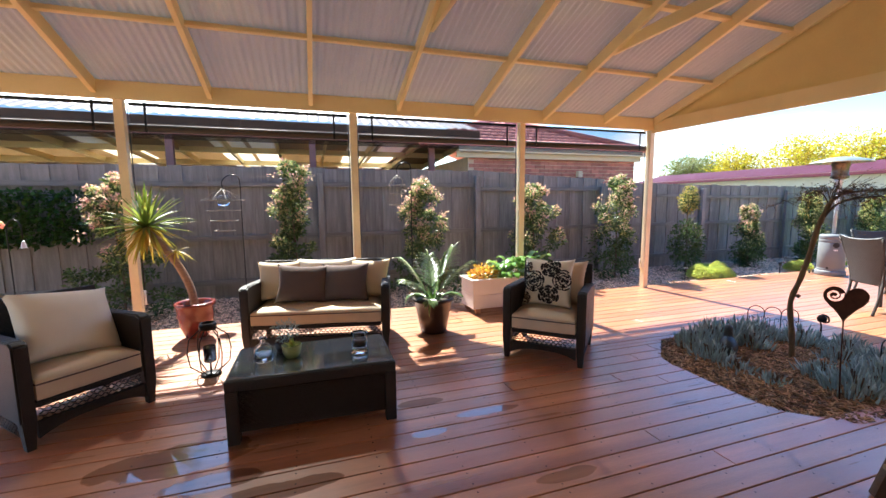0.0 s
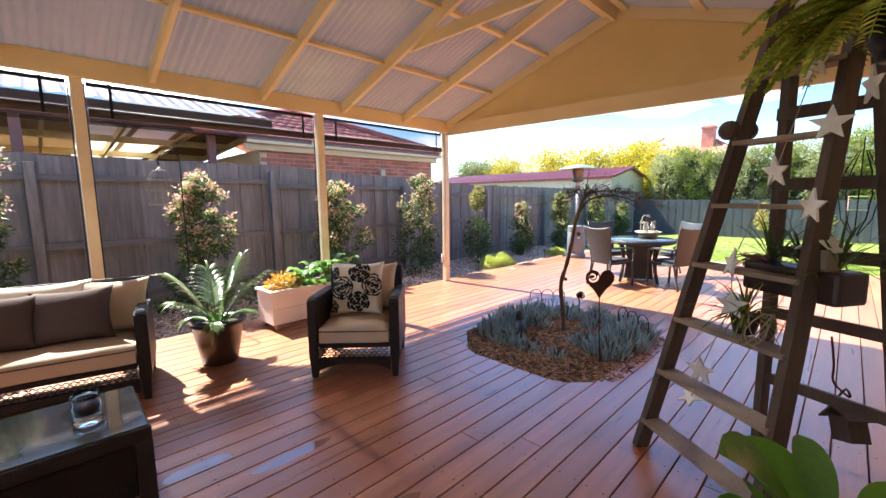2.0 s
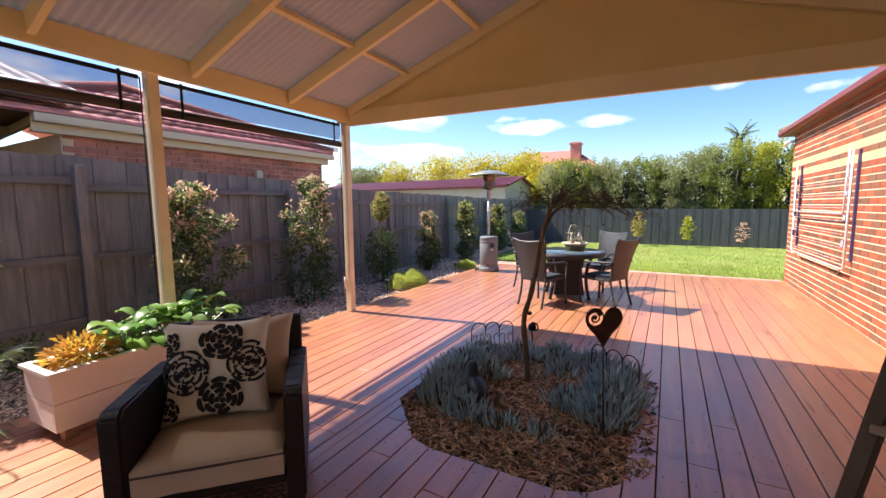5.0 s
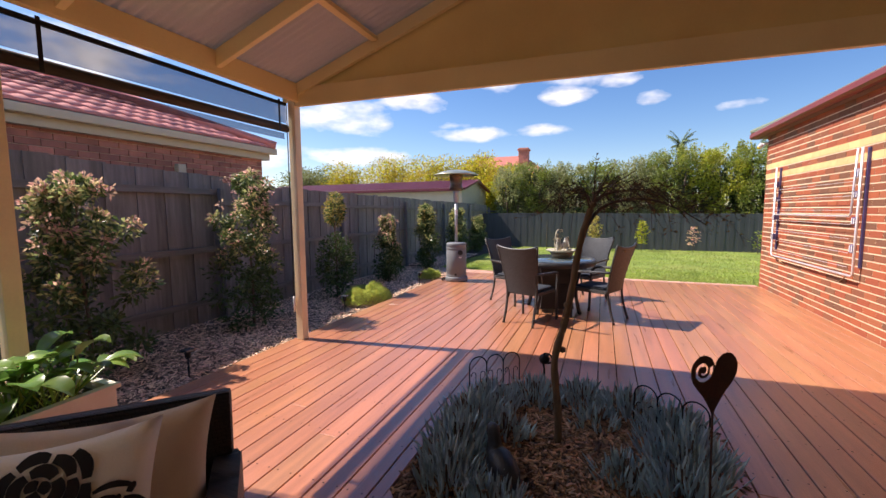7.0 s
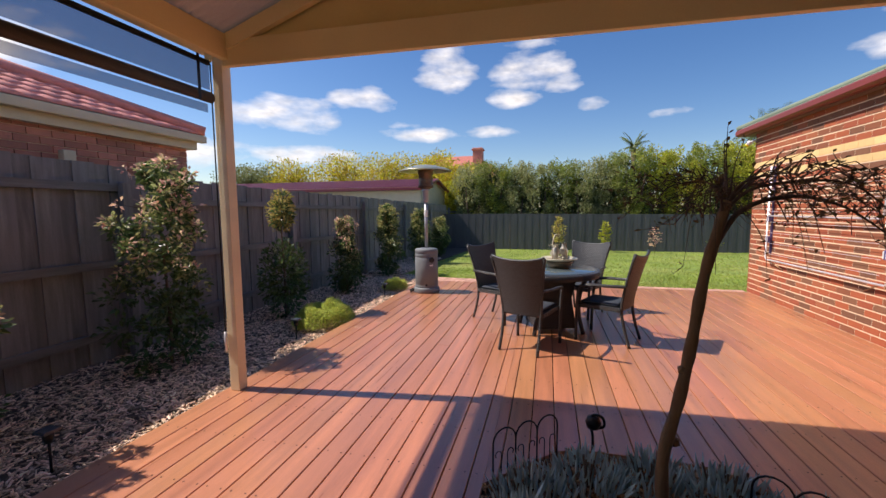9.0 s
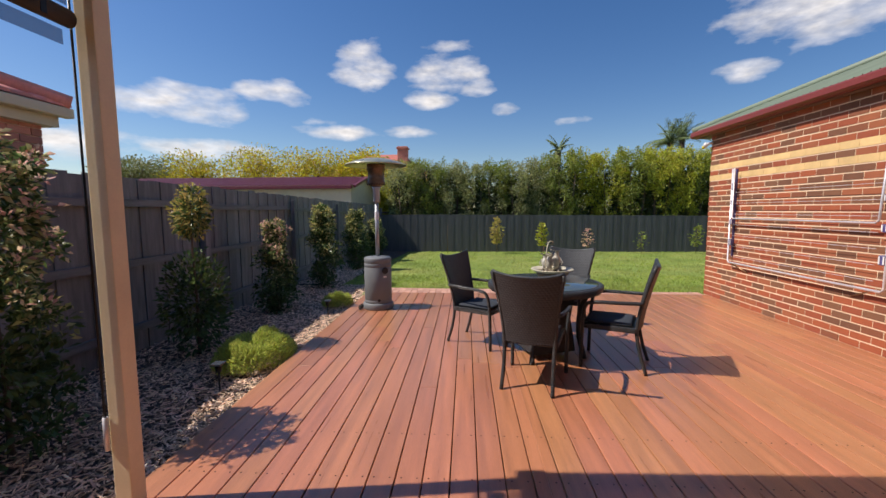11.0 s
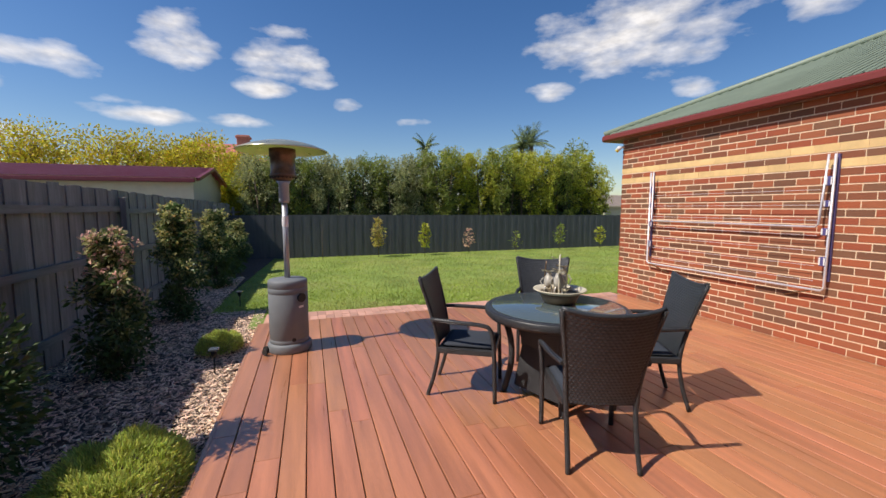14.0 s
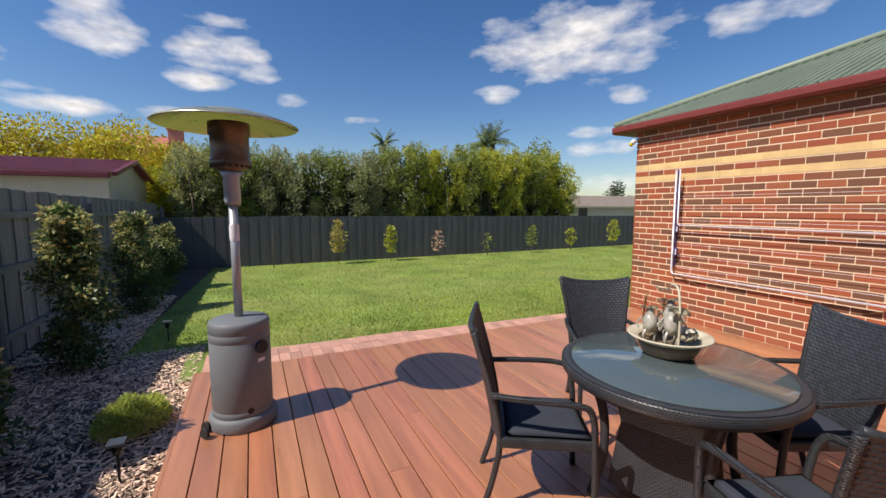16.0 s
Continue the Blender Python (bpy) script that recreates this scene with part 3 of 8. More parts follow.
def build_house():
    bm = bmesh.new()
    box(bm, -9, HOUSE_X1 - 0.02, WALL_Y - 0.23, WALL_Y - 0.004, -0.4, HOUSE_TOP)
    box(bm, HOUSE_X1 - 0.24, HOUSE_X1 - 0.02, -9, WALL_Y - 0.23, -0.4, HOUSE_TOP)
    wall = structure("wall_south", bm, M["mortar"], "red brick house wall with two cream brick bands", "wall")
    shapes = {}

    def brick_mesh(length, mat):
        key = (round(length, 3), mat)
        if key not in shapes:
            b = bmesh.new()
            box(b, -length / 2, length / 2, -0.05, 0.003, 0, 0.071)
            bmesh.ops.bevel(b, geom=[e for e in b.edges if all(v.co.y > 0 for v in e.verts)], offset=0.003, segments=1, affect="EDGES")
            shapes[key] = mesh_of("brick", b, M[mat])
        return shapes[key]

    rest = bmesh.new()
    cream = bmesh.new()
    count = 0
    for c in range(32):
        z = c * 0.086 + 0.004
        if z + 0.03 > HOUSE_TOP:
            break
        band = c in (23, 25)
        x1 = HOUSE_X1
        first = 0.23 if c % 2 == 0 else 0.11
        x = x1
        while x > 4.0:
            length = first if x == x1 else 0.23
            if band:
                box(cream, x - length, x, WALL_Y - 0.06, WALL_Y, z, z + 0.0855)
            elif 8.9 < x <= x1 and 3 <= c < 29 and count < 300:
                ob = piece("brick", brick_mesh(length, "brick"), wall, pose(x - length / 2, WALL_Y - 0.003, z))
                count += 1
            else:
                box(rest, x - length, x, WALL_Y - 0.06, WALL_Y, z, z + 0.071)
            x -= length + (0.01 if not band else 0.003)
    stuff("bricks", rest, M["brick_rest"], "red and brown clay bricks", "bricks", wall)
    stuff("band_bricks", cream, M["brick_cream"], "cream brick bands", "bricks", wall)
    # narrow eave, gutter and roof
    bm = bmesh.new()
    box(bm, 5.7, HOUSE_X1 + 0.22, WALL_Y + 0.001, WALL_Y + 0.10, 2.735, 2.75)
    box(bm, HOUSE_X1 + 0.001, HOUSE_X1 + 0.22, -9, WALL_Y, 2.735, 2.75)
    structure("ceiling_eave", bm, M["soffit"], "brown painted eave lining", "eave")
    bm = bmesh.new()
    prof = [(0, 0), (0.09, 0), (0.115, 0.03), (0.115, 0.09), (0.095, 0.11), (0, 0.11)]
    y0 = WALL_Y + 0.08
    ring = [[bm.verts.new((x, y0 + a, 2.745 + b)) for a, b in prof] for x in (5.7, HOUSE_X1 + 0.32)]
    for i in range(6):
        bm.faces.new((ring[0][i], ring[0][(i + 1) % 6], ring[1][(i + 1) % 6], ring[1][i]))
    bm.faces.new(ring[0]), bm.faces.new(ring[1][::-1])
    box(bm, HOUSE_X1 + 0.21, HOUSE_X1 + 0.32, -9, y0, 2.745, 2.855)
    structure("trim_gutter", bm, M["gutter"], "dark red steel house gutter", "gutter")
    bm = bmesh.new()
    e = 2.85
    xr, yr = HOUSE_X1 + 0.30, WALL_Y + 0.17
    a, b = bm.verts.new((5.7, yr, e)), bm.verts.new((xr, yr, e))
    c, d = bm.verts.new((xr, -9, e)), bm.verts.new((xr - 4.6, yr - 4.6, e + 1.95))
    f, g = bm.verts.new((5.7, yr - 4.6, e + 1.95)), bm.verts.new((xr - 4.6, -9, e + 1.95))
    bm.faces.new((a, b, d, f)), bm.faces.new((b, c, g, d))
    bmesh.ops.solidify(bm, geom=list(bm.faces), thickness=0.03)
    roof = structure("roof", bm, M["green_roof"], "pale green hipped steel house roof", "roof")
    bm = bmesh.new()
    tube(bm, [(xr, yr, e + 0.03), (xr - 4.6, yr - 4.6, e + 1.98)], 0.05, 8)
    part("hip_cap", bm, M["green_roof"], roof)
    verts, faces = [], []
    for k in range(60):
        x = xr - 0.15 - k * 0.09
        if x < 5.8:
            break
        run = min(4.6, xr - x)
        b = len(verts)
        rise = 1.95 / 4.6
        for d, h in ((-0.012, 0.004), (0.0, 0.02), (0.012, 0.004)):
            verts += [(x + d, yr - 0.005, e + h + 0.002), (x + d, yr - run, e + run * rise + h + 0.002)]
        faces += [(b, b + 2, b + 3, b + 1), (b + 2, b + 4, b + 5, b + 3)]
    ob = new("roof_ribs", soup("roof_ribs", verts, faces, M["green_roof"]))
    ob.parent = roof
    ob["kind"] = "stuff"


build_house()


# ---- fences ----
FENCE_Y = 7.45


def fence_top(x):
    return 2.09 if x < 3 else (2.09 - 0.045 * (x - 3) if x < 6.1 else 1.89 - 0.012 * (x - 6.1))


def build_fence():
    bm = bmesh.new()
    for a, b in zip([-8.6 + 2.94 * k for k in range(11)], [-8.6 + 2.94 * (k + 1) for k in range(11)]):
        t = fence_top((a + b) / 2)
        for z in (t - 0.28, 0.93, 0.2):
            box(bm, a, b - 0.004, FENCE_Y - 0.045, FENCE_Y, z - 0.04, z + 0.04)
    fence = structure("fence", bm, M["fence_rail"], "weathered grey timber paling fence with rails", "fence")
    x = -8.6
    k = 0
    shapes = {}
    rng = random.Random(2)
    while x < 20.5:
        w = 0.18
        top = round(fence_top(x) + rng.choice((-0.012, 0, 0.008)), 2)
        if top not in shapes:
            b = bmesh.new()
            box(b, 0, w + 0.02, 0, 0.014, -0.1, top)
            shapes[top] = mesh_of("paling", b, M["fence"])
        piece("paling", shapes[top], fence, pose(x, FENCE_Y + (0.001 if k % 2 else 0.016), 0, 0, rng.uniform(-0.3, 0.3), 0))
        x += w - 0.012
        k += 1
    for k in range(11):
        x = -8.6 + 2.94 * k
        b = bmesh.new()
        box(b, x - 0.05, x + 0.05, FENCE_Y - 0.12, FENCE_Y - 0.047, -0.2, fence_top(x) - 0.1, 0.008)
        part("fence_post", b, M["fence"], fence)


M["fence_rail"] = material("weathered_rail", (0.21, 0.2, 0.193), 0.85, var=0.3, scale=4, stretch=(0.6, 6, 6), bump=0.5, fine=50, second=(0.19, 0.18, 0.18), second_amount=0.6)
build_fence()

BACK_X = 20.0


def build_back_fence():
    bm = bmesh.new()
    for z in (0.1, 1.0):
        box(bm, BACK_X + 0.03, BACK_X + 0.07, -22, 7.4, z - 0.035, z + 0.035)
    fence = structure("back_fence", bm, M["back_fence"], "dark grey timber paling fence behind the lawn", "fence")
    rng = random.Random(3)
    shapes = []
    for _ in range(5):
        b = bmesh.new()
        box(b, 0, 0.012, -0.155, 0, -0.3, rng.uniform(-0.01, 0.01), 0.003)
        for v in b.verts:
            v.co.z += 1.33 if v.co.z > -0.2 else 0.0
        shapes.append(mesh_of("paling", b, M["back_fence"]))
    y, k = 7.5, 0
    while y > -22:
        piece("paling", rng.choice(shapes), fence, pose(BACK_X + (0.0 if k % 2 else 0.006) + rng.uniform(0, 0.002), y, -0.008 * max(0, 5 - y), 0, 0, rng.uniform(-0.6, 0.6)))
        y -= 0.149
        k += 1


build_back_fence()


def build_lawn_edge():
    bm = bmesh.new()
    vs = [bm.verts.new(p) for p in ((10.9, WALL_Y, -0.02), (11.08, WALL_Y, -0.02), (11.46, 5.5, -0.02), (10.9, 5.5, -0.02))]
    bm.faces.new(vs)
    edge = structure("pavement_edge", bm, M["paver"], "row of pink clay pavers between deck and lawn", "pavement")
    b = bmesh.new()
    box(b, 0, 0.222, 0, 0.108, -0.03, 0.0, 0.004)
    data = mesh_of("paver", b, M["paver"])
    r = 0
    y = WALL_Y + 0.004
    rng = random.Random(6)
    while y < 5.4:
        width = 0.16 + (y - WALL_Y) / 6 * 0.38
        x = 10.90 - (0.11 if r % 2 else 0.0)
        while x + 0.15 < 10.9 + width:
            piece("paver", data, edge, pose(max(x, 10.895), y, -0.012 + rng.uniform(-0.003, 0.003)))
            x += 0.228 if x >= 10.895 else 0.118 + 0.005
        y += 0.114
        r += 1
    # mown grass
    rng = random.Random(9)
    verts, faces = [], []
    for _ in range(104000):
        x = 11.1 + 8.9 * rng.random() ** 1.7
        y = rng.uniform(-11, 6.62) if x > 13.5 else rng.uniform(-4.5, 6.62 if x > 11.98 else 5.55)
        if x < 11.06 + (y - WALL_Y) / 6 * 0.4:
            continue
        if y > 6.46 - 0.05 * (x - 12.0):
            continue
        if y < WALL_Y and x < 11.1:
            continue
        z, a = ground_z(x) - 0.005, rng.uniform(0, 6.28)
        h, w = rng.uniform(0.02, 0.055), rng.uniform(0.004, 0.010)
        b = len(verts)
        verts += [(x - w * math.cos(a), y - w * math.sin(a), z), (x + w * math.cos(a), y + w * math.sin(a), z), (x + rng.gauss(0, 0.02), y + rng.gauss(0, 0.02), z + h)]
        faces.append((b, b + 1, b + 2))
    tagged(new("grass", soup("grass", verts, faces, M["grass"])), "short green mown grass blades on the lawn", "grass", "", "stuff")


build_lawn_edge()


# ---- beyond the fences ----
M["patio_lining"] = material("brown_patio_lining", (0.36, 0.26, 0.14), 0.7, var=0.12, stretch=(1, 5, 1))


def build_neighbour_house():
    h = thing("neighbour_house", pose(0, 0, 0), "neighbour's red brick house with a terracotta tiled roof", "house")
    x0, x1, y0, top = 3.4, 7.95, 8.46, 2.47
    bm = bmesh.new()
    box(bm, x0, x1, y0 + 0.012, y0 + 8, -0.3, top)
    wall = part("wall", bm, M["mortar"], h)
    bm = bmesh.new()
    for c in range(17, 33):
        z = -0.25 + c * 0.086
        x = x1
        first = 0.23 if c % 2 else 0.11
        while x > x0 + 0.2:
            ln = first if x == x1 else 0.23
            box(bm, x - ln, x, y0 - 0.003, y0 + 0.05, z, z + 0.077)
            x -= ln + 0.009
    stuff("bricks", bm, M["neighbour_brick"], "", "", wall)
    bm = bmesh.new()
    box(bm, x0 - 0.3, x1 + 0.10, y0 - 0.11, y0 - 0.07, top - 0.02, top + 0.20)
    box(bm, x0 - 0.3, x1 + 0.10, y0 - 0.07, y0 + 0.0, top - 0.02, top + 0.0)
    box(bm, x1 + 0.06, x1 + 0.10, y0 - 0.07, y0 + 8, top - 0.02, top + 0.20)
    part("fascia", bm, M["fascia"], h)
    bm = bmesh.new()
    box(bm, x0 - 0.3, x1 + 0.19, y0 - 0.22, y0 - 0.115, top + 0.09, top + 0.20, 0.015)
    part("gutter", bm, M["fascia"], h)
    # hip end of tile courses rising to a peak
    bm = bmesh.new()
    ya, xr, xp, s = y0 - 0.21, x1 + 0.17, 5.2, 0.42
    run_max = 2.7
    for r in range(9):
        run = r * 0.3
        yl, zl = ya + run, top + 0.21 + run * s
        k = run / run_max
        x, xe = xr - (xr - xp) * k, (2 * xp - xr) + (xr - xp) * k
        w, n = 0.21, 6
        x = xe + math.floor((x - xe) / w) * w if r else x
        x = xr - math.ceil((xr - x) / w) * w
        while x > xe:
            lo = [bm.verts.new((x - w * i / n, yl, zl + 0.028 + 0.011 * math.sin(math.pi * 2 * i / n))) for i in range(n + 1)]
            hi = [bm.verts.new((x - w * i / n, yl + 0.34, zl + 0.34 * s + 0.005 + 0.011 * math.sin(math.pi * 2 * i / n))) for i in range(n + 1)]
            un = [bm.verts.new((x - w * i / n, yl, zl)) for i in range(n + 1)]
            for i in range(n):
                bm.faces.new((lo[i], lo[i + 1], hi[i + 1], hi[i])).smooth = True
                bm.faces.new((un[i], un[i + 1], lo[i + 1], lo[i]))
            x -= w
    stuff("roof_tiles", bm, M["tile_roof"], "", "", h)
    bm = bmesh.new()
    zp = top + 0.18 + run_max * s
    v = [bm.verts.new(q) for q in ((2 * xp - xr, ya, top + 0.18), (xr, ya, top + 0.18), (xp, ya + run_max, zp), (xr, ya + 9, top + 0.18), (xp, ya + 9, zp), (2 * xp - xr, ya + 9, top + 0.18))]
    bm.faces.new((v[0], v[1], v[2])), bm.faces.new((v[1], v[3], v[4], v[2])), bm.faces.new((v[5], v[0], v[2], v[4]))
    part("roof_underlay", bm, M["tile_roof"], h)
    for xe in (xr, 2 * xp - xr):
        bm = bmesh.new()
        tube(bm, [(xe, ya, top + 0.26), (xp, ya + run_max, zp + 0.08)], 0.085, 8)
        part("hip_cap", bm, M["tile_roof"], h)
    bm = bmesh.new()
    box(bm, 6.2, 6.33, y0 - 0.10, y0 - 0.004, 2.05, 2.2, 0.01)
    part("wall_box", bm, M["fascia"], h, "small white outdoor meter box")


def build_neighbour_patio():
    p = thing("neighbour_patio", pose(0, 0, 0), "neighbour's patio roof with skylight panels and brown posts", "patio")
    y0, y1 = 8.35, 13.5
    for x in (-5.2, -2.3, 0.14, 2.6):
        bm = bmesh.new()
        box(bm, x - 0.06, x + 0.06, y0 + 0.2, y0 + 0.32, -0.3, 2.75)
        part("post", bm, M["mauve"], p)
    bm = bmesh.new()
    box(bm, -9, 3.5, y0 + 0.18, y0 + 0.34, 2.72, 2.84)
    part("beam", bm, M["mauve"], p)
    for k in range(13):
        bm = bmesh.new()
        x = -8.6 + k * 1.0
        vs = [bm.verts.new(q) for q in ((x, y0 + 0.35, 2.73), (x + 0.05, y0 + 0.35, 2.73), (x + 0.05, y1, 2.42), (x, y1, 2.42), (x, y0 + 0.35, 2.85), (x + 0.05, y0 + 0.35, 2.85), (x + 0.05, y1, 2.54), (x, y1, 2.54))]
        for f in ((3, 2, 1, 0), (4, 5, 6, 7), (0, 1, 5, 4), (1, 2, 6, 5), (2, 3, 7, 6), (3, 0, 4, 7)):
            bm.faces.new([vs[i] for i in f])
        part("rafter", bm, M["cream"], p)
    for y in (10.2, 12.0):
        bm = bmesh.new()
        z = 2.85 - (y - y0) * 0.06
        box(bm, -9, 3.4, y, y + 0.07, z - 0.13, z - 0.01)
        part("batten", bm, M["cream"], p)
    lights = [(-4.3, -3.5), (-1.9, -1.25), (-1.15, -0.6), (0.95, 1.6), (1.7, 2.3)]
    edges = [-9.0]
    for a, b in lights:
        edges += [a, b]
    edges.append(3.55)
    for i, (a, b) in enumerate(zip(edges, edges[1:])):
        bm = bmesh.new()
        za, zb = 2.87, 2.56
        vs = [bm.verts.new(q) for q in ((a, y0 + 0.2, za), (b, y0 + 0.2, za), (b, y1, zb), (a, y1, zb))]
        bm.faces.new(vs)
        bmesh.ops.solidify(bm, geom=list(bm.faces), thickness=0.012)
        part("skylight_sheet" if i % 2 else "roof_panel", bm, M["skylight"] if i % 2 else M["patio_lining"], p)
    # dark timber fascia and pale steel roof rising behind it
    bm = bmesh.new()
    box(bm, -9, 3.6, y0 - 0.06, y0 - 0.02, 2.84, 3.0)
    part("fascia", bm, M["brown_wood"], p)
    verts, faces = [], []
    n = int(12.6 / 0.05)
    for i in range(n + 1):
        x = -9 + i * 0.05
        w = 0.016 if i % 4 < 2 else 0.0
        lean = max(0.0, (x - 2.4) / 1.2)
        yb = y0 + 4.0 - 3.9 * lean if x > 2.4 else y0 + 4.0
        verts += [(x, y0 - 0.08, 3.02 + w), (x, yb, 3.02 + w + (yb - y0 + 0.08) * 0.36)]
        if i:
            faces.append((2 * i - 2, 2 * i, 2 * i + 1, 2 * i - 1))
    ob = new("steel_roof", soup("steel_roof", verts, faces, M["white_roof"]))
    ob.parent = p
    bm = bmesh.new()
    box(bm, -9, 3.5, y1, y1 + 0.2, -0.3, 2.9)
    part("rear_wall", bm, M["neighbour_brick"], p)


def build_shed():
    s = thing("garden_shed", pose(0, 0, 0), "cream steel shed with a maroon gabled roof", "shed")
    x0, x1, y0, y1, wt, ap = 18.9, 22.9, 8.1, 20.0, 2.5, 2.95
    bm = bmesh.new()
    box(bm, x0, x1, y0, y1, -0.3, wt)
    v = [bm.verts.new(q) for q in ((x0, y0, wt), (x1, y0, wt), ((x0 + x1) / 2, y0, ap - 0.06))]
    bm.faces.new(v)
    part("wall", bm, M["shed_wall"], s)
    k = (ap - wt) / ((x1 - x0) / 2)
    for side in (-1, 1):
        bm = bmesh.new()
        xm = (x0 + x1) / 2
        xe = xm + side * ((x1 - x0) / 2 + 0.15)
        vs = [bm.verts.new(q) for q in ((xm, y0 - 0.15, ap), (xe, y0 - 0.15, wt - 0.15 * k), (xe, y1, wt - 0.15 * k), (xm, y1, ap))]
        bm.faces.new(vs)
        bmesh.ops.solidify(bm, geom=list(bm.faces), thickness=0.05)
        part("roof_slope", bm, M["shed_roof"], s)
        bm = bmesh.new()
        tube(bm, [(xm, y0 - 0.17, ap - 0.05), (xe, y0 - 0.17, wt - 0.15 * k - 0.05)], 0.07, 4)
        part("barge_trim", bm, M["shed_roof"], s)
    bm = bmesh.new()
    box(bm, x0 - 0.27, x0 - 0.15, y0 - 0.1, y1, wt - 0.18, wt - 0.06, 0.02)
    part("gutter", bm, M["shed_roof"], s)


def hip_house(name, m, label, w, d, eave, ridge, roof_mat, wall_mat):
    """A plain house with a hipped roof: w across x, d along y."""
    h = thing(name, m, label, "house")
    bm = bmesh.new()
    box(bm, -w / 2, w / 2, -d / 2, d / 2, -0.4, eave + 0.05)
    part("wall", bm, M[wall_mat], h)
    bm = bmesh.new()
    a, b, k = w / 2 + 0.45, d / 2 + 0.45, d / 2 - w * 0.42
    v = [bm.verts.new(q) for q in ((-a, -b, eave), (a, -b, eave), (a, b, eave), (-a, b, eave), (0, -k, ridge), (0, k, ridge))]
    for f in ((0, 1, 4), (1, 2, 5, 4), (2, 3, 5), (3, 0, 4, 5)):
        bm.faces.new([v[i] for i in f])
    bm.faces.new(v[:4][::-1])
    r = part("roof", bm, M[roof_mat], h)
    for e in (0, 1, 2, 3):
        bm = bmesh.new()
        tube(bm, [v_ for v_ in ((-a, -b, eave), (a, -b, eave), (a, b, eave), (-a, b, eave))[e:e + 1]] + [(0, -k if e < 2 else k, ridge)], 0.12, 6)
        part("hip_cap", bm, M[roof_mat], r)
    bm = bmesh.new()
    box(bm, -a - 0.08, -a, -b, b, eave - 0.12, eave + 0.02)
    part("gutter", bm, M["fascia"], h)
    return h, r


def build_far_house():
    h, r = hip_house("far_house", pose(47, 12.6, -0.35), "distant house with a red tiled hip roof and brick chimney", 8, 10.5, 5.0, 7.75, "far_tile", "neighbour_brick")
    bm = bmesh.new()
    box(bm, -2.4, -1.5, -3.0, -2.0, 5.6, 8.25, 0.04)
    box(bm, -2.5, -1.4, -3.1, -1.9, 8.0, 8.15, 0.02)
    part("chimney", bm, M["neighbour_brick"], r)
    h, r = hip_house("distant_house", pose(36, -25.5, -0.3), "distant low house with a dull brown roof", 6, 14, 2.0, 3.0, "dull_roof", "shed_wall")
    bm = bmesh.new()
    box(bm, -3.02, -2.98, 4.2, 5.2, 0.9, 1.9, 0.01)
    part("window", bm, M["table_dark"], h)


M["far_tile"] = material("salmon_tile", (0.50, 0.17, 0.13), 0.8, var=0.2, scale=3, stretch=(1, 1, 6), bump=0.3)
M["dull_roof"] = material("dull_brown_tile", (0.26, 0.21, 0.17), 0.85, var=0.2, scale=3, bump=0.3)
M["table_dark"] = material("dark_window_glass", (0.03, 0.035, 0.04), 0.1, var=0.1, bump=0)
build_neighbour_house()
build_neighbour_patio()
build_shed()
build_far_house()


# ---- foliage ----
def leaf_mesh(name, points, size, mat, rng, shape=0.45, up=0.3, droop=0.2):
    """Many small folded leaves about the points: (x, y, z, outward direction) each."""
    verts, faces = [], []
    for p, d in points:
        s = size * rng.uniform(0.6, 1.3)
        axis = Vector((d[0] + rng.uniform(-.8, .8), d[1] + rng.uniform(-.8, .8), d[2] + rng.uniform(-.6, .8) + up)).normalized()
        side = axis.cross(Vector((rng.uniform(-1, 1), rng.uniform(-1, 1), rng.uniform(-0.3, 1)))).normalized()
        nrm = axis.cross(side)
        b = len(verts)
        p = Vector(p)
        w = s * shape * 0.5
        mid = p + axis * s * 0.5 + nrm * s * 0.06
        tip = p + axis * s - Vector((0, 0, droop * s))
        verts += [p[:], (mid + side * w)[:], tip[:], (mid - side * w)[:]]
        faces += [(b, b + 1, b + 2), (b, b + 2, b + 3)]
    return soup(name, verts, faces, mat)


def leaves(name, points, size, mat, rng, parent, label="", **kw):
    ob = new(name, leaf_mesh(name, points, size, mat, rng, **kw))
    ob.parent = parent
    ob["kind"] = "stuff"
    if label:
        ob["label"] = label
    return ob


def clump_points(rng, centre, radii, n, hollow=0.5):
    out = []
    for _ in range(n):
        d = Vector((rng.gauss(0, 1), rng.gauss(0, 1), rng.gauss(0, 1))).normalized()
        r = hollow + (1 - hollow) * rng.random() ** 0.7
        out.append(((centre[0] + d.x * radii[0] * r, centre[1] + d.y * radii[1] * r, centre[2] + d.z * radii[2] * r), d))
    return out


def leaf_material(name, colour, hue=0.03, island=0.4, translucent=0.35, rough=0.5):
    return material(name, colour, rough, var=0.2, scale=2, bump=0, island=island, hue=hue, translucent=translucent)


M["hedge_grey"] = leaf_material("grey_green_leaves", (0.34, 0.36, 0.15))
M["hedge_green"] = leaf_material("green_leaves", (0.26, 0.31, 0.055))
M["hedge_lime"] = leaf_material("lime_leaves", (0.47, 0.48, 0.05))
M["wattle"] = leaf_material("yellow_blossom_leaves", (0.58, 0.50, 0.04), hue=0.035)
M["dark_leaf"] = leaf_material("dark_green_leaves", (0.045, 0.075, 0.025), hue=0.02)
M["olive_leaf"] = leaf_material("olive_leaves", (0.20, 0.22, 0.07))
M["pink_leaf"] = leaf_material("pink_new_leaves", (0.80, 0.52, 0.39), hue=0.045, translucent=0.45)
M["bark"] = material("bark", (0.14, 0.10, 0.07), 0.9, var=0.3, scale=8, stretch=(3, 3, 0.5), bump=0.7)


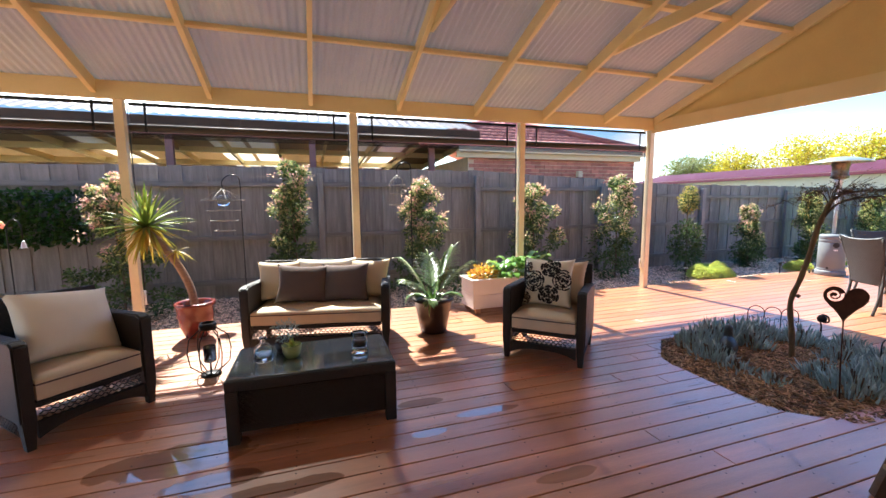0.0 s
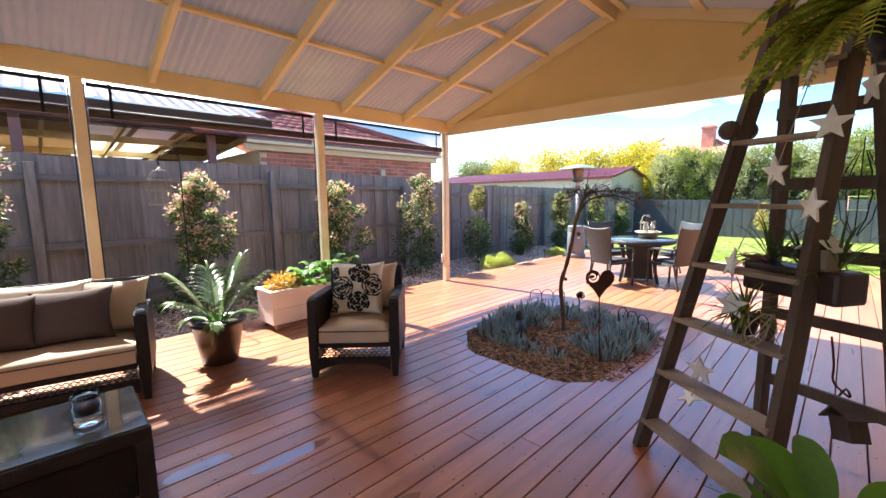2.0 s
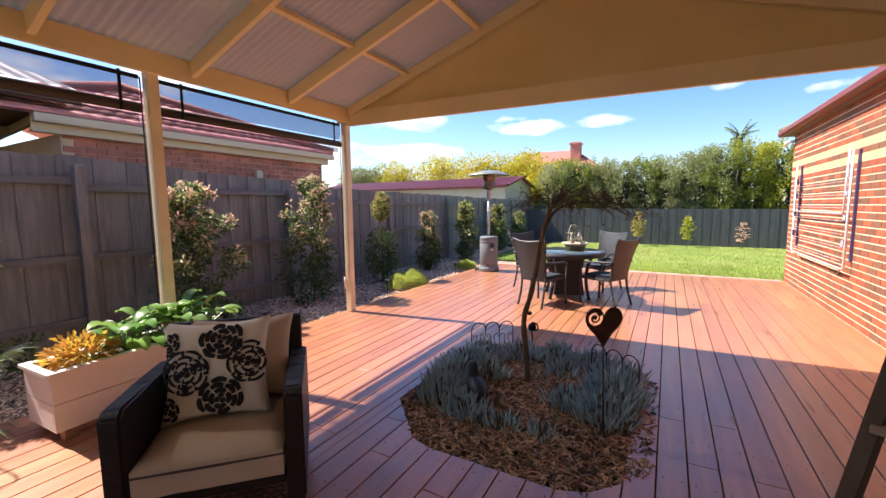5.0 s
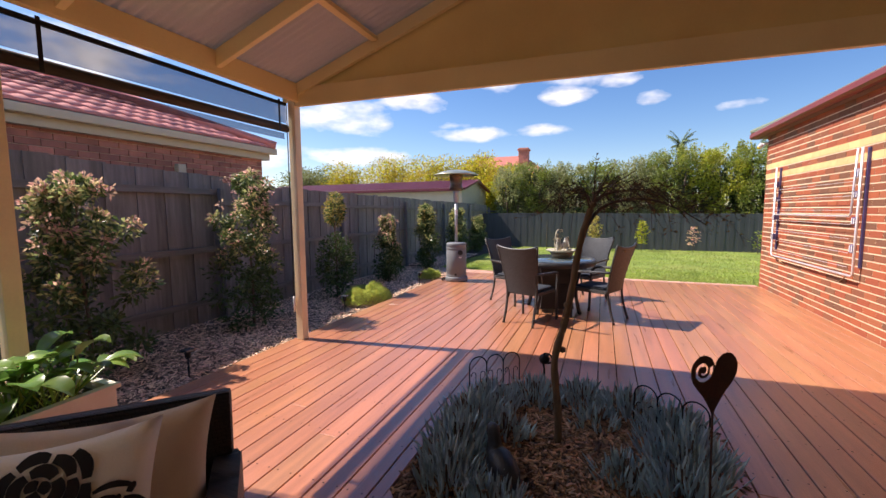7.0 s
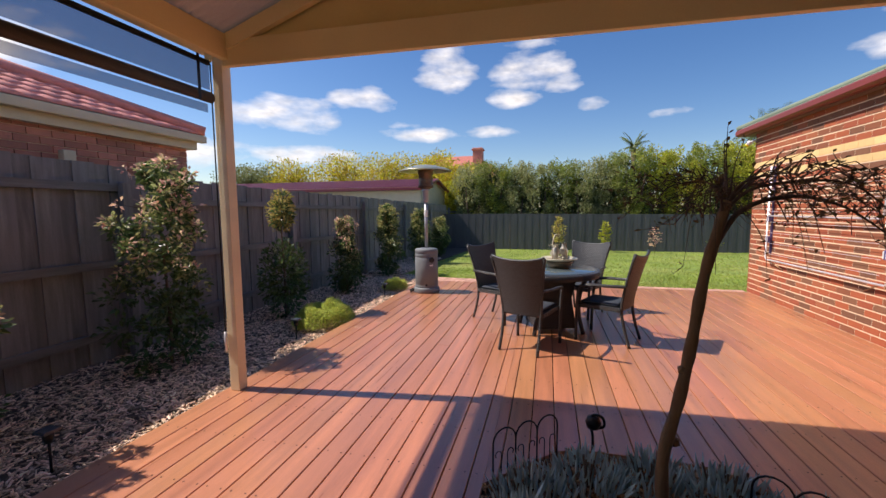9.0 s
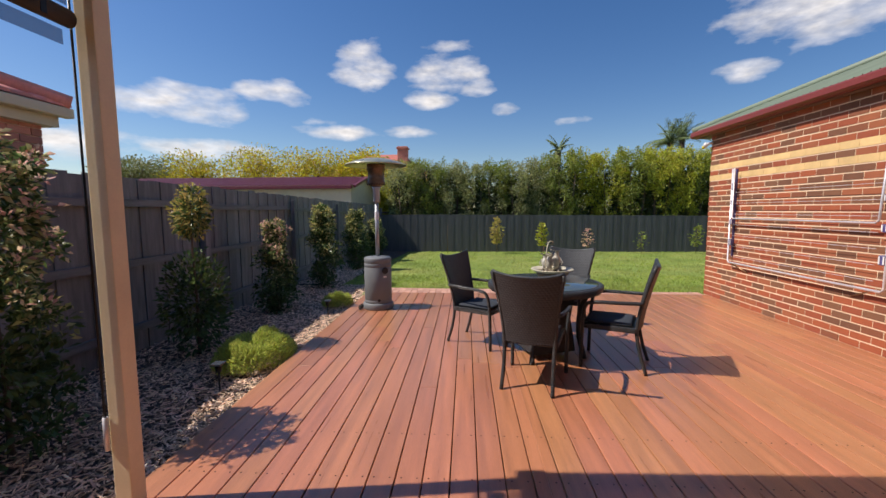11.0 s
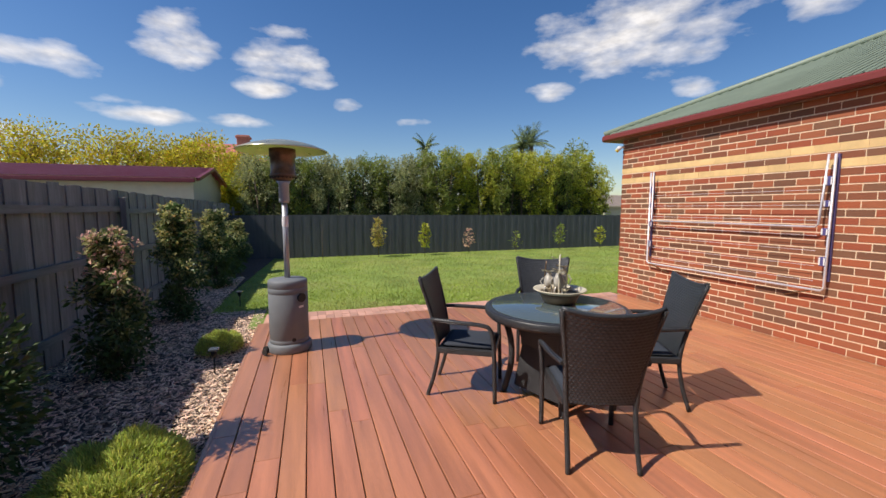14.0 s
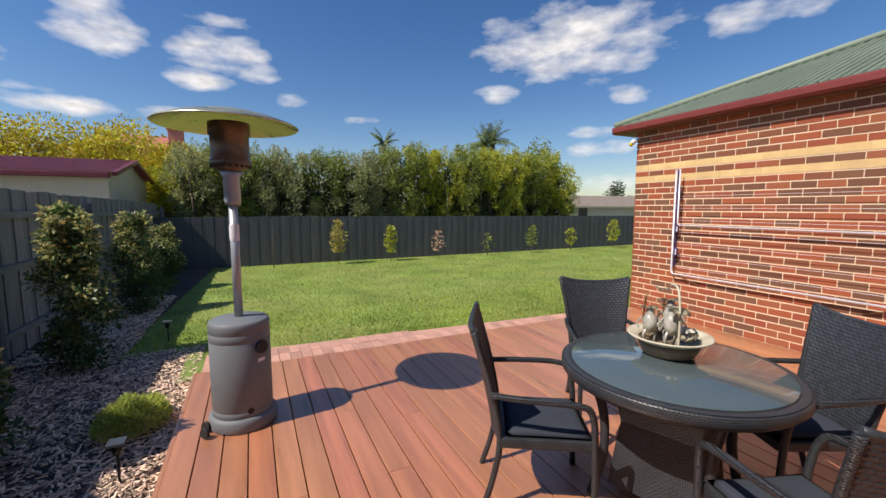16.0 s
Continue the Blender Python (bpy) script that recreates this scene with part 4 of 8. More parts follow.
def tree(name, x, y, base, height, radius, mat, label, seed, leaf=0.22, n=2600, low=0.15, lumps=16):
    rng = random.Random(seed)
    t = thing(name, pose(x, y, base), label, "tree")
    bm = bmesh.new()
    tube(bm, curve_pts([(0, 0, 0), (0.1, 0.05, height * 0.3), (-0.05, 0.1, height * 0.6), (0, 0, height * 0.85)], 3), [0.05 * height * (1 - 0.075 * i) for i in range(10)], 7)
    trunk = part("trunk", bm, M["bark"], t)
    bm = bmesh.new()
    pts = []
    for i in range(lumps):
        a = rng.uniform(0, 6.28)
        zz = height * (low + (0.92 - low) * ((i + rng.random()) / lumps))
        rr = radius * rng.uniform(0.25, 0.85) * (1.0 if zz < height * 0.7 else 0.6)
        c = (rr * math.cos(a), rr * math.sin(a), zz)
        tube(bm, [(0, 0, zz * 0.55), (c[0] * 0.5, c[1] * 0.5, zz * 0.8), c], [0.05, 0.035, 0.012], 5)
        pts += clump_points(rng, c, (radius * 0.45, radius * 0.45, height * 0.13), n // lumps, 0.3)
    part("limb", bm, M["bark"], t)
    leaves("crown", pts, leaf, mat, rng, t)
    return t


def palm_tree(x, y, height, radius, seed, fronds=26):
    """A slim trunk under a head of feathery, arching fronds."""
    rng = random.Random(seed)
    t = thing("palm_tree", pose(x, y, -0.3), "tall feathery palm rising above the hedge", "palm")
    bm = bmesh.new()
    tube(bm, [(0, 0, 0), (0.05, 0, height * 0.5), (0, 0, height)], [0.22, 0.17, 0.14], 8)
    part("trunk", bm, M["bark"], t)
    for k in range(fronds):
        a, up = k * 2.4 + rng.uniform(-0.3, 0.3), rng.uniform(0.1, 1.45)
        d = Vector((math.cos(a) * math.cos(up), math.sin(a) * math.cos(up), math.sin(up)))
        p, pts, length = Vector((0, 0, height)), [], radius * rng.uniform(0.8, 1.15)
        for i in range(10):
            pts.append(p.copy())
            p = p + d * length / 9
            d = (d + Vector((0, 0, -0.13))).normalized()
        bm = bmesh.new()
        tube(bm, pts, [0.03 - 0.0028 * i for i in range(10)], 4)
        for i in range(1, 10):
            dd = (pts[i] - pts[i - 1]).normalized()
            side = dd.cross(Vector((0, 0, 1)))
            side = side.normalized() if side.length > 0.1 else Vector((1, 0, 0))
            for q in (0.0, 0.33, 0.66):
                b = pts[i - 1].lerp(pts[i], q)
                for sg in (-1, 1):
                    strap(bm, b, side * sg + dd * 0.8, radius * 0.3 * (1 - abs(i - 4.5) / 9), 0.035, 0.9, 3)
        part("frond", bm, M["palm_far"], t)


def hedge_shrub(x, y, height, mat, seed):
    """One dense shrub of the clipped row: stems, an inside coloured dark for shade and a leafy skin in lumps."""
    rng = random.Random(seed)
    t = thing("hedge_shrub", pose(x, y, -0.3), "dense evergreen shrub growing behind the back fence", "shrub", "hedge behind the back fence")
    bm = bmesh.new()
    for k in range(5):
        a = k * 1.3
        tube(bm, [(0.1 * math.cos(a), 0.1 * math.sin(a), 0), (0.3 * math.cos(a), 0.4 * math.sin(a), height * 0.4), (0.4 * math.cos(a), 0.6 * math.sin(a), height * 0.8)], [0.06, 0.045, 0.015], 6)
    part("stem", bm, M["bark"], t)
    # inner leaves darker than the skin: the hedge's shade, put into their colour
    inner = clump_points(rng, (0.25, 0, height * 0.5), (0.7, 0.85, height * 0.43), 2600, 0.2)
    leaves("inner_foliage", inner, 0.17, M["hedge_inner_shade"], rng, t)
    outer = []
    for k in range(64):
        v = (k + rng.random()) / 64
        a = rng.uniform(0, 6.28)
        reach = rng.uniform(0.62, 1.0) * (0.75 + 0.35 * v if v < 0.8 else 1.02 - 1.6 * (v - 0.8))
        c = (0.8 * reach * math.cos(a), 1.0 * reach * math.sin(a), height * (0.3 + 0.64 * v ** 0.8))
        r = rng.uniform(0.16, 0.3)
        outer += clump_points(rng, c, (r, r, r * 1.15), 130, 0.25)
    for k in range(16):
        c = (rng.uniform(-0.5, 0.5), rng.uniform(-0.8, 0.8), height * rng.uniform(0.9, 1.0))
        outer += clump_points(rng, c, (0.1, 0.1, 0.2), 45, 0.1)
    leaves("leafy_skin", outer, 0.085, mat, rng, t)


def build_trees():
    rng = random.Random(11)
    # a dense clipped row of shrubs behind the back fence
    y, i = 6.4, 0
    while y > -9.2:
        mat = ("hedge_grey", "hedge_green", "hedge_grey")[i % 3] if y > -0.5 else ("hedge_lime", "hedge_green", "hedge_lime")[i % 3]
        top = (3.85 if y > 1 else 4.2 if y > -3 else 4.4) + rng.uniform(-0.12, 0.16) - (0.4 if y < -8.3 else 0.0)
        hedge_shrub(21.6 + rng.uniform(-0.15, 0.3), y, top, M[mat], 100 + i)
        y -= 0.98
        i += 1
    for i, (x, y, h, r, mat) in enumerate([(26, 9.5, 5.1, 2.2, "wattle"), (27, 7.2, 4.5, 2.0, "hedge_lime"), (26, 12.5, 5.2, 2.2, "wattle"), (24.5, 7.6, 4.2, 1.5, "wattle"), (27, 15.8, 5.4, 2.4, "wattle"),
                                           (27, 19.2, 5.1, 2.4, "wattle"), (26, 22.5, 4.8, 2.4, "olive_leaf"), (30, 11.0, 5.2, 2.3, "olive_leaf"), (23.6, 7.4, 3.4, 1.2, "hedge_lime"), (20, 26, 4.5, 2.6, "olive_leaf"), (29, 24, 5.2, 2.8, "olive_leaf")]):
        tree("wattle_tree" if mat == "wattle" else "garden_tree", x, y, -0.3, h, r, M[mat], "tree in yellow blossom beyond the fence" if mat == "wattle" else "leafy tree beyond the paling fence", 200 + i, 0.15, 13000, 0.2, 44)
    palm_tree(28.0, -1.65, 5.2, 1.0, 310, 18)
    palm_tree(28.0, -7.9, 5.6, 1.45, 311, 22)
    palm_tree(28.6, -8.9, 5.9, 1.4, 312, 22)
    tree("garden_tree", 25.5, -9.9, -0.3, 5.6, 1.3, M["hedge_green"], "tall leafy tree rising above the hedge", 301, 0.16, 3600, 0.4, 18)
    tree("garden_tree", 25.5, -6.3, -0.3, 5.0, 1.5, M["hedge_lime"], "tall leafy tree rising above the hedge", 303, 0.16, 3600, 0.4, 18)
    tree("garden_tree", 48.0, -41.0, -0.3, 5.6, 2.0, M["dark_leaf"], "dark distant tree behind the roofs", 304, 0.3, 1600, 0.2, 14)


# leaf green darkened to paint the shade inside the hedge
M["hedge_inner_shade"] = leaf_material("hedge_leaves_painted_shade", (0.09, 0.12, 0.045), hue=0.02)
M["palm_far"] = leaf_material("palm_fronds", (0.22, 0.28, 0.11), hue=0.02)
build_trees()


# ---- furniture ----
def wicker_material(name, colour, size=0.012, bump=0.9, rough=0.5):
    """Plaited flat strands: a basket relief laid along the panel."""
    mt = material(name, colour, rough, var=0.2, scale=12, bump=0, spec=0.5)
    nt = mt.node_tree
    n, l = nt.nodes, nt.links
    tc, sep, add, comb = n.new("ShaderNodeTexCoord"), n.new("ShaderNodeSeparateXYZ"), n.new("ShaderNodeMath"), n.new("ShaderNodeCombineXYZ")
    l.new(tc.outputs["Object"], sep.inputs[0])
    add.operation = "MULTIPLY_ADD"
    add.inputs[1].default_value = 0.93
    l.new(sep.outputs[1], add.inputs[0]), l.new(sep.outputs[0], add.inputs[2])
    l.new(add.outputs[0], comb.inputs[0]), l.new(sep.outputs[2], comb.inputs[1])
    br = n.new("ShaderNodeTexBrick")
    br.inputs["Scale"].default_value = 1.0
    br.inputs["Brick Width"].default_value, br.inputs["Row Height"].default_value, br.inputs["Mortar Size"].default_value = size * 2.2, size, size * 0.2
    br.inputs["Mortar Smooth"].default_value = 1.0
    br.inputs["Color1"].default_value = br.inputs["Color2"].default_value = (1, 1, 1, 1)
    br.inputs["Mortar"].default_value = (0, 0, 0, 1)
    l.new(comb.outputs[0], br.inputs["Vector"])
    bp = n.new("ShaderNodeBump")
    bp.inputs["Strength"].default_value, bp.inputs["Distance"].default_value = bump, 0.004
    l.new(br.outputs["Color"], bp.inputs["Height"])
    l.new(bp.outputs[0], n["Principled BSDF"].inputs["Normal"])
    base = n["Principled BSDF"].inputs["Base Color"]
    mx = n.new("ShaderNodeMix")
    mx.data_type = "RGBA"
    l.new(br.outputs["Color"], mx.inputs["Factor"])
    l.new(base.links[0].from_socket, mx.inputs["B"])
    mx.inputs["A"].default_value = [c * 0.08 for c in colour] + [1]
    l.new(mx.outputs["Result"], base)
    return mt


M["wicker"] = wicker_material("black_wicker", (0.032, 0.028, 0.027))
M["wicker_grey"] = wicker_material("charcoal_wicker", (0.042, 0.045, 0.05), 0.0105, 1.0, 0.42)
M["strand"] = material("charcoal_strand", (0.034, 0.039, 0.046), 0.42, var=0.25, scale=30, bump=0.15, fine=140)
M["seat_fabric"] = material("beige_fabric", (0.70, 0.58, 0.43), 0.9, var=0.06, scale=5, bump=0.25, fine=250)
M["cream_fabric"] = material("cream_fabric", (0.93, 0.88, 0.74), 0.9, var=0.05, scale=5, bump=0.2, fine=250)
M["white_fabric"] = material("off_white_fabric", (0.93, 0.90, 0.80), 0.9, var=0.04, scale=5, bump=0.25, fine=200)
M["taupe_fabric"] = material("taupe_fabric", (0.13, 0.095, 0.09), 0.9, var=0.08, scale=5, bump=0.3, fine=250)
M["dark_fabric"] = material("navy_fabric", (0.032, 0.04, 0.055), 0.85, var=0.1, scale=6, bump=0.2, fine=200)
M["print"] = material("black_print", (0.022, 0.02, 0.02), 0.9, var=0.1, bump=0.1)
M["table_glass"] = material("smoked_table_glass", (0.085, 0.115, 0.12), 0.05, var=0.05, bump=0, spec=1.0, coat=0.6)
M["clear_glass"] = glass_material("clear_glass", (0.93, 0.97, 0.96))
M["wax"] = material("dark_wax", (0.05, 0.045, 0.06), 0.5)


def cushion_mesh(bm, w, d, h, p=2.6, n=14, m=None, puff=0.45):
    """A stuffed cushion: w by d, h thick in the middle, thin at the seams."""
    top, bot, verts = {}, {}, []
    for i in range(n + 1):
        for j in range(n + 1):
            u, v = 2 * i / n - 1, 2 * j / n - 1
            k = 0.13 if p < 4 else 0.02
            pinch = 1 - k * (1 - abs(v) ** 2) * abs(u) ** 4, 1 - k * (1 - abs(u) ** 2) * abs(v) ** 4
            z = h / 2 * (max(0, (1 - abs(u) ** p) * (1 - abs(v) ** p))) ** puff
            z += 0.006 * noise.noise((u * 2.3 + w * 9, v * 2.1, h * 7))* (1 - abs(u) ** 4) * (1 - abs(v) ** 4)
            edge = i in (0, n) or j in (0, n)
            top[i, j] = bm.verts.new((u * w / 2 * pinch[0], v * d / 2 * pinch[1], z))
            bot[i, j] = top[i, j] if edge else bm.verts.new((u * w / 2 * pinch[0], v * d / 2 * pinch[1], -z))
            verts += [top[i, j]] + ([] if edge else [bot[i, j]])
    for i in range(n):
        for j in range(n):
            for g in (top, bot):
                f = bm.faces.new((g[i, j], g[i + 1, j], g[i + 1, j + 1], g[i, j + 1]))
                f.smooth = True
    if m is not None:
        bmesh.ops.transform(bm, matrix=m, verts=verts)


def boxed_cushion(bm, w, d, h, m):
    """A boxed seat cushion: upright sides, rounded edges and a slightly crowned, dented top."""
    nx, ny = max(8, int(w / 0.05)), 12
    grid = [[[None] * (ny + 1) for _ in range(nx + 1)] for _ in range(2)]
    for side in (0, 1):
        for i in range(nx + 1):
            for j in range(ny + 1):
                u, v = 2 * i / nx - 1, 2 * j / ny - 1
                edge = max(abs(u), abs(v))
                crown = 0.018 * (1 - u ** 4) * (1 - v ** 4) + 0.007 * noise.noise((u * 2.1 + w * 5, v * 1.7, side * 3.0))
                drop = 0.016 if edge > 0.999 else 0.0
                z = (h / 2 - drop + crown) * (1 if side else -1)
                inset = 1.0 if edge > 0.999 else 0.965
                grid[side][i][j] = bm.verts.new(m @ Vector((u * w / 2 * (inset if abs(u) > 0.999 or edge < 0.999 else 1.0), v * d / 2, z)))
        for i in range(nx):
            for j in range(ny):
                g = grid[side]
                q = (g[i][j], g[i + 1][j], g[i + 1][j + 1], g[i][j + 1])
                bm.faces.new(q if side else q[::-1]).smooth = True
    lo, hi = grid
    for i in range(nx):
        bm.faces.new((lo[i][0], lo[i + 1][0], hi[i + 1][0], hi[i][0])), bm.faces.new((lo[i + 1][ny], lo[i][ny], hi[i][ny], hi[i + 1][ny]))
    for j in range(ny):
        bm.faces.new((lo[0][j + 1], lo[0][j], hi[0][j], hi[0][j + 1])), bm.faces.new((lo[nx][j], lo[nx][j + 1], hi[nx][j + 1], hi[nx][j]))


def lattice(bm, w, h, m, cell=0.019, r=0.0048):
    """An open honeycomb of wavy strands, w wide and h high in its own xz plane."""
    rows = max(2, int(h / cell))
    n = int(w / (cell * 0.55))
    for k in range(rows + 1):
        z = h * k / rows
        pts = [m @ Vector((-w / 2 + w * i / n, 0, min(h, max(0, z + (cell * 0.5 if (i // 2 + k) % 2 else -cell * 0.05))))) for i in range(n + 1)]
        tube(bm, pts, r, 3, cap=False)


def piping(bm, w, d, z, r=0.006):
    pts = [(-w / 2, -d / 2, z), (0, -d / 2 - 0.004, z), (w / 2, -d / 2, z), (w / 2, 0, z), (w / 2, d / 2, z), (0, d / 2, z), (-w / 2, d / 2, z), (-w / 2, 0, z), (-w / 2, -d / 2, z)]
    tube(bm, pts, r, 5)


def lounge(name, m, width, label, group, seats=1):
    """A black wicker lounge seat facing -y: arms, legs, back, apron with open weave, seat cushion."""
    t = thing(name, m, label, "sofa" if seats > 1 else "armchair", group)
    d, W = 0.74, width
    for s in (-1, 1):
        bm = bmesh.new()
        x = s * (W / 2 - 0.045)
        # arm panel with a sloping, rounded top that ends in the front leg
        prof = [(-d / 2, 0.17), (-d / 2, 0.665), (-d / 2 + 0.05, 0.69), (0.0, 0.67), (d / 2 - 0.05, 0.65), (d / 2, 0.64), (d / 2, 0.17)]
        a = [bm.verts.new((x - 0.04, y, z)) for y, z in prof]
        b = [bm.verts.new((x + 0.04, y, z)) for y, z in prof]
        bm.faces.new(a), bm.faces.new(b[::-1])
        for i in range(len(prof)):
            bm.faces.new((a[i], b[i], b[(i + 1) % len(prof)], a[(i + 1) % len(prof)]))
        bmesh.ops.bevel(bm, geom=list(bm.edges), offset=0.012, segments=2, affect="EDGES")
        part("arm", bm, M["wicker"], t)
        for y in (-d / 2 + 0.04, d / 2 - 0.04):
            bm = bmesh.new()
            q = box(bm, x - 0.035, x + 0.035, y - 0.04, y + 0.04, 0.0, 0.19)
            for v in q[:4]:
                v.co.x = x + (v.co.x - x) * 0.62
                v.co.y = y + (v.co.y - y) * 0.62
            part("leg", bm, M["wicker"], t)
    bm = bmesh.new()
    box(bm, -W / 2 + 0.03, W / 2 - 0.03, d / 2 - 0.10, d / 2 - 0.03, 0.30, 0.84, 0.015)
    bmesh.ops.rotate(bm, verts=bm.verts, cent=(0, d / 2, 0.3), matrix=Matrix.Rotation(radians(-9), 3, "X"))
    part("backrest", bm, M["wicker"], t)
    bm = bmesh.new()
    box(bm, -W / 2 + 0.09, W / 2 - 0.09, -d / 2 + 0.02, d / 2 - 0.08, 0.255, 0.29, 0.006)
    part("seat_frame", bm, M["wicker"], t)
    n_apron = seats
    for k in range(n_apron):
        w = (W - 0.18) / n_apron
        bm = bmesh.new()
        lattice(bm, w - 0.02, 0.09, pose(-W / 2 + 0.09 + w * (k + 0.5), -d / 2 + 0.03, 0.165))
        part("woven_apron", bm, M["wicker"], t)["kind"] = "stuff"
    for s in (-1, 1):
        bm = bmesh.new()
        lattice(bm, d - 0.2, 0.10, pose(s * (W / 2 - 0.03), 0, 0.07, 0, 0, 90))
        part("woven_side", bm, M["wicker"], t)["kind"] = "stuff"
    bm = bmesh.new()
    box(bm, -W / 2 + 0.085, W / 2 - 0.085, d / 2 - 0.07, d / 2 - 0.03, 0.10, 0.33, 0.006)
    part("rear_panel", bm, M["wicker"], t)
    bm = bmesh.new()
    n = 12
    rows = []
    for i in range(n + 1):
        u = 2 * i / n - 1
        low = 0.115 - 0.055 * abs(u) ** 3
        rows.append([bm.verts.new((u * (W / 2 - 0.085), y, z)) for y, z in ((-d / 2 + 0.01, low), (-d / 2 + 0.045, low), (-d / 2 + 0.045, 0.165), (-d / 2 + 0.01, 0.165))])
    for a, b in zip(rows, rows[1:]):
        for k in range(4):
            bm.faces.new((a[k], a[(k + 1) % 4], b[(k + 1) % 4], b[k]))
    bm.faces.new(rows[0]), bm.faces.new(rows[-1][::-1])
    bmesh.ops.recalc_face_normals(bm, faces=bm.faces)
    part("front_rail", bm, M["wicker"], t)
    bm = bmesh.new()
    boxed_cushion(bm, W - 0.19, 0.62, 0.15, pose(0, -0.05, 0.362))
    c = part("seat_cushion", bm, M["seat_fabric"], t, "beige seat cushion")
    bm = bmesh.new()
    piping(bm, W - 0.192, 0.618, 0.40)
    bmesh.ops.translate(bm, verts=bm.verts, vec=(0, -0.05, 0))
    part("piping", bm, M["taupe_fabric"], c)
    return t


def pillow(name, m, w, h, thick, mat, label, group="cushions"):
    bm = bmesh.new()
    cushion_mesh(bm, w * 1.06, h * 1.06, thick * 1.2, 2.4, 16)
    ob = part(name, bm, M[mat])
    ob.matrix_basis = m
    return tagged(ob, label, "cushion", group)


def flower_print(bm, cx, cz, r, w, h, thick, filled, rng):
    """A rose of arcs on the cushion's front, just proud of the cloth."""
    def surf(x, z):
        u, v = max(-0.98, min(0.98, 2 * x / w)), max(-0.98, min(0.98, 2 * z / h))
        return (x, z, thick * 1.2 / 2 * ((1 - abs(u / 1.02) ** 2.4) * (1 - abs(v / 1.02) ** 2.4)) ** 0.45 + 0.0085)
    def patch(r0, r1, a0, a1, n=5):
        if any(abs(cx + r1 * math.cos(a)) > w * 0.49 or abs(cz + r1 * math.sin(a)) > h * 0.49 for a in (a0, (a0 + a1) / 2, a1)):
            return
        lo = [bm.verts.new(surf(cx + r0 * math.cos(a0 + (a1 - a0) * i / n), cz + r0 * math.sin(a0 + (a1 - a0) * i / n))) for i in range(n + 1)]
        hi = [bm.verts.new(surf(cx + (r1 + 0.08 * r * math.sin(math.pi * i / n)) * math.cos(a0 + (a1 - a0) * i / n), cz + (r1 + 0.08 * r * math.sin(math.pi * i / n)) * math.sin(a0 + (a1 - a0) * i / n))) for i in range(n + 1)]
        for i in range(n):
            bm.faces.new((lo[i], lo[i + 1], hi[i + 1], hi[i]))
    for k, (ra, rb, cnt) in enumerate(((0.0, 0.19, 3), (0.27, 0.46, 4), (0.54, 0.72, 6), (0.80, 0.98, 7))):
        off = rng.random() * 6
        for i in range(cnt):
            a0 = off + 2 * math.pi * i / cnt
            a1 = a0 + 2 * math.pi / cnt * (0.87 if filled else 0.9)
            if filled:
                patch(ra * r, rb * r, a0, a1)
            else:
                patch((rb - 0.07) * r, rb * r, a0, a1)
                patch(ra * r, (rb - 0.03) * r, a0 - 0.05, a0 + 0.06 + 0.05 / rb)
                if k == 0:
                    patch(0.0, 0.14 * r, a0, a1)
                elif i % 2:
                    patch((ra - 0.02) * r, (ra * 0.65 + rb * 0.35) * r, a0 + 0.2, a1 - 0.25)


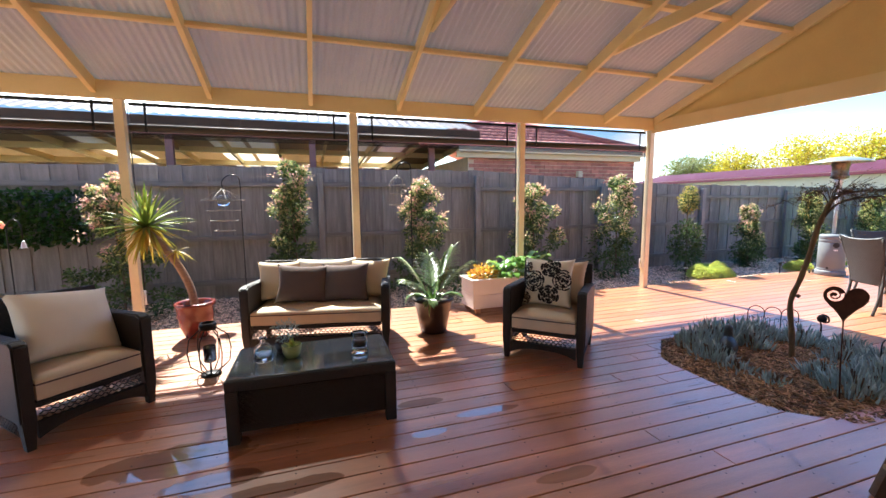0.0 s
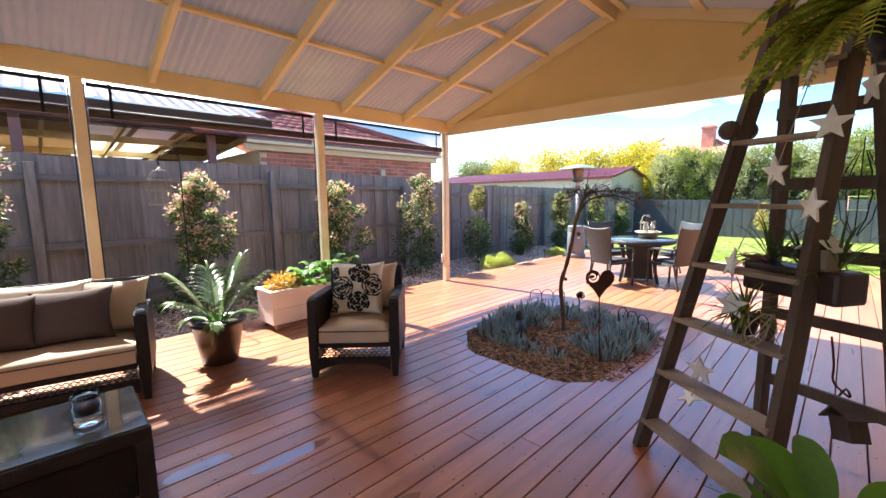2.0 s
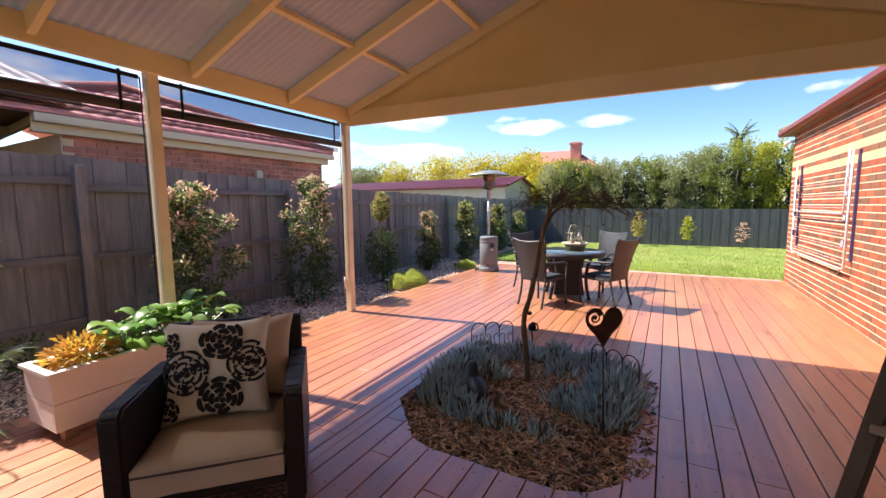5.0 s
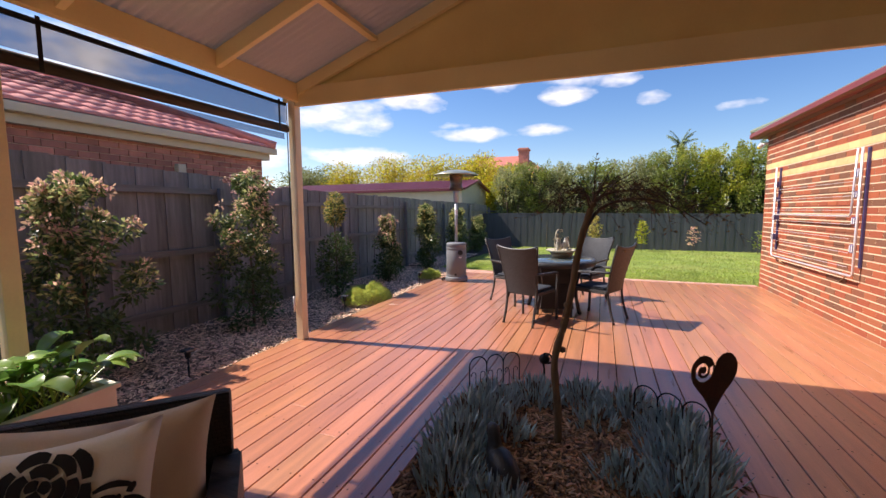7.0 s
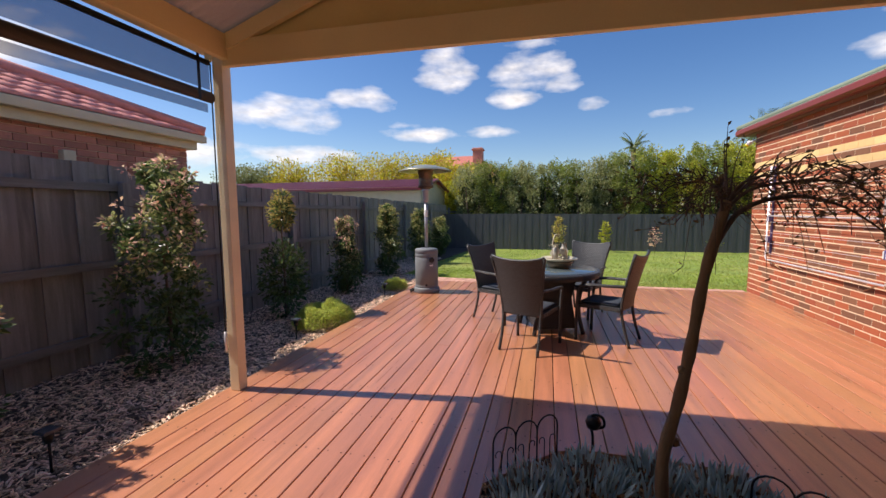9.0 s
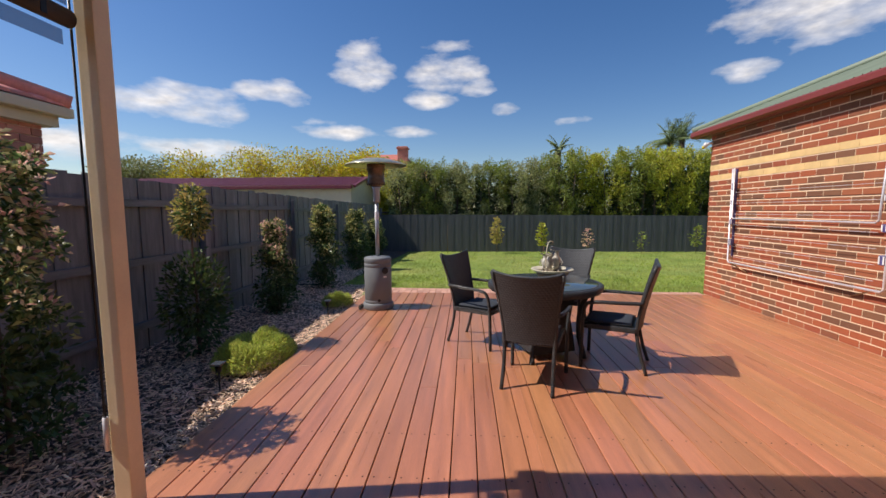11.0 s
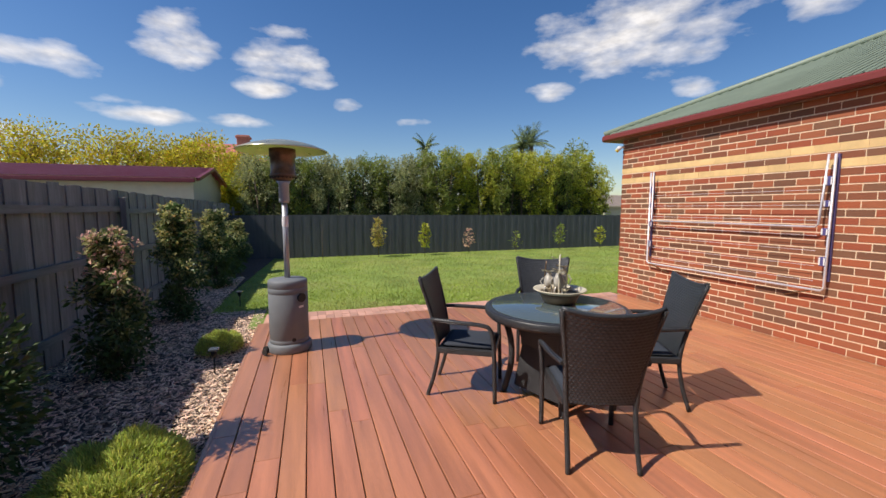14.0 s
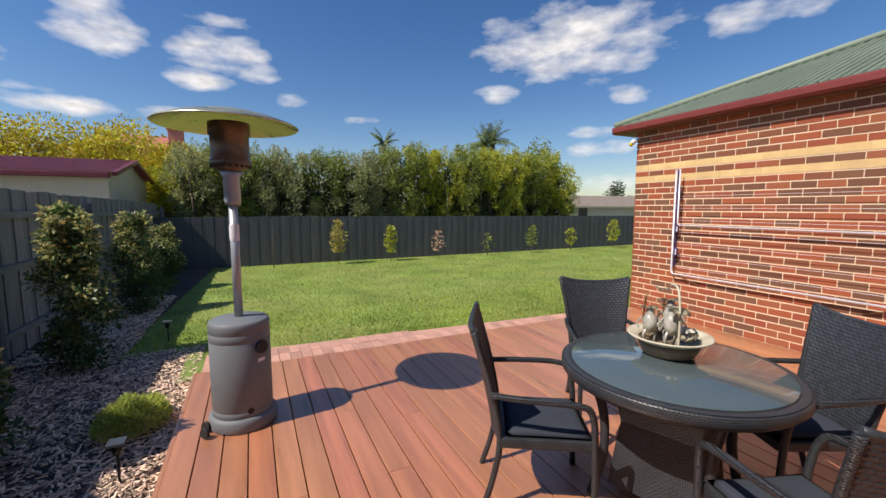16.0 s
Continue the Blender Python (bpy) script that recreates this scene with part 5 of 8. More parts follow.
def build_lounge():
    lounge("wicker_sofa", pose(0.11, 4.48, 0, 0, 0, -12), 1.45, "black wicker two-seat sofa with beige cushions", "wicker lounge set", 2)
    sm = pose(0.11, 4.48, 0, 0, 0, -12)
    pillow("throw_cushion", sm @ pose(-0.46, 0.14, 0.655, 70, 0, 8), 0.46, 0.42, 0.16, "seat_fabric", "plain beige back cushion on the sofa")
    pillow("throw_cushion", sm @ pose(0.48, 0.14, 0.655, 70, 0, -6), 0.46, 0.42, 0.16, "seat_fabric", "plain beige back cushion on the sofa")
    pillow("throw_cushion", sm @ pose(0.02, 0.16, 0.67, 72, 0, 0), 0.62, 0.42, 0.14, "cream_fabric", "cream cushion standing behind the taupe ones")
    pillow("throw_cushion", sm @ pose(-0.19, -0.03, 0.645, 66, 3, 4), 0.52, 0.40, 0.16, "taupe_fabric", "dark taupe cushion leaning on the sofa")
    pillow("throw_cushion", sm @ pose(0.25, -0.015, 0.645, 66, -2, -5), 0.48, 0.40, 0.16, "taupe_fabric", "dark taupe cushion leaning on the sofa")
    m2 = pose(2.26, 3.43, 0, 0, 0, -44)
    lounge("wicker_armchair", m2, 0.77, "black wicker armchair with a beige seat cushion", "wicker lounge set")
    pillow("back_cushion", m2 @ pose(0.06, 0.19, 0.665, 76, 0, 0), 0.50, 0.44, 0.15, "seat_fabric", "beige back cushion in the armchair")
    pm = m2 @ pose(-0.03, 0.02, 0.685, 74, 0, 0)
    ob = pillow("printed_cushion", pm, 0.47, 0.47, 0.14, "cream_fabric", "cream cushion printed with black roses")
    bm = bmesh.new()
    rng = random.Random(4)
    for cx, cz, r, fl in ((0.03, 0.145, 0.095, True), (0.025, -0.135, 0.098, True), (-0.125, 0.0, 0.102, False), (0.155, 0.025, 0.098, False), (-0.215, 0.14, 0.062, True), (-0.215, -0.17, 0.062, True)):
        flower_print(bm, cx, cz, r, 0.47, 0.47, 0.14, fl, rng)
    part("rose_print", bm, M["print"], ob, "black rose print")
    m1 = pose(-1.68, 3.5, 0, 0, 0, 45)
    lounge("wicker_armchair", m1, 0.77, "black wicker armchair holding a large cream cushion", "wicker lounge set")
    pillow("throw_cushion", m1 @ pose(0.03, 0.03, 0.655, 58, 7, 4), 0.58, 0.50, 0.22, "white_fabric", "large plain cream cushion in the armchair")
    # coffee table
    t = thing("coffee_table", pose(0.0, 2.95, 0, 0, 0, -1), "black wicker coffee table with an inset glass top", "table")
    W, D, H = 1.06, 0.60, 0.42
    bm = bmesh.new()
    for x0, x1, y0, y1 in ((-W / 2, W / 2, -D / 2, -D / 2 + 0.06), (-W / 2, W / 2, D / 2 - 0.06, D / 2), (-W / 2, -W / 2 + 0.06, -D / 2 + 0.061, D / 2 - 0.061), (W / 2 - 0.06, W / 2, -D / 2 + 0.061, D / 2 - 0.061)):
        box(bm, x0, x1, y0, y1, H - 0.07, H - 0.007, 0.006)
    part("frame", bm, M["wicker"], t)
    bm = bmesh.new()
    box(bm, -W / 2 + 0.012, W / 2 - 0.012, -D / 2 + 0.012, D / 2 - 0.012, H - 0.005, H + 0.003, 0.002)
    part("glass_top", bm, M["table_glass"], t, "smoked glass top")
    for x in (-1, 1):
        for y in (-1, 1):
            bm = bmesh.new()
            q = box(bm, x * W / 2 - x * 0.035 - 0.035, x * W / 2 - x * 0.035 + 0.035, y * D / 2 - y * 0.035 - 0.035, y * D / 2 - y * 0.035 + 0.035, 0, H - 0.072)
            part("leg", bm, M["wicker"], t)
    for y in (-1, 1):
        bm = bmesh.new()
        box(bm, -W / 2 + 0.072, W / 2 - 0.072, y * (D / 2 - 0.03) - 0.012, y * (D / 2 - 0.03) + 0.012, 0.07, H - 0.072, 0.004)
        part("side_panel", bm, M["wicker"], t)
        bm = bmesh.new()
        lattice(bm, W - 0.16, 0.22, pose(0, y * (D / 2 - 0.013), 0.115))
        part("woven_band", bm, M["wicker"], t)["kind"] = "stuff"
    for x in (-1, 1):
        bm = bmesh.new()
        box(bm, x * (W / 2 - 0.03) - 0.012, x * (W / 2 - 0.03) + 0.012, -D / 2 + 0.072, D / 2 - 0.072, 0.10, H - 0.072, 0.004)
        part("end_panel", bm, M["wicker"], t)
    top = H + 0.004
    # bottle
    b = thing("glass_bottle", pose(-0.33, 2.93, top), "squat clear glass bottle on the coffee table", "bottle")
    bm = bmesh.new()
    lathe(bm, [(0, 0.004), (0.055, 0.002), (0.06, 0.015), (0.06, 0.085), (0.045, 0.11), (0.02, 0.125), (0.018, 0.155), (0.024, 0.158), (0.024, 0.168), (0.014, 0.168), (0.014, 0.128), (0.04, 0.105), (0.054, 0.082), (0.054, 0.018), (0, 0.012)], 24)
    part("bottle", bm, M["clear_glass"], b)
    c = thing("candle_jar", pose(0.31, 2.87, top), "clear glass jar with a dark candle", "candle")
    bm = bmesh.new()
    lathe(bm, [(0, 0.003), (0.05, 0.0), (0.062, 0.012), (0.058, 0.03), (0.05, 0.045), (0.055, 0.06), (0.06, 0.09), (0.052, 0.125), (0.06, 0.148), (0.056, 0.148), (0.048, 0.125), (0.056, 0.09), (0.05, 0.06), (0.044, 0.05), (0, 0.046)], 24)
    part("jar", bm, M["clear_glass"], c)
    bm = bmesh.new()
    lathe(bm, [(0, 0.052), (0.046, 0.052), (0.05, 0.085), (0.047, 0.10), (0, 0.098)], 20)
    part("candle", bm, M["wax"], c)
    return top


TABLE_TOP = build_lounge()


# ---- dining set ----
def dining_chair():
    """A charcoal wicker armchair facing -y, seat centre at its origin."""
    t = thing("dining_chair", pose(0, 0, 0), "charcoal wicker dining armchair with a dark seat pad", "chair", "chairs round the patio table")
    w, d = 0.50, 0.46
    # back: wider at the top, bowed and leaning, plaited in staggered rows
    n, k, rows, cols = 68, 116, 29, 17
    verts, faces = [], []
    for face in (0, 1):
        for j in range(k + 1):
            v = j / k
            for i in range(n + 1):
                u = 2 * i / n - 1
                half = 0.20 + 0.085 * v ** 1.6
                row = v * rows
                swell = math.sin(math.pi * (row % 1.0)) ** 0.7 * (0.5 + 0.5 * math.cos(2 * math.pi * (0.5 * (u + 1) * cols + 0.5 * (int(row) % 2))))
                y = 0.23 + 0.13 * v ** 1.3 + 0.03 * (1 - u * u) + (0.018 + 0.0055 * swell if face else -0.0055 * swell)
                verts.append((u * half, y, 0.40 + 0.565 * v + 0.04 * abs(u) ** 2.5 * v * v))
    at = lambda face, j, i: face * (n + 1) * (k + 1) + j * (n + 1) + i
    for j in range(k):
        for i in range(n):
            faces.append((at(0, j, i), at(0, j, i + 1), at(0, j + 1, i + 1), at(0, j + 1, i)))
            faces.append((at(1, j, i), at(1, j + 1, i), at(1, j + 1, i + 1), at(1, j, i + 1)))
    for j in range(k):
        for i in (0, n):
            faces.append((at(0, j, i), at(0, j + 1, i), at(1, j + 1, i), at(1, j, i)))
    for i in range(n):
        for j in (0, k):
            faces.append((at(0, j, i), at(0, j, i + 1), at(1, j, i + 1), at(1, j, i)))
    back = new("backrest", soup("backrest", verts, faces, M["strand"]))
    back.parent = t
    for f in back.data.polygons:
        f.use_smooth = True
    bm = bmesh.new()
    tube(bm, [(u * 0.285, 0.37 + 0.03 * (1 - u * u), 0.967 + 0.04 * abs(u) ** 2.5) for u in [-1 + i / 8 for i in range(17)]], 0.014, 7)
    part("top_rail", bm, M["strand"], t)
    for s in (-1, 1):
        bm = bmesh.new()
        tube(bm, curve_pts([(s * 0.284, 0.375, 1.0), (s * 0.235, 0.29, 0.70), (s * 0.21, 0.24, 0.42), (s * 0.205, 0.27, 0.2), (s * 0.21, 0.33, 0.0)], 5), 0.0165, 8)
        part("rear_leg", bm, M["wicker_grey"], t)
        bm = bmesh.new()
        tube(bm, curve_pts([(s * 0.245, 0.29, 0.66), (s * 0.275, 0.1, 0.655), (s * 0.285, -0.12, 0.645), (s * 0.275, -0.2, 0.60), (s * 0.255, -0.225, 0.42), (s * 0.25, -0.235, 0.0)], 5), 0.0175, 8)
        part("arm_and_front_leg", bm, M["wicker_grey"], t)
    bm = bmesh.new()
    box(bm, -0.235, 0.235, -0.235, 0.235, 0.375, 0.425, 0.01)
    part("seat", bm, M["wicker_grey"], t)
    bm = bmesh.new()
    cushion_mesh(bm, 0.44, 0.43, 0.035, 10, 12, pose(0, -0.005, 0.442), 0.3)
    part("seat_pad", bm, M["dark_fabric"], t, "dark navy seat pad")
    return t


M["ceramic"] = material("glazed_stoneware", (0.20, 0.15, 0.09), 0.35, var=0.35, scale=7, bump=0.15, second=(0.12, 0.09, 0.05), second_amount=0.6, second_scale=6)
M["pewter"] = material("weathered_pewter", (0.58, 0.55, 0.48), 0.4, metal=0.3, var=0.3, scale=12, bump=0.2, second=(0.15, 0.12, 0.09), second_amount=0.6, second_scale=10)
M["cream_glaze"] = material("cream_patina_metal", (0.66, 0.60, 0.45), 0.45, var=0.2, scale=14, bump=0.2, second=(0.22, 0.2, 0.10), second_amount=0.6, second_scale=14)
M["copper"] = material("aged_copper_wire", (0.32, 0.2, 0.11), 0.4, metal=0.8, var=0.3)


def build_dining():
    first = dining_chair()
    first.matrix_basis = pose(7.13, 3.14, 0, 0, 0, 70)
    for x, y, r in ((8.15, 3.56, -30.7), (7.56, 2.33, 155), (8.64, 2.54, 240.6)):
        copy_thing(first, pose(x, y, 0, 0, 0, r))
    t = thing("patio_table", pose(7.83, 2.93, 0, 0, 0, 20), "round charcoal wicker patio table with a glass top", "table")
    R, H = 0.572, 0.75
    bm = bmesh.new()
    lathe(bm, [(R - 0.1, H - 0.07), (R - 0.01, H - 0.075), (R + 0.012, H - 0.05), (R + 0.012, H - 0.012), (R - 0.005, H), (R - 0.05, H), (R - 0.05, H - 0.02), (R - 0.1, H - 0.03), (R - 0.1, H - 0.07)], 48)
    part("rim", bm, M["wicker_grey"], t)
    bm = bmesh.new()
    lathe(bm, [(0, H - 0.004), (R - 0.045, H - 0.004), (R - 0.04, H + 0.002), (R - 0.045, H + 0.006), (0, H + 0.006)], 48)
    part("glass_top", bm, M["table_glass"], t, "dark reflective glass top")
    bm = bmesh.new()
    prof = [(0.33, 0.06), (0.31, 0.2), (0.27, 0.42), (0.33, 0.67), (0.0, 0.67)]
    lathe(bm, [(0.0, 0.06)] + prof, 4)
    bmesh.ops.rotate(bm, verts=bm.verts, cent=(0, 0, 0), matrix=Matrix.Rotation(radians(45), 3, "Z"))
    for f in bm.faces:
        f.smooth = False
    part("pedestal", bm, M["wicker_grey"], t)
    for k in range(4):
        a = radians(90 * k + 45)
        bm = bmesh.new()
        tube(bm, curve_pts([(r * math.cos(a), r * math.sin(a), z) for r, z in ((0.44, 0.68), (0.37, 0.48), (0.36, 0.25), (0.42, 0.0))], 5), 0.026, 8)
        part("leg", bm, M["wicker_grey"], t)
    # fountain with frogs under leaf hats: a bowl with metal lily leaves, plain frog shapes, looping reeds
    top = H + 0.007
    fz = thing("table_fountain", pose(7.93, 2.83, top) @ Matrix.Scale(1.14, 4), "stoneware table fountain with cream rim and metal lily leaves", "fountain")
    bm = bmesh.new()
    lathe(bm, [(0, 0), (0.105, 0.0), (0.12, 0.008), (0.135, 0.04), (0.15, 0.072), (0.14, 0.074), (0.12, 0.05), (0, 0.045)], 36)
    part("bowl", bm, M["ceramic"], fz)
    bm = bmesh.new()
    lathe(bm, [(0.138, 0.073), (0.155, 0.076), (0.188, 0.092), (0.196, 0.098), (0.192, 0.104), (0.182, 0.101), (0.152, 0.086), (0.138, 0.08), (0.138, 0.073)], 36)
    part("rim", bm, M["cream_glaze"], fz, "pale cream glazed rim")

    def leaf(c, a, tilt, w):
        bm = bmesh.new()
        n = 14
        m = pose(c[0], c[1], c[2], tilt, 0, a)
        ctr = bm.verts.new(m @ Vector((0, 0, 0)))
        ring = []
        for i in range(n):
            q = 2 * math.pi * i / n
            rr = w * (1.0 + 0.25 * math.cos(q)) * (0.72 if i in (0,) else 1)
            ring.append(bm.verts.new(m @ Vector((rr * math.cos(q), 0.8 * rr * math.sin(q), 0.2 * w + 0.15 * w * math.sin(2 * q)))))
        for i in range(n):
            bm.faces.new((ctr, ring[i], ring[(i + 1) % n])).smooth = True
        bmesh.ops.solidify(bm, geom=list(bm.faces), thickness=0.003)
        part("lily_leaf", bm, M["cream_glaze"], fz)

    # pond creatures as plain egg shapes on stalk legs, each under a leaf
    for x, y, s in ((-0.035, 0.035, 1.0), (0.03, -0.045, 1.05), (0.075, 0.05, 0.9)):
        bm = bmesh.new()
        tube(bm, [(x, y, 0.105 * s), (x, y, 0.12 * s), (x, y, 0.15 * s), (x, y, 0.18 * s), (x, y, 0.205 * s), (x, y, 0.22 * s), (x, y, 0.235 * s), (x, y, 0.25 * s)], [0.006, 0.022, 0.036, 0.036, 0.027, 0.019, 0.022, 0.008], 10)
        for q in (-0.017, 0.017):
            tube(bm, [(x + q * 0.5, y + q, 0.125 * s), (x + q, y + q * 1.3, 0.085), (x + q * 0.7, y + q * 1.2, 0.046)], 0.007, 6)
            tube(bm, [(x + q * 1.6, y + q * 1.6, 0.195 * s), (x + q * 2.6, y + q * 2.6, 0.16 * s), (x + q * 2.1, y + q * 2.1, 0.13 * s)], 0.005, 5)
        part("pond_figure", bm, M["pewter"], fz)
        leaf((x, y, 0.245 * s), 40 * s + 200 * x, 8, 0.052)
    leaf((-0.10, 0.06, 0.235), 70, -14, 0.05)
    leaf((-0.095, 0.0, 0.11), 160, 22, 0.05)
    leaf((0.03, 0.02, 0.325), 20, 12, 0.04)
    leaf((0.13, -0.06, 0.10), 250, 10, 0.045)
    for k, (a, r, top_z) in enumerate(((2.5, 0.125, 0.36), (5.6, 0.115, 0.26), (0.6, 0.11, 0.3))):
        bm = bmesh.new()
        ca, sa = math.cos(a), math.sin(a)
        tube(bm, curve_pts([(r * ca, r * sa, 0.05), (r * 1.05 * ca, r * 1.05 * sa, top_z * 0.6), (r * 0.8 * ca, r * 0.8 * sa, top_z * 0.93), (r * 0.4 * ca, r * 0.4 * sa, top_z), (-r * 0.1 * ca, -r * 0.1 * sa, top_z * 0.97)] if k == 0 else [(r * ca, r * sa, 0.05), (r * 1.1 * ca, r * 1.1 * sa, top_z * 0.6), (r * ca, r * sa, top_z)], 5), 0.0055 if k == 0 else 0.004, 6)
        part("reed", bm, M["cream_glaze"] if k == 0 else M["copper"], fz)


build_dining()


# ---- patio heater ----
M["heater_body"] = material("grey_hammered_steel", (0.165, 0.178, 0.19), 0.62, metal=0.0, var=0.08, scale=8, bump=0.12, fine=180)
M["heater_pole"] = material("grey_steel_pole", (0.40, 0.42, 0.45), 0.4, metal=0.35, var=0.1)
M["reflector"] = material("heater_reflector", (0.70, 0.66, 0.45), 0.3, metal=0.8, var=0.2, scale=6, second=(0.35, 0.28, 0.1), second_amount=0.4)
M["burner"] = material("scorched_steel", (0.17, 0.13, 0.10), 0.45, metal=0.7, var=0.35, scale=10, second=(0.06, 0.04, 0.03), second_amount=0.7, second_scale=6)
M["white_label"] = material("white_label", (0.75, 0.75, 0.75), 0.6)
M["rubber"] = material("black_rubber", (0.02, 0.02, 0.02), 0.7)


def build_heater():
    h = thing("patio_heater", pose(9.72, 5.1, 0.001, 0, 0, 0), "grey mushroom gas patio heater on the deck", "heater")
    bm = bmesh.new()
    lathe(bm, [(0, 0), (0.225, 0), (0.233, 0.012), (0.233, 0.075), (0.222, 0.095), (0.208, 0.1), (0.0, 0.1)], 40)
    part("base", bm, M["heater_body"], h)
    bm = bmesh.new()
    lathe(bm, [(0, 0.08), (0.208, 0.082), (0.2065, 0.14), (0.205, 0.142), (0.205, 0.146), (0.2065, 0.148), (0.2065, 0.64), (0.205, 0.642), (0.205, 0.648), (0.2065, 0.65), (0.2065, 0.70), (0.205, 0.702), (0.205, 0.708), (0.2065, 0.71), (0.2065, 0.762), (0.202, 0.78), (0.19, 0.79), (0.0, 0.805)], 40)
    tank = part("tank_housing", bm, M["heater_body"], h)
    ang = radians(222)
    for (z, r, name, mat) in ((0.60, 0.048, "knob", "rubber"), (0.15, 0.022, "vent_hole", "rubber")):
        a = ang if name == "knob" else radians(195)
        bm = bmesh.new()
        d = Vector((math.cos(a), math.sin(a), 0))
        tube(bm, [d * 0.19 + Vector((0, 0, z)), d * (0.225 if name == "knob" else 0.2075) + Vector((0, 0, z))], r, 16)
        part(name, bm, M[mat], tank)
    bm = bmesh.new()
    for i in range(4):
        a0, a1 = ang - 0.15 + 0.075 * i, ang - 0.15 + 0.075 * (i + 1)
        q = [bm.verts.new((0.2065 * math.cos(a), 0.2065 * math.sin(a), z)) for a, z in ((a0, 0.49), (a1, 0.49), (a1, 0.515), (a0, 0.515))]
        bm.faces.new(q)
    part("label", bm, M["white_label"], tank)
    bm = bmesh.new()
    tube(bm, [(0, 0, 0.80), (0, 0, 1.63)], 0.03, 16)
    pole = part("pole", bm, M["heater_pole"], h)
    bm = bmesh.new()
    lathe(bm, [(0.0312, 1.36), (0.033, 1.37), (0.033, 1.47), (0.0312, 1.48)], 16)
    part("tape", bm, M["white_label"], pole)
    bm = bmesh.new()
    lathe(bm, [(0, 1.62), (0.05, 1.62), (0.055, 1.65), (0.055, 1.82), (0.075, 1.85), (0.0, 1.85)], 24)
    part("gas_head", bm, M["heater_pole"], h)
    bm = bmesh.new()
    lathe(bm, [(0.06, 1.85), (0.105, 1.87), (0.135, 1.90), (0.135, 1.93), (0.125, 1.935), (0.125, 2.10), (0.135, 2.105), (0.135, 2.19), (0, 2.19)], 32)
    burner = part("burner", bm, M["burner"], h, "scorched burner drum")
    for k in range(20):
        a = 2 * math.pi * k / 20
        bm = bmesh.new()
        tube(bm, [(0.126 * math.cos(a), 0.126 * math.sin(a), 1.882), (0.130 * math.cos(a), 0.130 * math.sin(a), 1.895)], 0.011, 6)
        part("vent", bm, M["rubber"], burner)
    bm = bmesh.new()
    lathe(bm, [(0.46, 2.165), (0.465, 2.17), (0.455, 2.18), (0.34, 2.225), (0.2, 2.262), (0.08, 2.278), (0, 2.282), (0, 2.272), (0.08, 2.268), (0.2, 2.25), (0.34, 2.212), (0.45, 2.17), (0.46, 2.165)], 48)
    part("reflector", bm, M["reflector"], h, "shallow round reflector dish")
    for s in (-0.05, 0.05):
        bm = bmesh.new()
        tube(bm, [(-0.12 + s, 0.235, 0.04), (-0.135 + s, 0.25, 0.04)], 0.035, 14)
        part("wheel", bm, M["rubber"], h)


build_heater()


# ---- clothesline on the brick wall ----
M["galv"] = material("galvanised_tube", (0.75, 0.73, 0.76), 0.4, metal=0.5, var=0.1)
M["blue_plastic"] = material("violet_blue_plastic", (0.09, 0.08, 0.22), 0.4)


def build_clothesline():
    c = thing("folding_clothesline", pose(0, 0, 0), "folded steel clothesline mounted on the brick wall", "clothesline")
    y = WALL_Y + 0.075
    xl, xr, zt, zb = 10.22, 7.80, 2.12, 0.66
    for x in (xl, xr):
        bm = bmesh.new()
        box(bm, x - 0.012, x + 0.012, WALL_Y + 0.001, WALL_Y + 0.03, zb + 0.1, zt, 0.004)
        part("wall_bracket", bm, M["blue_plastic"], c)
    bm = bmesh.new()
    tube(bm, [(xl, y, zt), (xl, y, zb + 0.03), (xl - 0.03, y, zb), (xr + 0.03, y, zb), (xr, y, zb + 0.03), (xr, y, zt)], 0.013, 10)
    part("frame", bm, M["galv"], c)
    bm = bmesh.new()
    tube(bm, [(xl - 0.07, y + 0.02, zt), (xl - 0.07, y + 0.02, 1.38), (xl - 0.1, y + 0.02, 1.35), (xr + 0.12, y + 0.02, 1.35), (xr + 0.09, y + 0.02, 1.38), (xr + 0.05, y + 0.02, zt)], 0.011, 10)
    part("inner_frame", bm, M["galv"], c)
    for x in (xl - 0.045, xr + 0.03):
        for z, hh in ((1.84, 0.10), (1.30, 0.08), (1.6, 0.07), (0.98, 0.1)):
            bm = bmesh.new()
            box(bm, x - 0.03, x + 0.03, y - 0.02, y + 0.02, z - hh / 2, z + hh / 2, 0.006)
            part("clip", bm, M["blue_plastic"], c)
            for k in (0, 2):
                bm = bmesh.new()
                box(bm, x - 0.03 + k * 0.022, x - 0.016 + k * 0.022, y + 0.021, y + 0.026, z - hh * 0.4, z + hh * 0.4)
                part("line_tag", bm, M["white_label"], c)
    for k in range(7):
        z = 0.76 + k * 0.165
        bm = bmesh.new()
        tube(bm, [(xl - 0.1, y + 0.012, z), (xr + 0.1, y + 0.012, z)], 0.003, 5)
        part("line", bm, M["galv"], c)
    for s, x in ((1, xl - 0.25), (-1, xr + 0.3)):
        bm = bmesh.new()
        tube(bm, [(x + 0.2 * s, y, zb), (x - 0.12 * s, WALL_Y + 0.005, zb - 0.12)], 0.009, 6)
        part("strut", bm, M["copper"], c)


build_clothesline()


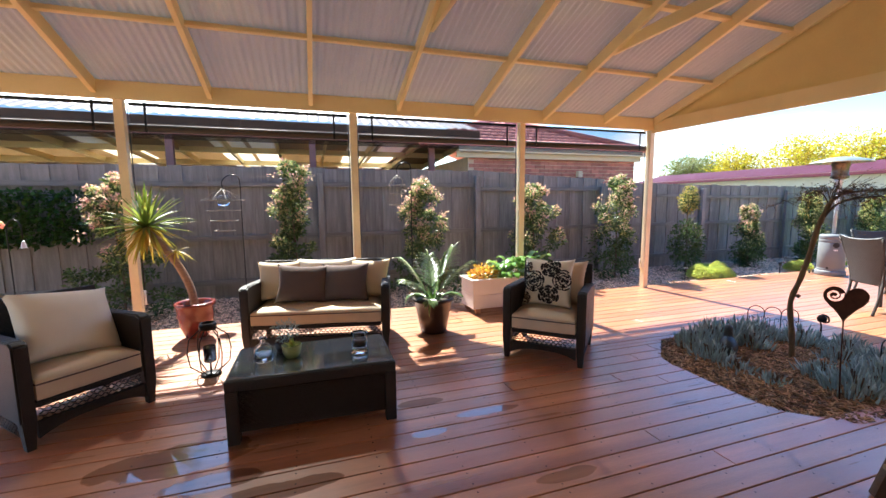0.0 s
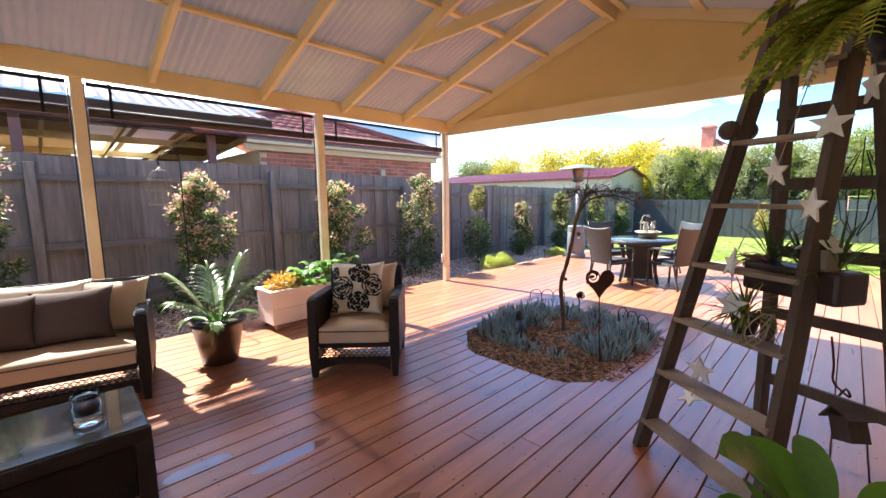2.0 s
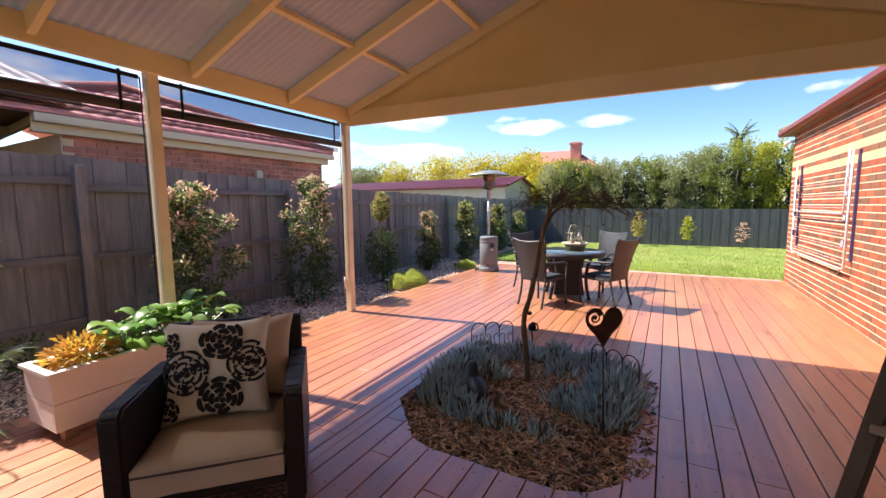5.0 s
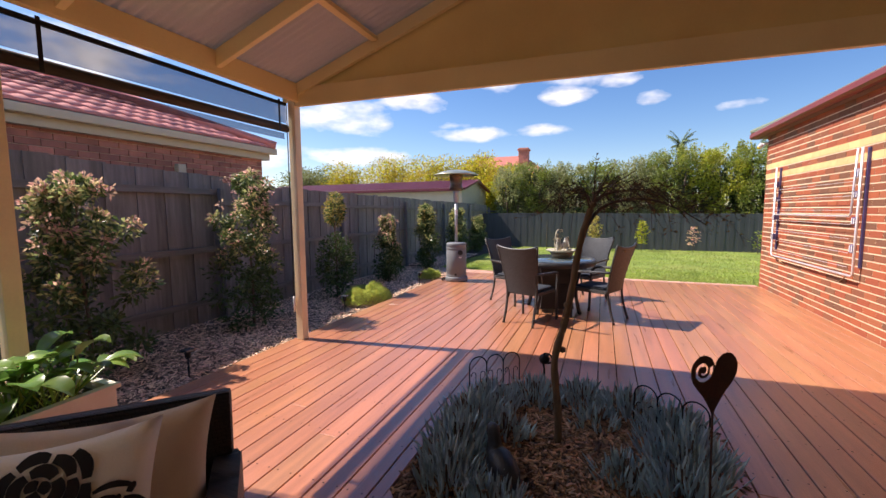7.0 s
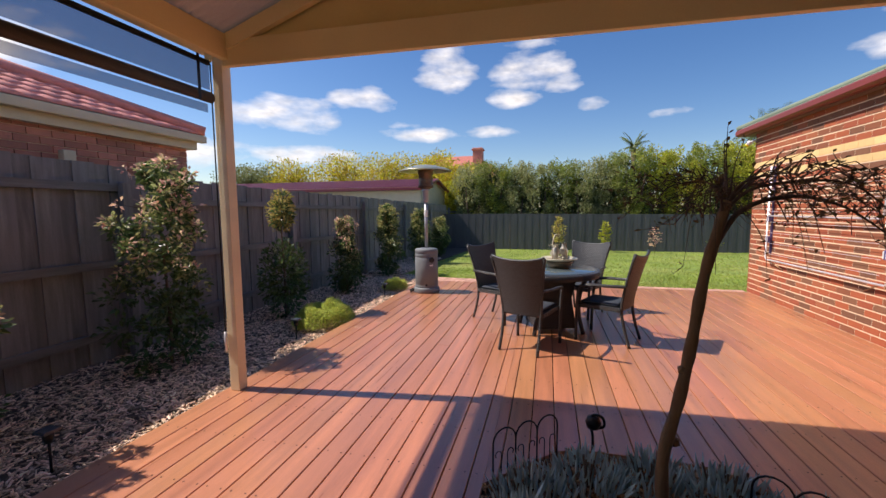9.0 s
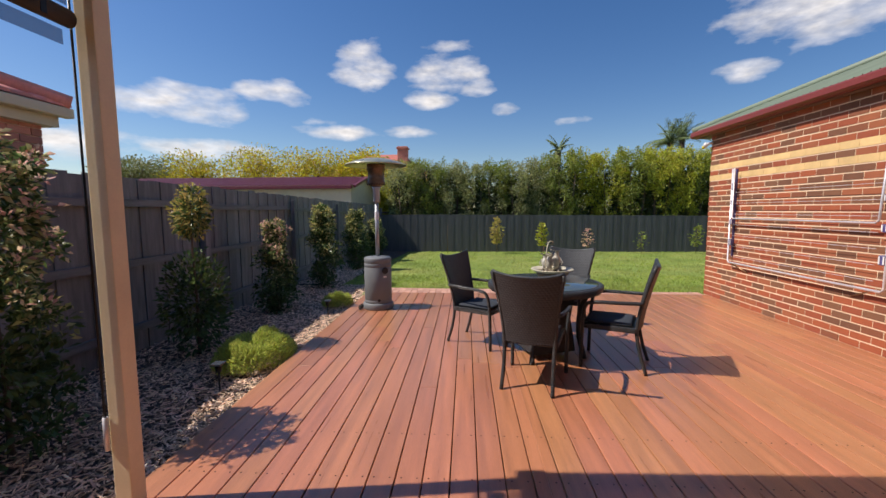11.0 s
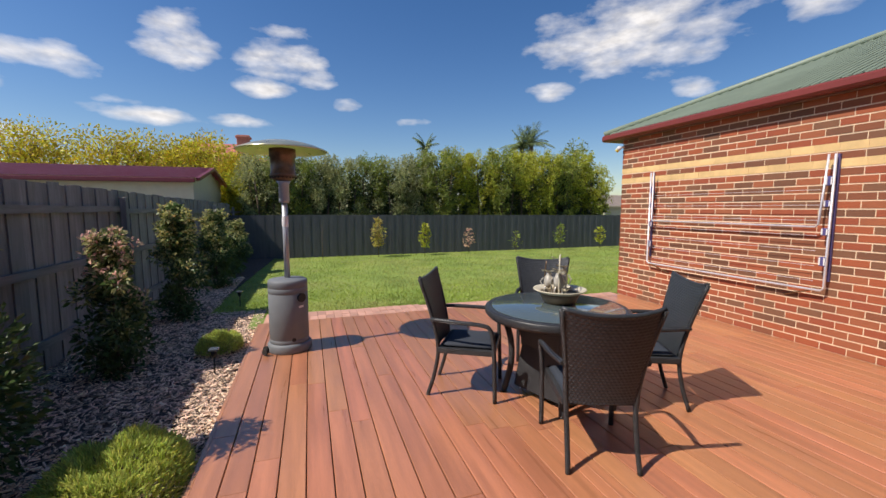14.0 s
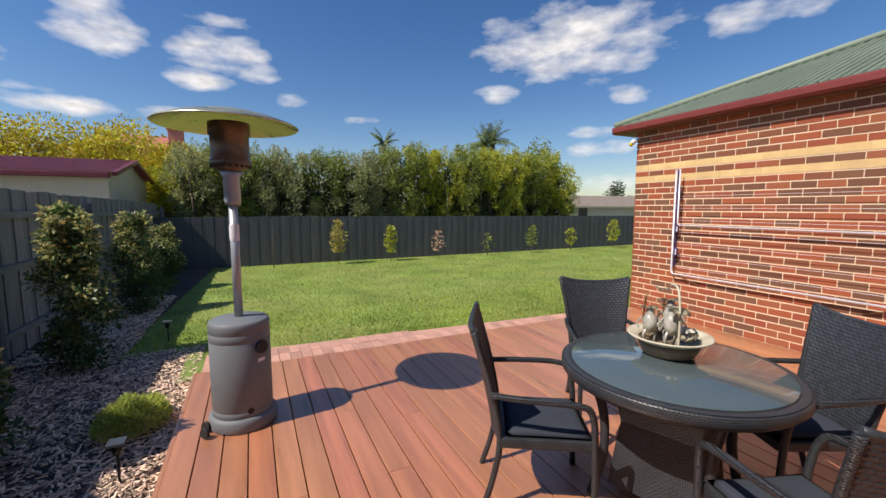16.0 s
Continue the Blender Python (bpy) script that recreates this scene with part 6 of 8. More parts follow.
def build_floodlight():
    f = thing("sensor_light", pose(10.92, WALL_Y, 2.62), "small white sensor floodlight with a yellow lens", "light")
    bm = bmesh.new()
    tube(bm, [(0, 0.0, 0), (0, 0.05, 0), (0.02, 0.1, -0.02)], 0.02, 10)
    part("bracket", bm, M["white_label"], f)
    bm = bmesh.new()
    tube(bm, [(0.0, 0.09, 0.0), (0.03, 0.12, -0.05)], 0.035, 12)
    part("lamp_head", bm, M["white_label"], f)
    bm = bmesh.new()
    tube(bm, [(0.031, 0.121, -0.052), (0.045, 0.135, -0.075)], 0.03, 12)
    part("lens", bm, material("yellow_lens", (0.8, 0.65, 0.05), 0.3), f)


build_floodlight()


# ---- blinds between the posts ----
def build_blinds():
    film = M["clear_film"]
    for a, b in zip(POST_X, POST_X[1:]):
        t = thing("roll_up_blind", pose((a + b) / 2, 5.5, 0), "brown outdoor blind rolled up under the pergola beam", "blind", "blinds along the pergola")
        w = (b - a) / 2 - 0.07
        bm = bmesh.new()
        tube(bm, [(-w, 0, 2.345), (w, 0, 2.345)], 0.048, 14, flat=0.8)
        part("roll", bm, M["blind"], t)
        bm = bmesh.new()
        box(bm, -w, w, 0.03, 0.032, 2.235, 2.30)
        part("skirt", bm, film, t)
        bm = bmesh.new()
        box(bm, -w, w, -0.012, 0.012, 2.585, 2.615)
        part("head_rail", bm, M["black_metal"], t)
        for x in (-w + 0.17, w - 0.17):
            bm = bmesh.new()
            box(bm, x - 0.012, x + 0.012, -0.072, -0.069, 2.29, 2.61)
            part("strap", bm, M["black_metal"], t)
        for x in (-w - 0.012, w + 0.012):
            bm = bmesh.new()
            tube(bm, [(x, 0, 2.6), (x, 0, 0.35)], 0.006, 6)
            c = part("guide_cable", bm, M["black_metal"], t)
            bm = bmesh.new()
            tube(bm, [(x, 0, 0.33), (x, 0, 0.5)], 0.012, 8)
            part("spring", bm, M["galv"], c)
        bm = bmesh.new()
        box(bm, -w, w, 0.0, 0.0015, 2.40, 2.59)
        part("clear_film", bm, film, t, "tinted clear film")


def film_material():
    mt = bpy.data.materials.new("tinted_film")
    mt.use_nodes = True
    n, l = mt.node_tree.nodes, mt.node_tree.links
    tr, ms = n.new("ShaderNodeBsdfTransparent"), n.new("ShaderNodeMixShader")
    tr.inputs[0].default_value = (0.6, 0.6, 0.62, 1)
    b = n["Principled BSDF"]
    b.inputs["Base Color"].default_value, b.inputs["Roughness"].default_value = (0.3, 0.3, 0.3, 1), 0.15
    ms.inputs[0].default_value = 0.10
    l.new(tr.outputs[0], ms.inputs[1]), l.new(b.outputs[0], ms.inputs[2]), l.new(ms.outputs[0], n["Material Output"].inputs[0])
    return mt


M["clear_film"] = film_material()
build_blinds()


# ---- garden beds ----
def chips(name, n, area, z, mat, seed, label, size=0.045, parent=None):
    """Loose bark chips, thrown over an area given by a function of two random numbers."""
    rng = random.Random(seed)
    verts, faces = [], []
    for _ in range(n):
        x, y = area(rng)
        s, w, h = size * rng.uniform(0.5, 1.5), size * rng.uniform(0.1, 0.32), 0.006
        m = pose(x, y, z + rng.uniform(0.0, 0.022), rng.uniform(-25, 25), rng.uniform(-25, 25), rng.uniform(0, 360))
        b = len(verts)
        verts += [(m @ Vector(q))[:] for q in ((-s / 2, -w / 2, 0), (s / 2, -w / 3, 0), (s / 2.4, w / 2, 0), (-s / 2.2, w / 2.4, 0), (-s / 2.2, -w / 3, h), (s / 2.2, -w / 4, h), (s / 2.7, w / 3, h), (-s / 2.5, w / 3, h))]
        faces += [(b + 4, b + 5, b + 6, b + 7), (b, b + 1, b + 5, b + 4), (b + 1, b + 2, b + 6, b + 5), (b + 2, b + 3, b + 7, b + 6), (b + 3, b, b + 4, b + 7)]
    ob = new(name, soup(name, verts, faces, mat))
    if parent:
        ob.parent = parent
    return tagged(ob, label, "mulch", "", "stuff")


chips("bark_mulch", 44000, lambda r: (r.uniform(-3.5, 12.05), 5.56 + 1.9 * r.random() ** 1.25), -0.095, M["chip"], 21, "grey-brown bark mulch along the paling fence", 0.056)
chips("bark_mulch", 6000, lambda r: (r.uniform(12.0, 15.5), r.uniform(6.36, 7.4)), -0.078, M["chip"], 23, "grey-brown bark mulch along the paling fence", 0.07)



def build_centre_bed():
    bm = bmesh.new()
    inner = [bm.verts.new((x, y, -0.022)) for x, y in BED]
    low = [bm.verts.new((x, y, -0.3)) for x, y in BED]
    bm.faces.new(inner)
    for i in range(8):
        bm.faces.new((inner[i], inner[(i + 1) % 8], low[(i + 1) % 8], low[i]))
    structure("bed_soil", bm, M["soil"], "soil of the planted bed cut into the deck", "ground")

    def inside(r):
        while True:
            x, y = r.uniform(3.1, 5.2), r.uniform(1.54, 3.28)
            s = bed_span(y)
            if s and s[0] + 0.01 < x < s[1] - 0.01:
                return x, y
    chips("bark_mulch", 9000, inside, -0.022, M["chip_red"], 22, "reddish brown bark mulch in the deck bed", 0.065)


build_centre_bed()
M["chalk"] = leaf_material("blue_succulent_leaves", (0.42, 0.57, 0.58), hue=0.02, island=0.3, translucent=0.1)


def finger_plant(x, y, n, r, h, seed):
    """A clump of upright blue-green succulent fingers."""
    rng = random.Random(seed)
    verts, faces = [], []
    for _ in range(n):
        a, q = rng.uniform(0, 6.28), r * math.sqrt(rng.random())
        px, py = q * math.cos(a), q * math.sin(a)
        hh = h * rng.uniform(0.45, 1.0) * (1.05 - 0.5 * q / r)
        tipx, tipy = px + rng.gauss(0, 0.03) + px * 0.35, py + rng.gauss(0, 0.03) + py * 0.35
        z0 = max(0.0, hh - rng.uniform(0.06, 0.14))
        bx, by = px + (tipx - px) * 0.4, py + (tipy - py) * 0.4
        w = rng.uniform(0.006, 0.011)
        b = len(verts)
        ang = rng.uniform(0, 6.28)
        for cx, cy, cz, k in ((bx, by, z0, 0.8), ((bx + tipx) / 2, (by + tipy) / 2, (z0 + hh) / 2, 1.0)):
            for i in range(3):
                verts.append((cx + w * k * math.cos(ang + 2.094 * i), cy + w * k * math.sin(ang + 2.094 * i), cz))
        verts.append((tipx, tipy, hh))
        for i in range(3):
            j = (i + 1) % 3
            faces += [(b + i, b + j, b + 3 + j, b + 3 + i), (b + 3 + i, b + 3 + j, b + 6)]
    t = thing("blue_chalksticks", pose(x, y, -0.03), "clump of blue-grey chalkstick succulents in the mulch bed", "succulent", "succulents in the deck bed")
    ob = new("leaves", soup("leaves", verts, faces, M["chalk"]))
    ob.parent = t
    bm = bmesh.new()
    for _ in range(9):
        a, q = rng.uniform(0, 6.28), r * 0.8 * rng.random()
        tube(bm, [(q * 0.5 * math.cos(a), q * 0.5 * math.sin(a), 0), (q * math.cos(a), q * math.sin(a), h * 0.6)], 0.006, 5)
    part("stem", bm, M["bark"], t)["kind"] = "stuff"


for i, (x, y, n, r, h) in enumerate([(3.74, 3.03, 210, 0.15, 0.30), (4.02, 3.08, 260, 0.18, 0.33), (4.34, 3.06, 260, 0.19, 0.33), (4.66, 3.02, 200, 0.17, 0.28), (3.62, 2.74, 170, 0.14, 0.24), (4.88, 2.74, 170, 0.17, 0.26),
                                     (4.98, 2.4, 160, 0.16, 0.25), (4.92, 2.08, 180, 0.17, 0.27), (4.62, 1.84, 260, 0.19, 0.32), (4.28, 1.82, 280, 0.2, 0.34), (3.98, 1.86, 200, 0.17, 0.30), (4.66, 2.3, 90, 0.13, 0.2),
                                     (4.1, 2.12, 110, 0.13, 0.22), (3.56, 2.46, 60, 0.1, 0.17), (3.6, 2.2, 45, 0.09, 0.15), (4.3, 2.84, 120, 0.14, 0.24)]):
    finger_plant(x, y, n, r, h, 400 + i)

M["tree_bark"] = material("brown_tree_bark", (0.16, 0.10, 0.055), 0.85, var=0.3, scale=12, stretch=(3, 3, 0.6), bump=0.6)
M["twig"] = material("dark_twig", (0.085, 0.055, 0.042), 0.8, var=0.2)
M["red_leaf"] = leaf_material("small_bronze_leaves", (0.13, 0.09, 0.035), hue=0.03)


def build_weeping_tree():
    rng = random.Random(17)
    t = thing("weeping_tree", pose(4.35, 2.51, -0.03), "young weeping tree with bare arching twigs in the bed", "tree")
    bm = bmesh.new()
    path = curve_pts([(0, 0, -0.02), (-0.015, 0.01, 0.25), (-0.04, 0.03, 0.55), (-0.02, -0.02, 0.78), (0.0, -0.06, 1.0), (0.015, -0.095, 1.25), (0.035, -0.145, 1.45), (0.05, -0.17, 1.52)], 5)
    tube(bm, path, [0.0245 - 0.0002 * i + 0.002 * math.sin(i * 1.7) for i in range(len(path))], 10)
    for z in (0.3, 0.62, 0.9):
        bmesh.ops.create_icosphere(bm, subdivisions=1, radius=0.022, matrix=Matrix.Translation((-0.03 + 0.02 * z, 0.03 - 0.07 * z, z)))
    part("trunk", bm, M["tree_bark"], t)
    top = path[-1]
    leaf_pts = []
    # arms that arch out, mostly to one side; twigs on the arms; twiglets on the twigs
    for a, L, z0, rise, drop, r0 in ((-1.25, 0.72, -9, 0.2, 0.06, 0.012), (-0.75, 0.62, -5, 0.12, 0.1, 0.01), (-1.75, 0.5, -4, 0.1, 0.12, 0.008), (-0.2, 0.36, -3, 0.1, 0.1, 0.007), (1.2, 0.24, -3, 0.1, 0.06, 0.006), (2.6, 0.26, -5, 0.1, 0.08, 0.006), (-2.6, 0.34, -2, 0.1, 0.1, 0.006)):
        d = Vector((math.cos(a), math.sin(a), 0))
        start = path[z0]
        arm = curve_pts([start, start + d * L * 0.15 + Vector((0, 0, rise * 0.75)), start + d * L * 0.4 + Vector((0.02, -0.02, rise)), start + d * L * 0.72 + Vector((-0.02, 0.02, rise * 0.8)), start + d * L + Vector((0, 0, rise * 0.5 - drop))], 5)
        bm = bmesh.new()
        tube(bm, arm, [r0 * (1 - 0.8 * i / len(arm)) for i in range(len(arm))], 6)
        limb = part("branch", bm, M["twig"], t)
        for q in range(int(7 + 12 * L)):
            i = rng.randrange(3, len(arm) - 1)
            b = a + rng.gauss(0, 0.65)
            e = Vector((math.cos(b), math.sin(b), 0))
            tl = rng.uniform(0.1, 0.3) * (0.6 + L)
            fall = rng.uniform(0.0, 0.1) if q % 5 else rng.uniform(0.12, 0.28)
            p0 = arm[i]
            twig = curve_pts([p0, p0 + e * tl * 0.35 + Vector((0, 0, rng.uniform(0.0, 0.06))), p0 + e * tl * 0.7 + Vector((rng.gauss(0, 0.02), rng.gauss(0, 0.02), -fall * 0.3)), p0 + e * tl + Vector((0, 0, -fall))], 3)
            bm = bmesh.new()
            tube(bm, twig, [0.0025 * (1 - 0.7 * m / len(twig)) for m in range(len(twig))], 4)
            for w in range(4):
                m = rng.randrange(2, len(twig))
                end = twig[m] + e * rng.uniform(0.0, 0.06) + Vector((rng.gauss(0, 0.035), rng.gauss(0, 0.035), rng.uniform(-0.06, 0.05)))
                tube(bm, [twig[m], end], [0.0016, 0.0009], 4)
                leaf_pts += [(end, (e.x, e.y, 0.1)), (twig[m], (e.x, e.y, 0.3))]
            part("twig", bm, M["twig"], limb)
    # a few upright shoots
    for k in range(7):
        a = rng.uniform(0, 6.28)
        e = top + Vector((0.12 * math.cos(a) + 0.1, 0.12 * math.sin(a) - 0.12, rng.uniform(0.14, 0.3)))
        bm = bmesh.new()
        tube(bm, [top, (top + e) / 2 + Vector((0.02, 0, 0.02)), e], [0.004, 0.0028, 0.001], 4)
        part("branch", bm, M["twig"], t)
        leaf_pts += [(top.lerp(e, q), (0, 0, 0.6)) for q in (0.7, 0.8, 0.9, 1.0)]
    leaves("foliage", leaf_pts, 0.024, M["red_leaf"], rng, t)


build_weeping_tree()

M["rust"] = material("rusted_steel", (0.075, 0.03, 0.018), 0.75, metal=0.3, var=0.3, scale=15, bump=0.3)


def build_bed_ornaments():
    # heart on a stake, with a spiral cut in one lobe
    h = thing("heart_ornament", pose(3.72, 1.84, -0.03, 0, 0, -52), "rusty steel heart garden ornament on a stake", "ornament")
    bm = bmesh.new()
    pts = []
    n = 48
    for i in range(1, n):
        a = 2 * math.pi * i / n
        x = 0.0078 * 16 * math.sin(a) ** 3
        z = 0.0085 * (13 * math.cos(a) - 5 * math.cos(2 * a) - 2 * math.cos(3 * a) - math.cos(4 * a))
        if math.cos(a) < -0.6:
            z -= 0.03 * (-math.cos(a) - 0.6) / 0.4
        pts.append((x, z + 0.78))
    # the cut winds in from the notch between the lobes: a ribbon curls round it, the rest is plate
    cx, cz, turns, steps = -0.062, 0.816, 1.45, 44
    edge = lambda k, q: (cx + (0.056 - 0.040 * k / steps + q) * math.cos(0.35 - 2 * math.pi * turns * k / steps), cz + (0.056 - 0.040 * k / steps + q) * math.sin(0.35 - 2 * math.pi * turns * k / steps))
    wide = lambda k: 0.019 - 0.009 * k / steps
    slot = [edge(k, 0) for k in range(steps + 1)] + [edge(k, -wide(k)) for k in range(steps, -1, -1)]
    def within(poly, x, z):
        odd = False
        for (xa, za), (xb, zb) in zip(poly, poly[1:] + poly[:1]):
            if (za > z) != (zb > z) and x < xa + (xb - xa) * (z - za) / (zb - za):
                odd = not odd
        return odd
    cell, grid = 0.0032, {}
    def corner(i, j, y):
        if (i, j, y) not in grid:
            grid[i, j, y] = bm.verts.new((-0.13 + i * cell, y, 0.62 + j * cell))
        return grid[i, j, y]
    for i in range(82):
        for j in range(84):
            x, z = -0.13 + (i + 0.5) * cell, 0.62 + (j + 0.5) * cell
            if within(pts, x, z) and not within(slot, x, z):
                for y in (-0.0015, 0.0015):
                    bm.faces.new((corner(i, j, y), corner(i + 1, j, y), corner(i + 1, j + 1, y), corner(i, j + 1, y)))
    for q in [q for q in bm.edges if len(q.link_faces) == 1 and q.verts[0].co.y < 0]:
        a, b = q.verts
        ka, kb = [(round((v.co.x + 0.13) / cell), round((v.co.z - 0.62) / cell), 0.0015) for v in (a, b)]
        bm.faces.new((a, b, grid[kb], grid[ka]))
    part("heart_plate", bm, M["rust"], h)
    bm = bmesh.new()
    tube(bm, [(0, 0, 0.64), (0.01, 0, 0.3), (0.025, 0, 0.0)], 0.005, 6)
    part("stake", bm, M["rust"], h)
    # hooped wire edging
    for x, y, r, n in ((4.93, 3.07, -109, 3), (4.62, 1.86, -180, 3)):
        e = thing("wire_edging", pose(x, y, -0.03, 0, 0, r + 60), "low black wire edging with round hoops", "edging", "wire edging in the bed")
        for k in range(n):
            bm = bmesh.new()
            cx = (k - n / 2 + 0.5) * 0.15
            tube(bm, [(cx - 0.075, 0, 0), (cx - 0.075, 0, 0.22)] + [(cx - 0.075 * math.cos(a), 0, 0.24 + 0.075 * math.sin(a)) for a in [math.pi * i / 8 for i in range(9)]] + [(cx + 0.075, 0, 0.22), (cx + 0.075, 0, 0)], 0.005, 6)
            part("hoop", bm, M["black_metal"], e)
            for s in (-1, 1):
                bm = bmesh.new()
                tube(bm, [(cx + s * 0.02, 0, 0.0), (cx + s * 0.02, 0, 0.17)] + [(cx + s * (0.02 + 0.02 - 0.02 * math.cos(a)), 0, 0.17 + 0.02 * math.sin(a)) for a in (0.8, 1.6, 2.4, 3.1, 3.9)], 0.003, 5)
                part("scroll", bm, M["black_metal"], e)
    # plain bird figure, plain curled ornament
    bm = bmesh.new()
    tube(bm, curve_pts([(-0.16, 0, 0.05), (-0.08, 0, 0.08), (0.02, 0, 0.11), (0.08, 0, 0.15), (0.09, 0, 0.22), (0.12, 0, 0.25), (0.17, 0, 0.235)], 4), [0.01, 0.03, 0.045, 0.058, 0.068, 0.075, 0.078, 0.078, 0.076, 0.072, 0.066, 0.058, 0.05, 0.044, 0.04, 0.037, 0.036, 0.037, 0.038, 0.038, 0.034, 0.026, 0.017, 0.011, 0.006], 12)
    for s in (-0.03, 0.03):
        tube(bm, [(0.0, s, 0.08), (0.0, s, 0.0)], 0.01, 6)
    ob = part("duck_statue", bm, material("dark_bronze", (0.035, 0.04, 0.045), 0.5, metal=0.3, var=0.3, scale=15, bump=0.3))
    ob.matrix_basis = pose(3.84, 2.76, -0.02, 0, 0, 40)
    tagged(ob, "dark bronze duck statue among the succulents", "statue")
    c = thing("solar_light", pose(5.1, 2.7, -0.03), "small black curled solar garden light", "garden light", "solar lights")
    bm = bmesh.new()
    tube(bm, curve_pts([(0, 0, 0), (0, 0, 0.18), (0.0, 0.02, 0.26), (0.0, 0.0, 0.31), (0, -0.05, 0.30), (0, -0.06, 0.25), (0, -0.02, 0.23)], 4), 0.008, 8)
    part("stem", bm, M["black_metal"], c)
    bm = bmesh.new()
    lathe(bm, [(0, 0.23), (0.035, 0.235), (0.045, 0.27), (0.03, 0.30), (0, 0.305)], 14)
    part("lamp_head", bm, M["black_metal"], c)


build_bed_ornaments()


# ---- plants along the fence ----
def lilly_pilly(x, top, width, seed, ball=False, pink=0.5):
    rng = random.Random(seed)
    t = thing("lilly_pilly_shrub", pose(x, 6.7, -0.09), "leafy lilly pilly shrub with pink new tips", "shrub", "shrubs along the fence")
    top += 0.09
    bm = bmesh.new()
    tube(bm, curve_pts([(0, 0, 0), (0.02, 0.01, top * 0.3), (-0.02, 0, top * 0.65), (0, 0, top * 0.93)], 4), [0.02 - 0.0012 * i for i in range(13)], 6)
    part("trunk", bm, M["bark"], t)
    dark, fresh, tips = [], [], []
    if ball:
        dark += clump_points(rng, (0, 0, top * 0.33), (0.38, 0.34, top * 0.31), 2200, 0.25)
        for dx, dz, r in ((0, -0.34, 0.2), (0.09, -0.25, 0.16), (-0.1, -0.28, 0.17), (0.03, -0.12, 0.13), (-0.05, -0.42, 0.15), (0.1, -0.4, 0.12)):
            dark += clump_points(rng, (dx, dx * 0.5, top + dz), (r * 0.85, r * 0.85, r), 110, 0.3)
            tips += clump_points(rng, (dx, dx * 0.5, top + dz + 0.02), (r * 1.05, r * 1.05, r * 1.15), 190, 0.5)
    else:
        flat = 0.72 if x < 3 else 1.1
        for i in range(52):
            v = (i + rng.random()) / 52
            a = rng.uniform(0, 6.28)
            rad = width * 0.5 * ((0.8 + 0.6 * v - 1.15 * v ** 2.4) if x > 3 else (1.12 - 0.9 * v ** 1.2)) * rng.uniform(0.3, 1.15)
            c = (rad * math.cos(a), rad * math.sin(a), top * (0.05 + 0.93 * v))
            s = (0.13 - 0.045 * v) * rng.uniform(0.75, 1.2)
            dark += clump_points(rng, c, (s * 1.25, s * 1.25, s * flat), 88, 0.1)
            if v > 0.36:
                out = Vector((math.cos(a), math.sin(a), 0.6)) * 0.05
                fresh += clump_points(rng, Vector(c) + out, (s, s, s * flat), int(52 * (0.35 + v)), 0.3)
            if v > 0.42:
                out = Vector((math.cos(a), math.sin(a), 0.9)) * 0.085
                tips += clump_points(rng, Vector(c) + out, (s * 0.6, s * 0.6, s * 0.6), int(76 * pink * (0.2 + v * v)), 0.2)
        for i in range(14):
            a = rng.uniform(0, 6.28)
            b0 = Vector((0, 0, top * rng.uniform(0.55, 0.9)))
            e = b0 + Vector((math.cos(a) * width * 0.38, math.sin(a) * width * 0.38, 0.12))
            bmx = bmesh.new()
            tube(bmx, [b0, (b0 + e) / 2 + Vector((0, 0, .02)), e], [0.006, 0.004, 0.002], 4)
            part("twig", bmx, M["twig"], t)
            tips += clump_points(rng, e, (0.06, 0.06, 0.05), 9, 0.1)
    leaves("foliage", dark, 0.068, M["shrub_leaf"], rng, t)
    if fresh:
        leaves("fresh_leaves", fresh, 0.058, M["fresh_leaf"], rng, t)
    leaves("new_growth", tips, 0.052, M["pink_leaf"] if pink > 0.3 else M["gold_leaf"], rng, t, "pink and pale new growth")


M["shrub_leaf"] = leaf_material("lilly_pilly_leaves", (0.09, 0.145, 0.045), hue=0.025, rough=0.35)
M["fresh_leaf"] = leaf_material("fresh_green_leaves", (0.44, 0.45, 0.19), hue=0.04, translucent=0.4)
M["gold_leaf"] = leaf_material("golden_new_leaves", (0.50, 0.42, 0.12), hue=0.03)
for i, (x, top, w, ball, pink) in enumerate([(-2.5, 1.85, 1.1, False, 0.9), (-0.21, 2.08, 0.75, False, 0.35), (1.85, 1.82, 0.98, False, 0.6), (4.02, 1.76, 0.85, False, 0.65), (5.93, 1.95, 0.85, False, 0.45), (7.82, 1.76, 0.52, True, 0.25),
                                             (9.72, 1.3, 0.5, False, 0.4), (11.85, 1.6, 0.55, False, 0.25), (14.35, 1.47, 0.6, False, 0.2), (16.6, 1.2, 0.6, False, 0.1)]):
    lilly_pilly(x, top, w, 500 + i, ball, pink)

M["bush_leaf"] = leaf_material("bright_green_needles", (0.56, 0.62, 0.16), hue=0.03, island=0.4, translucent=0.5)


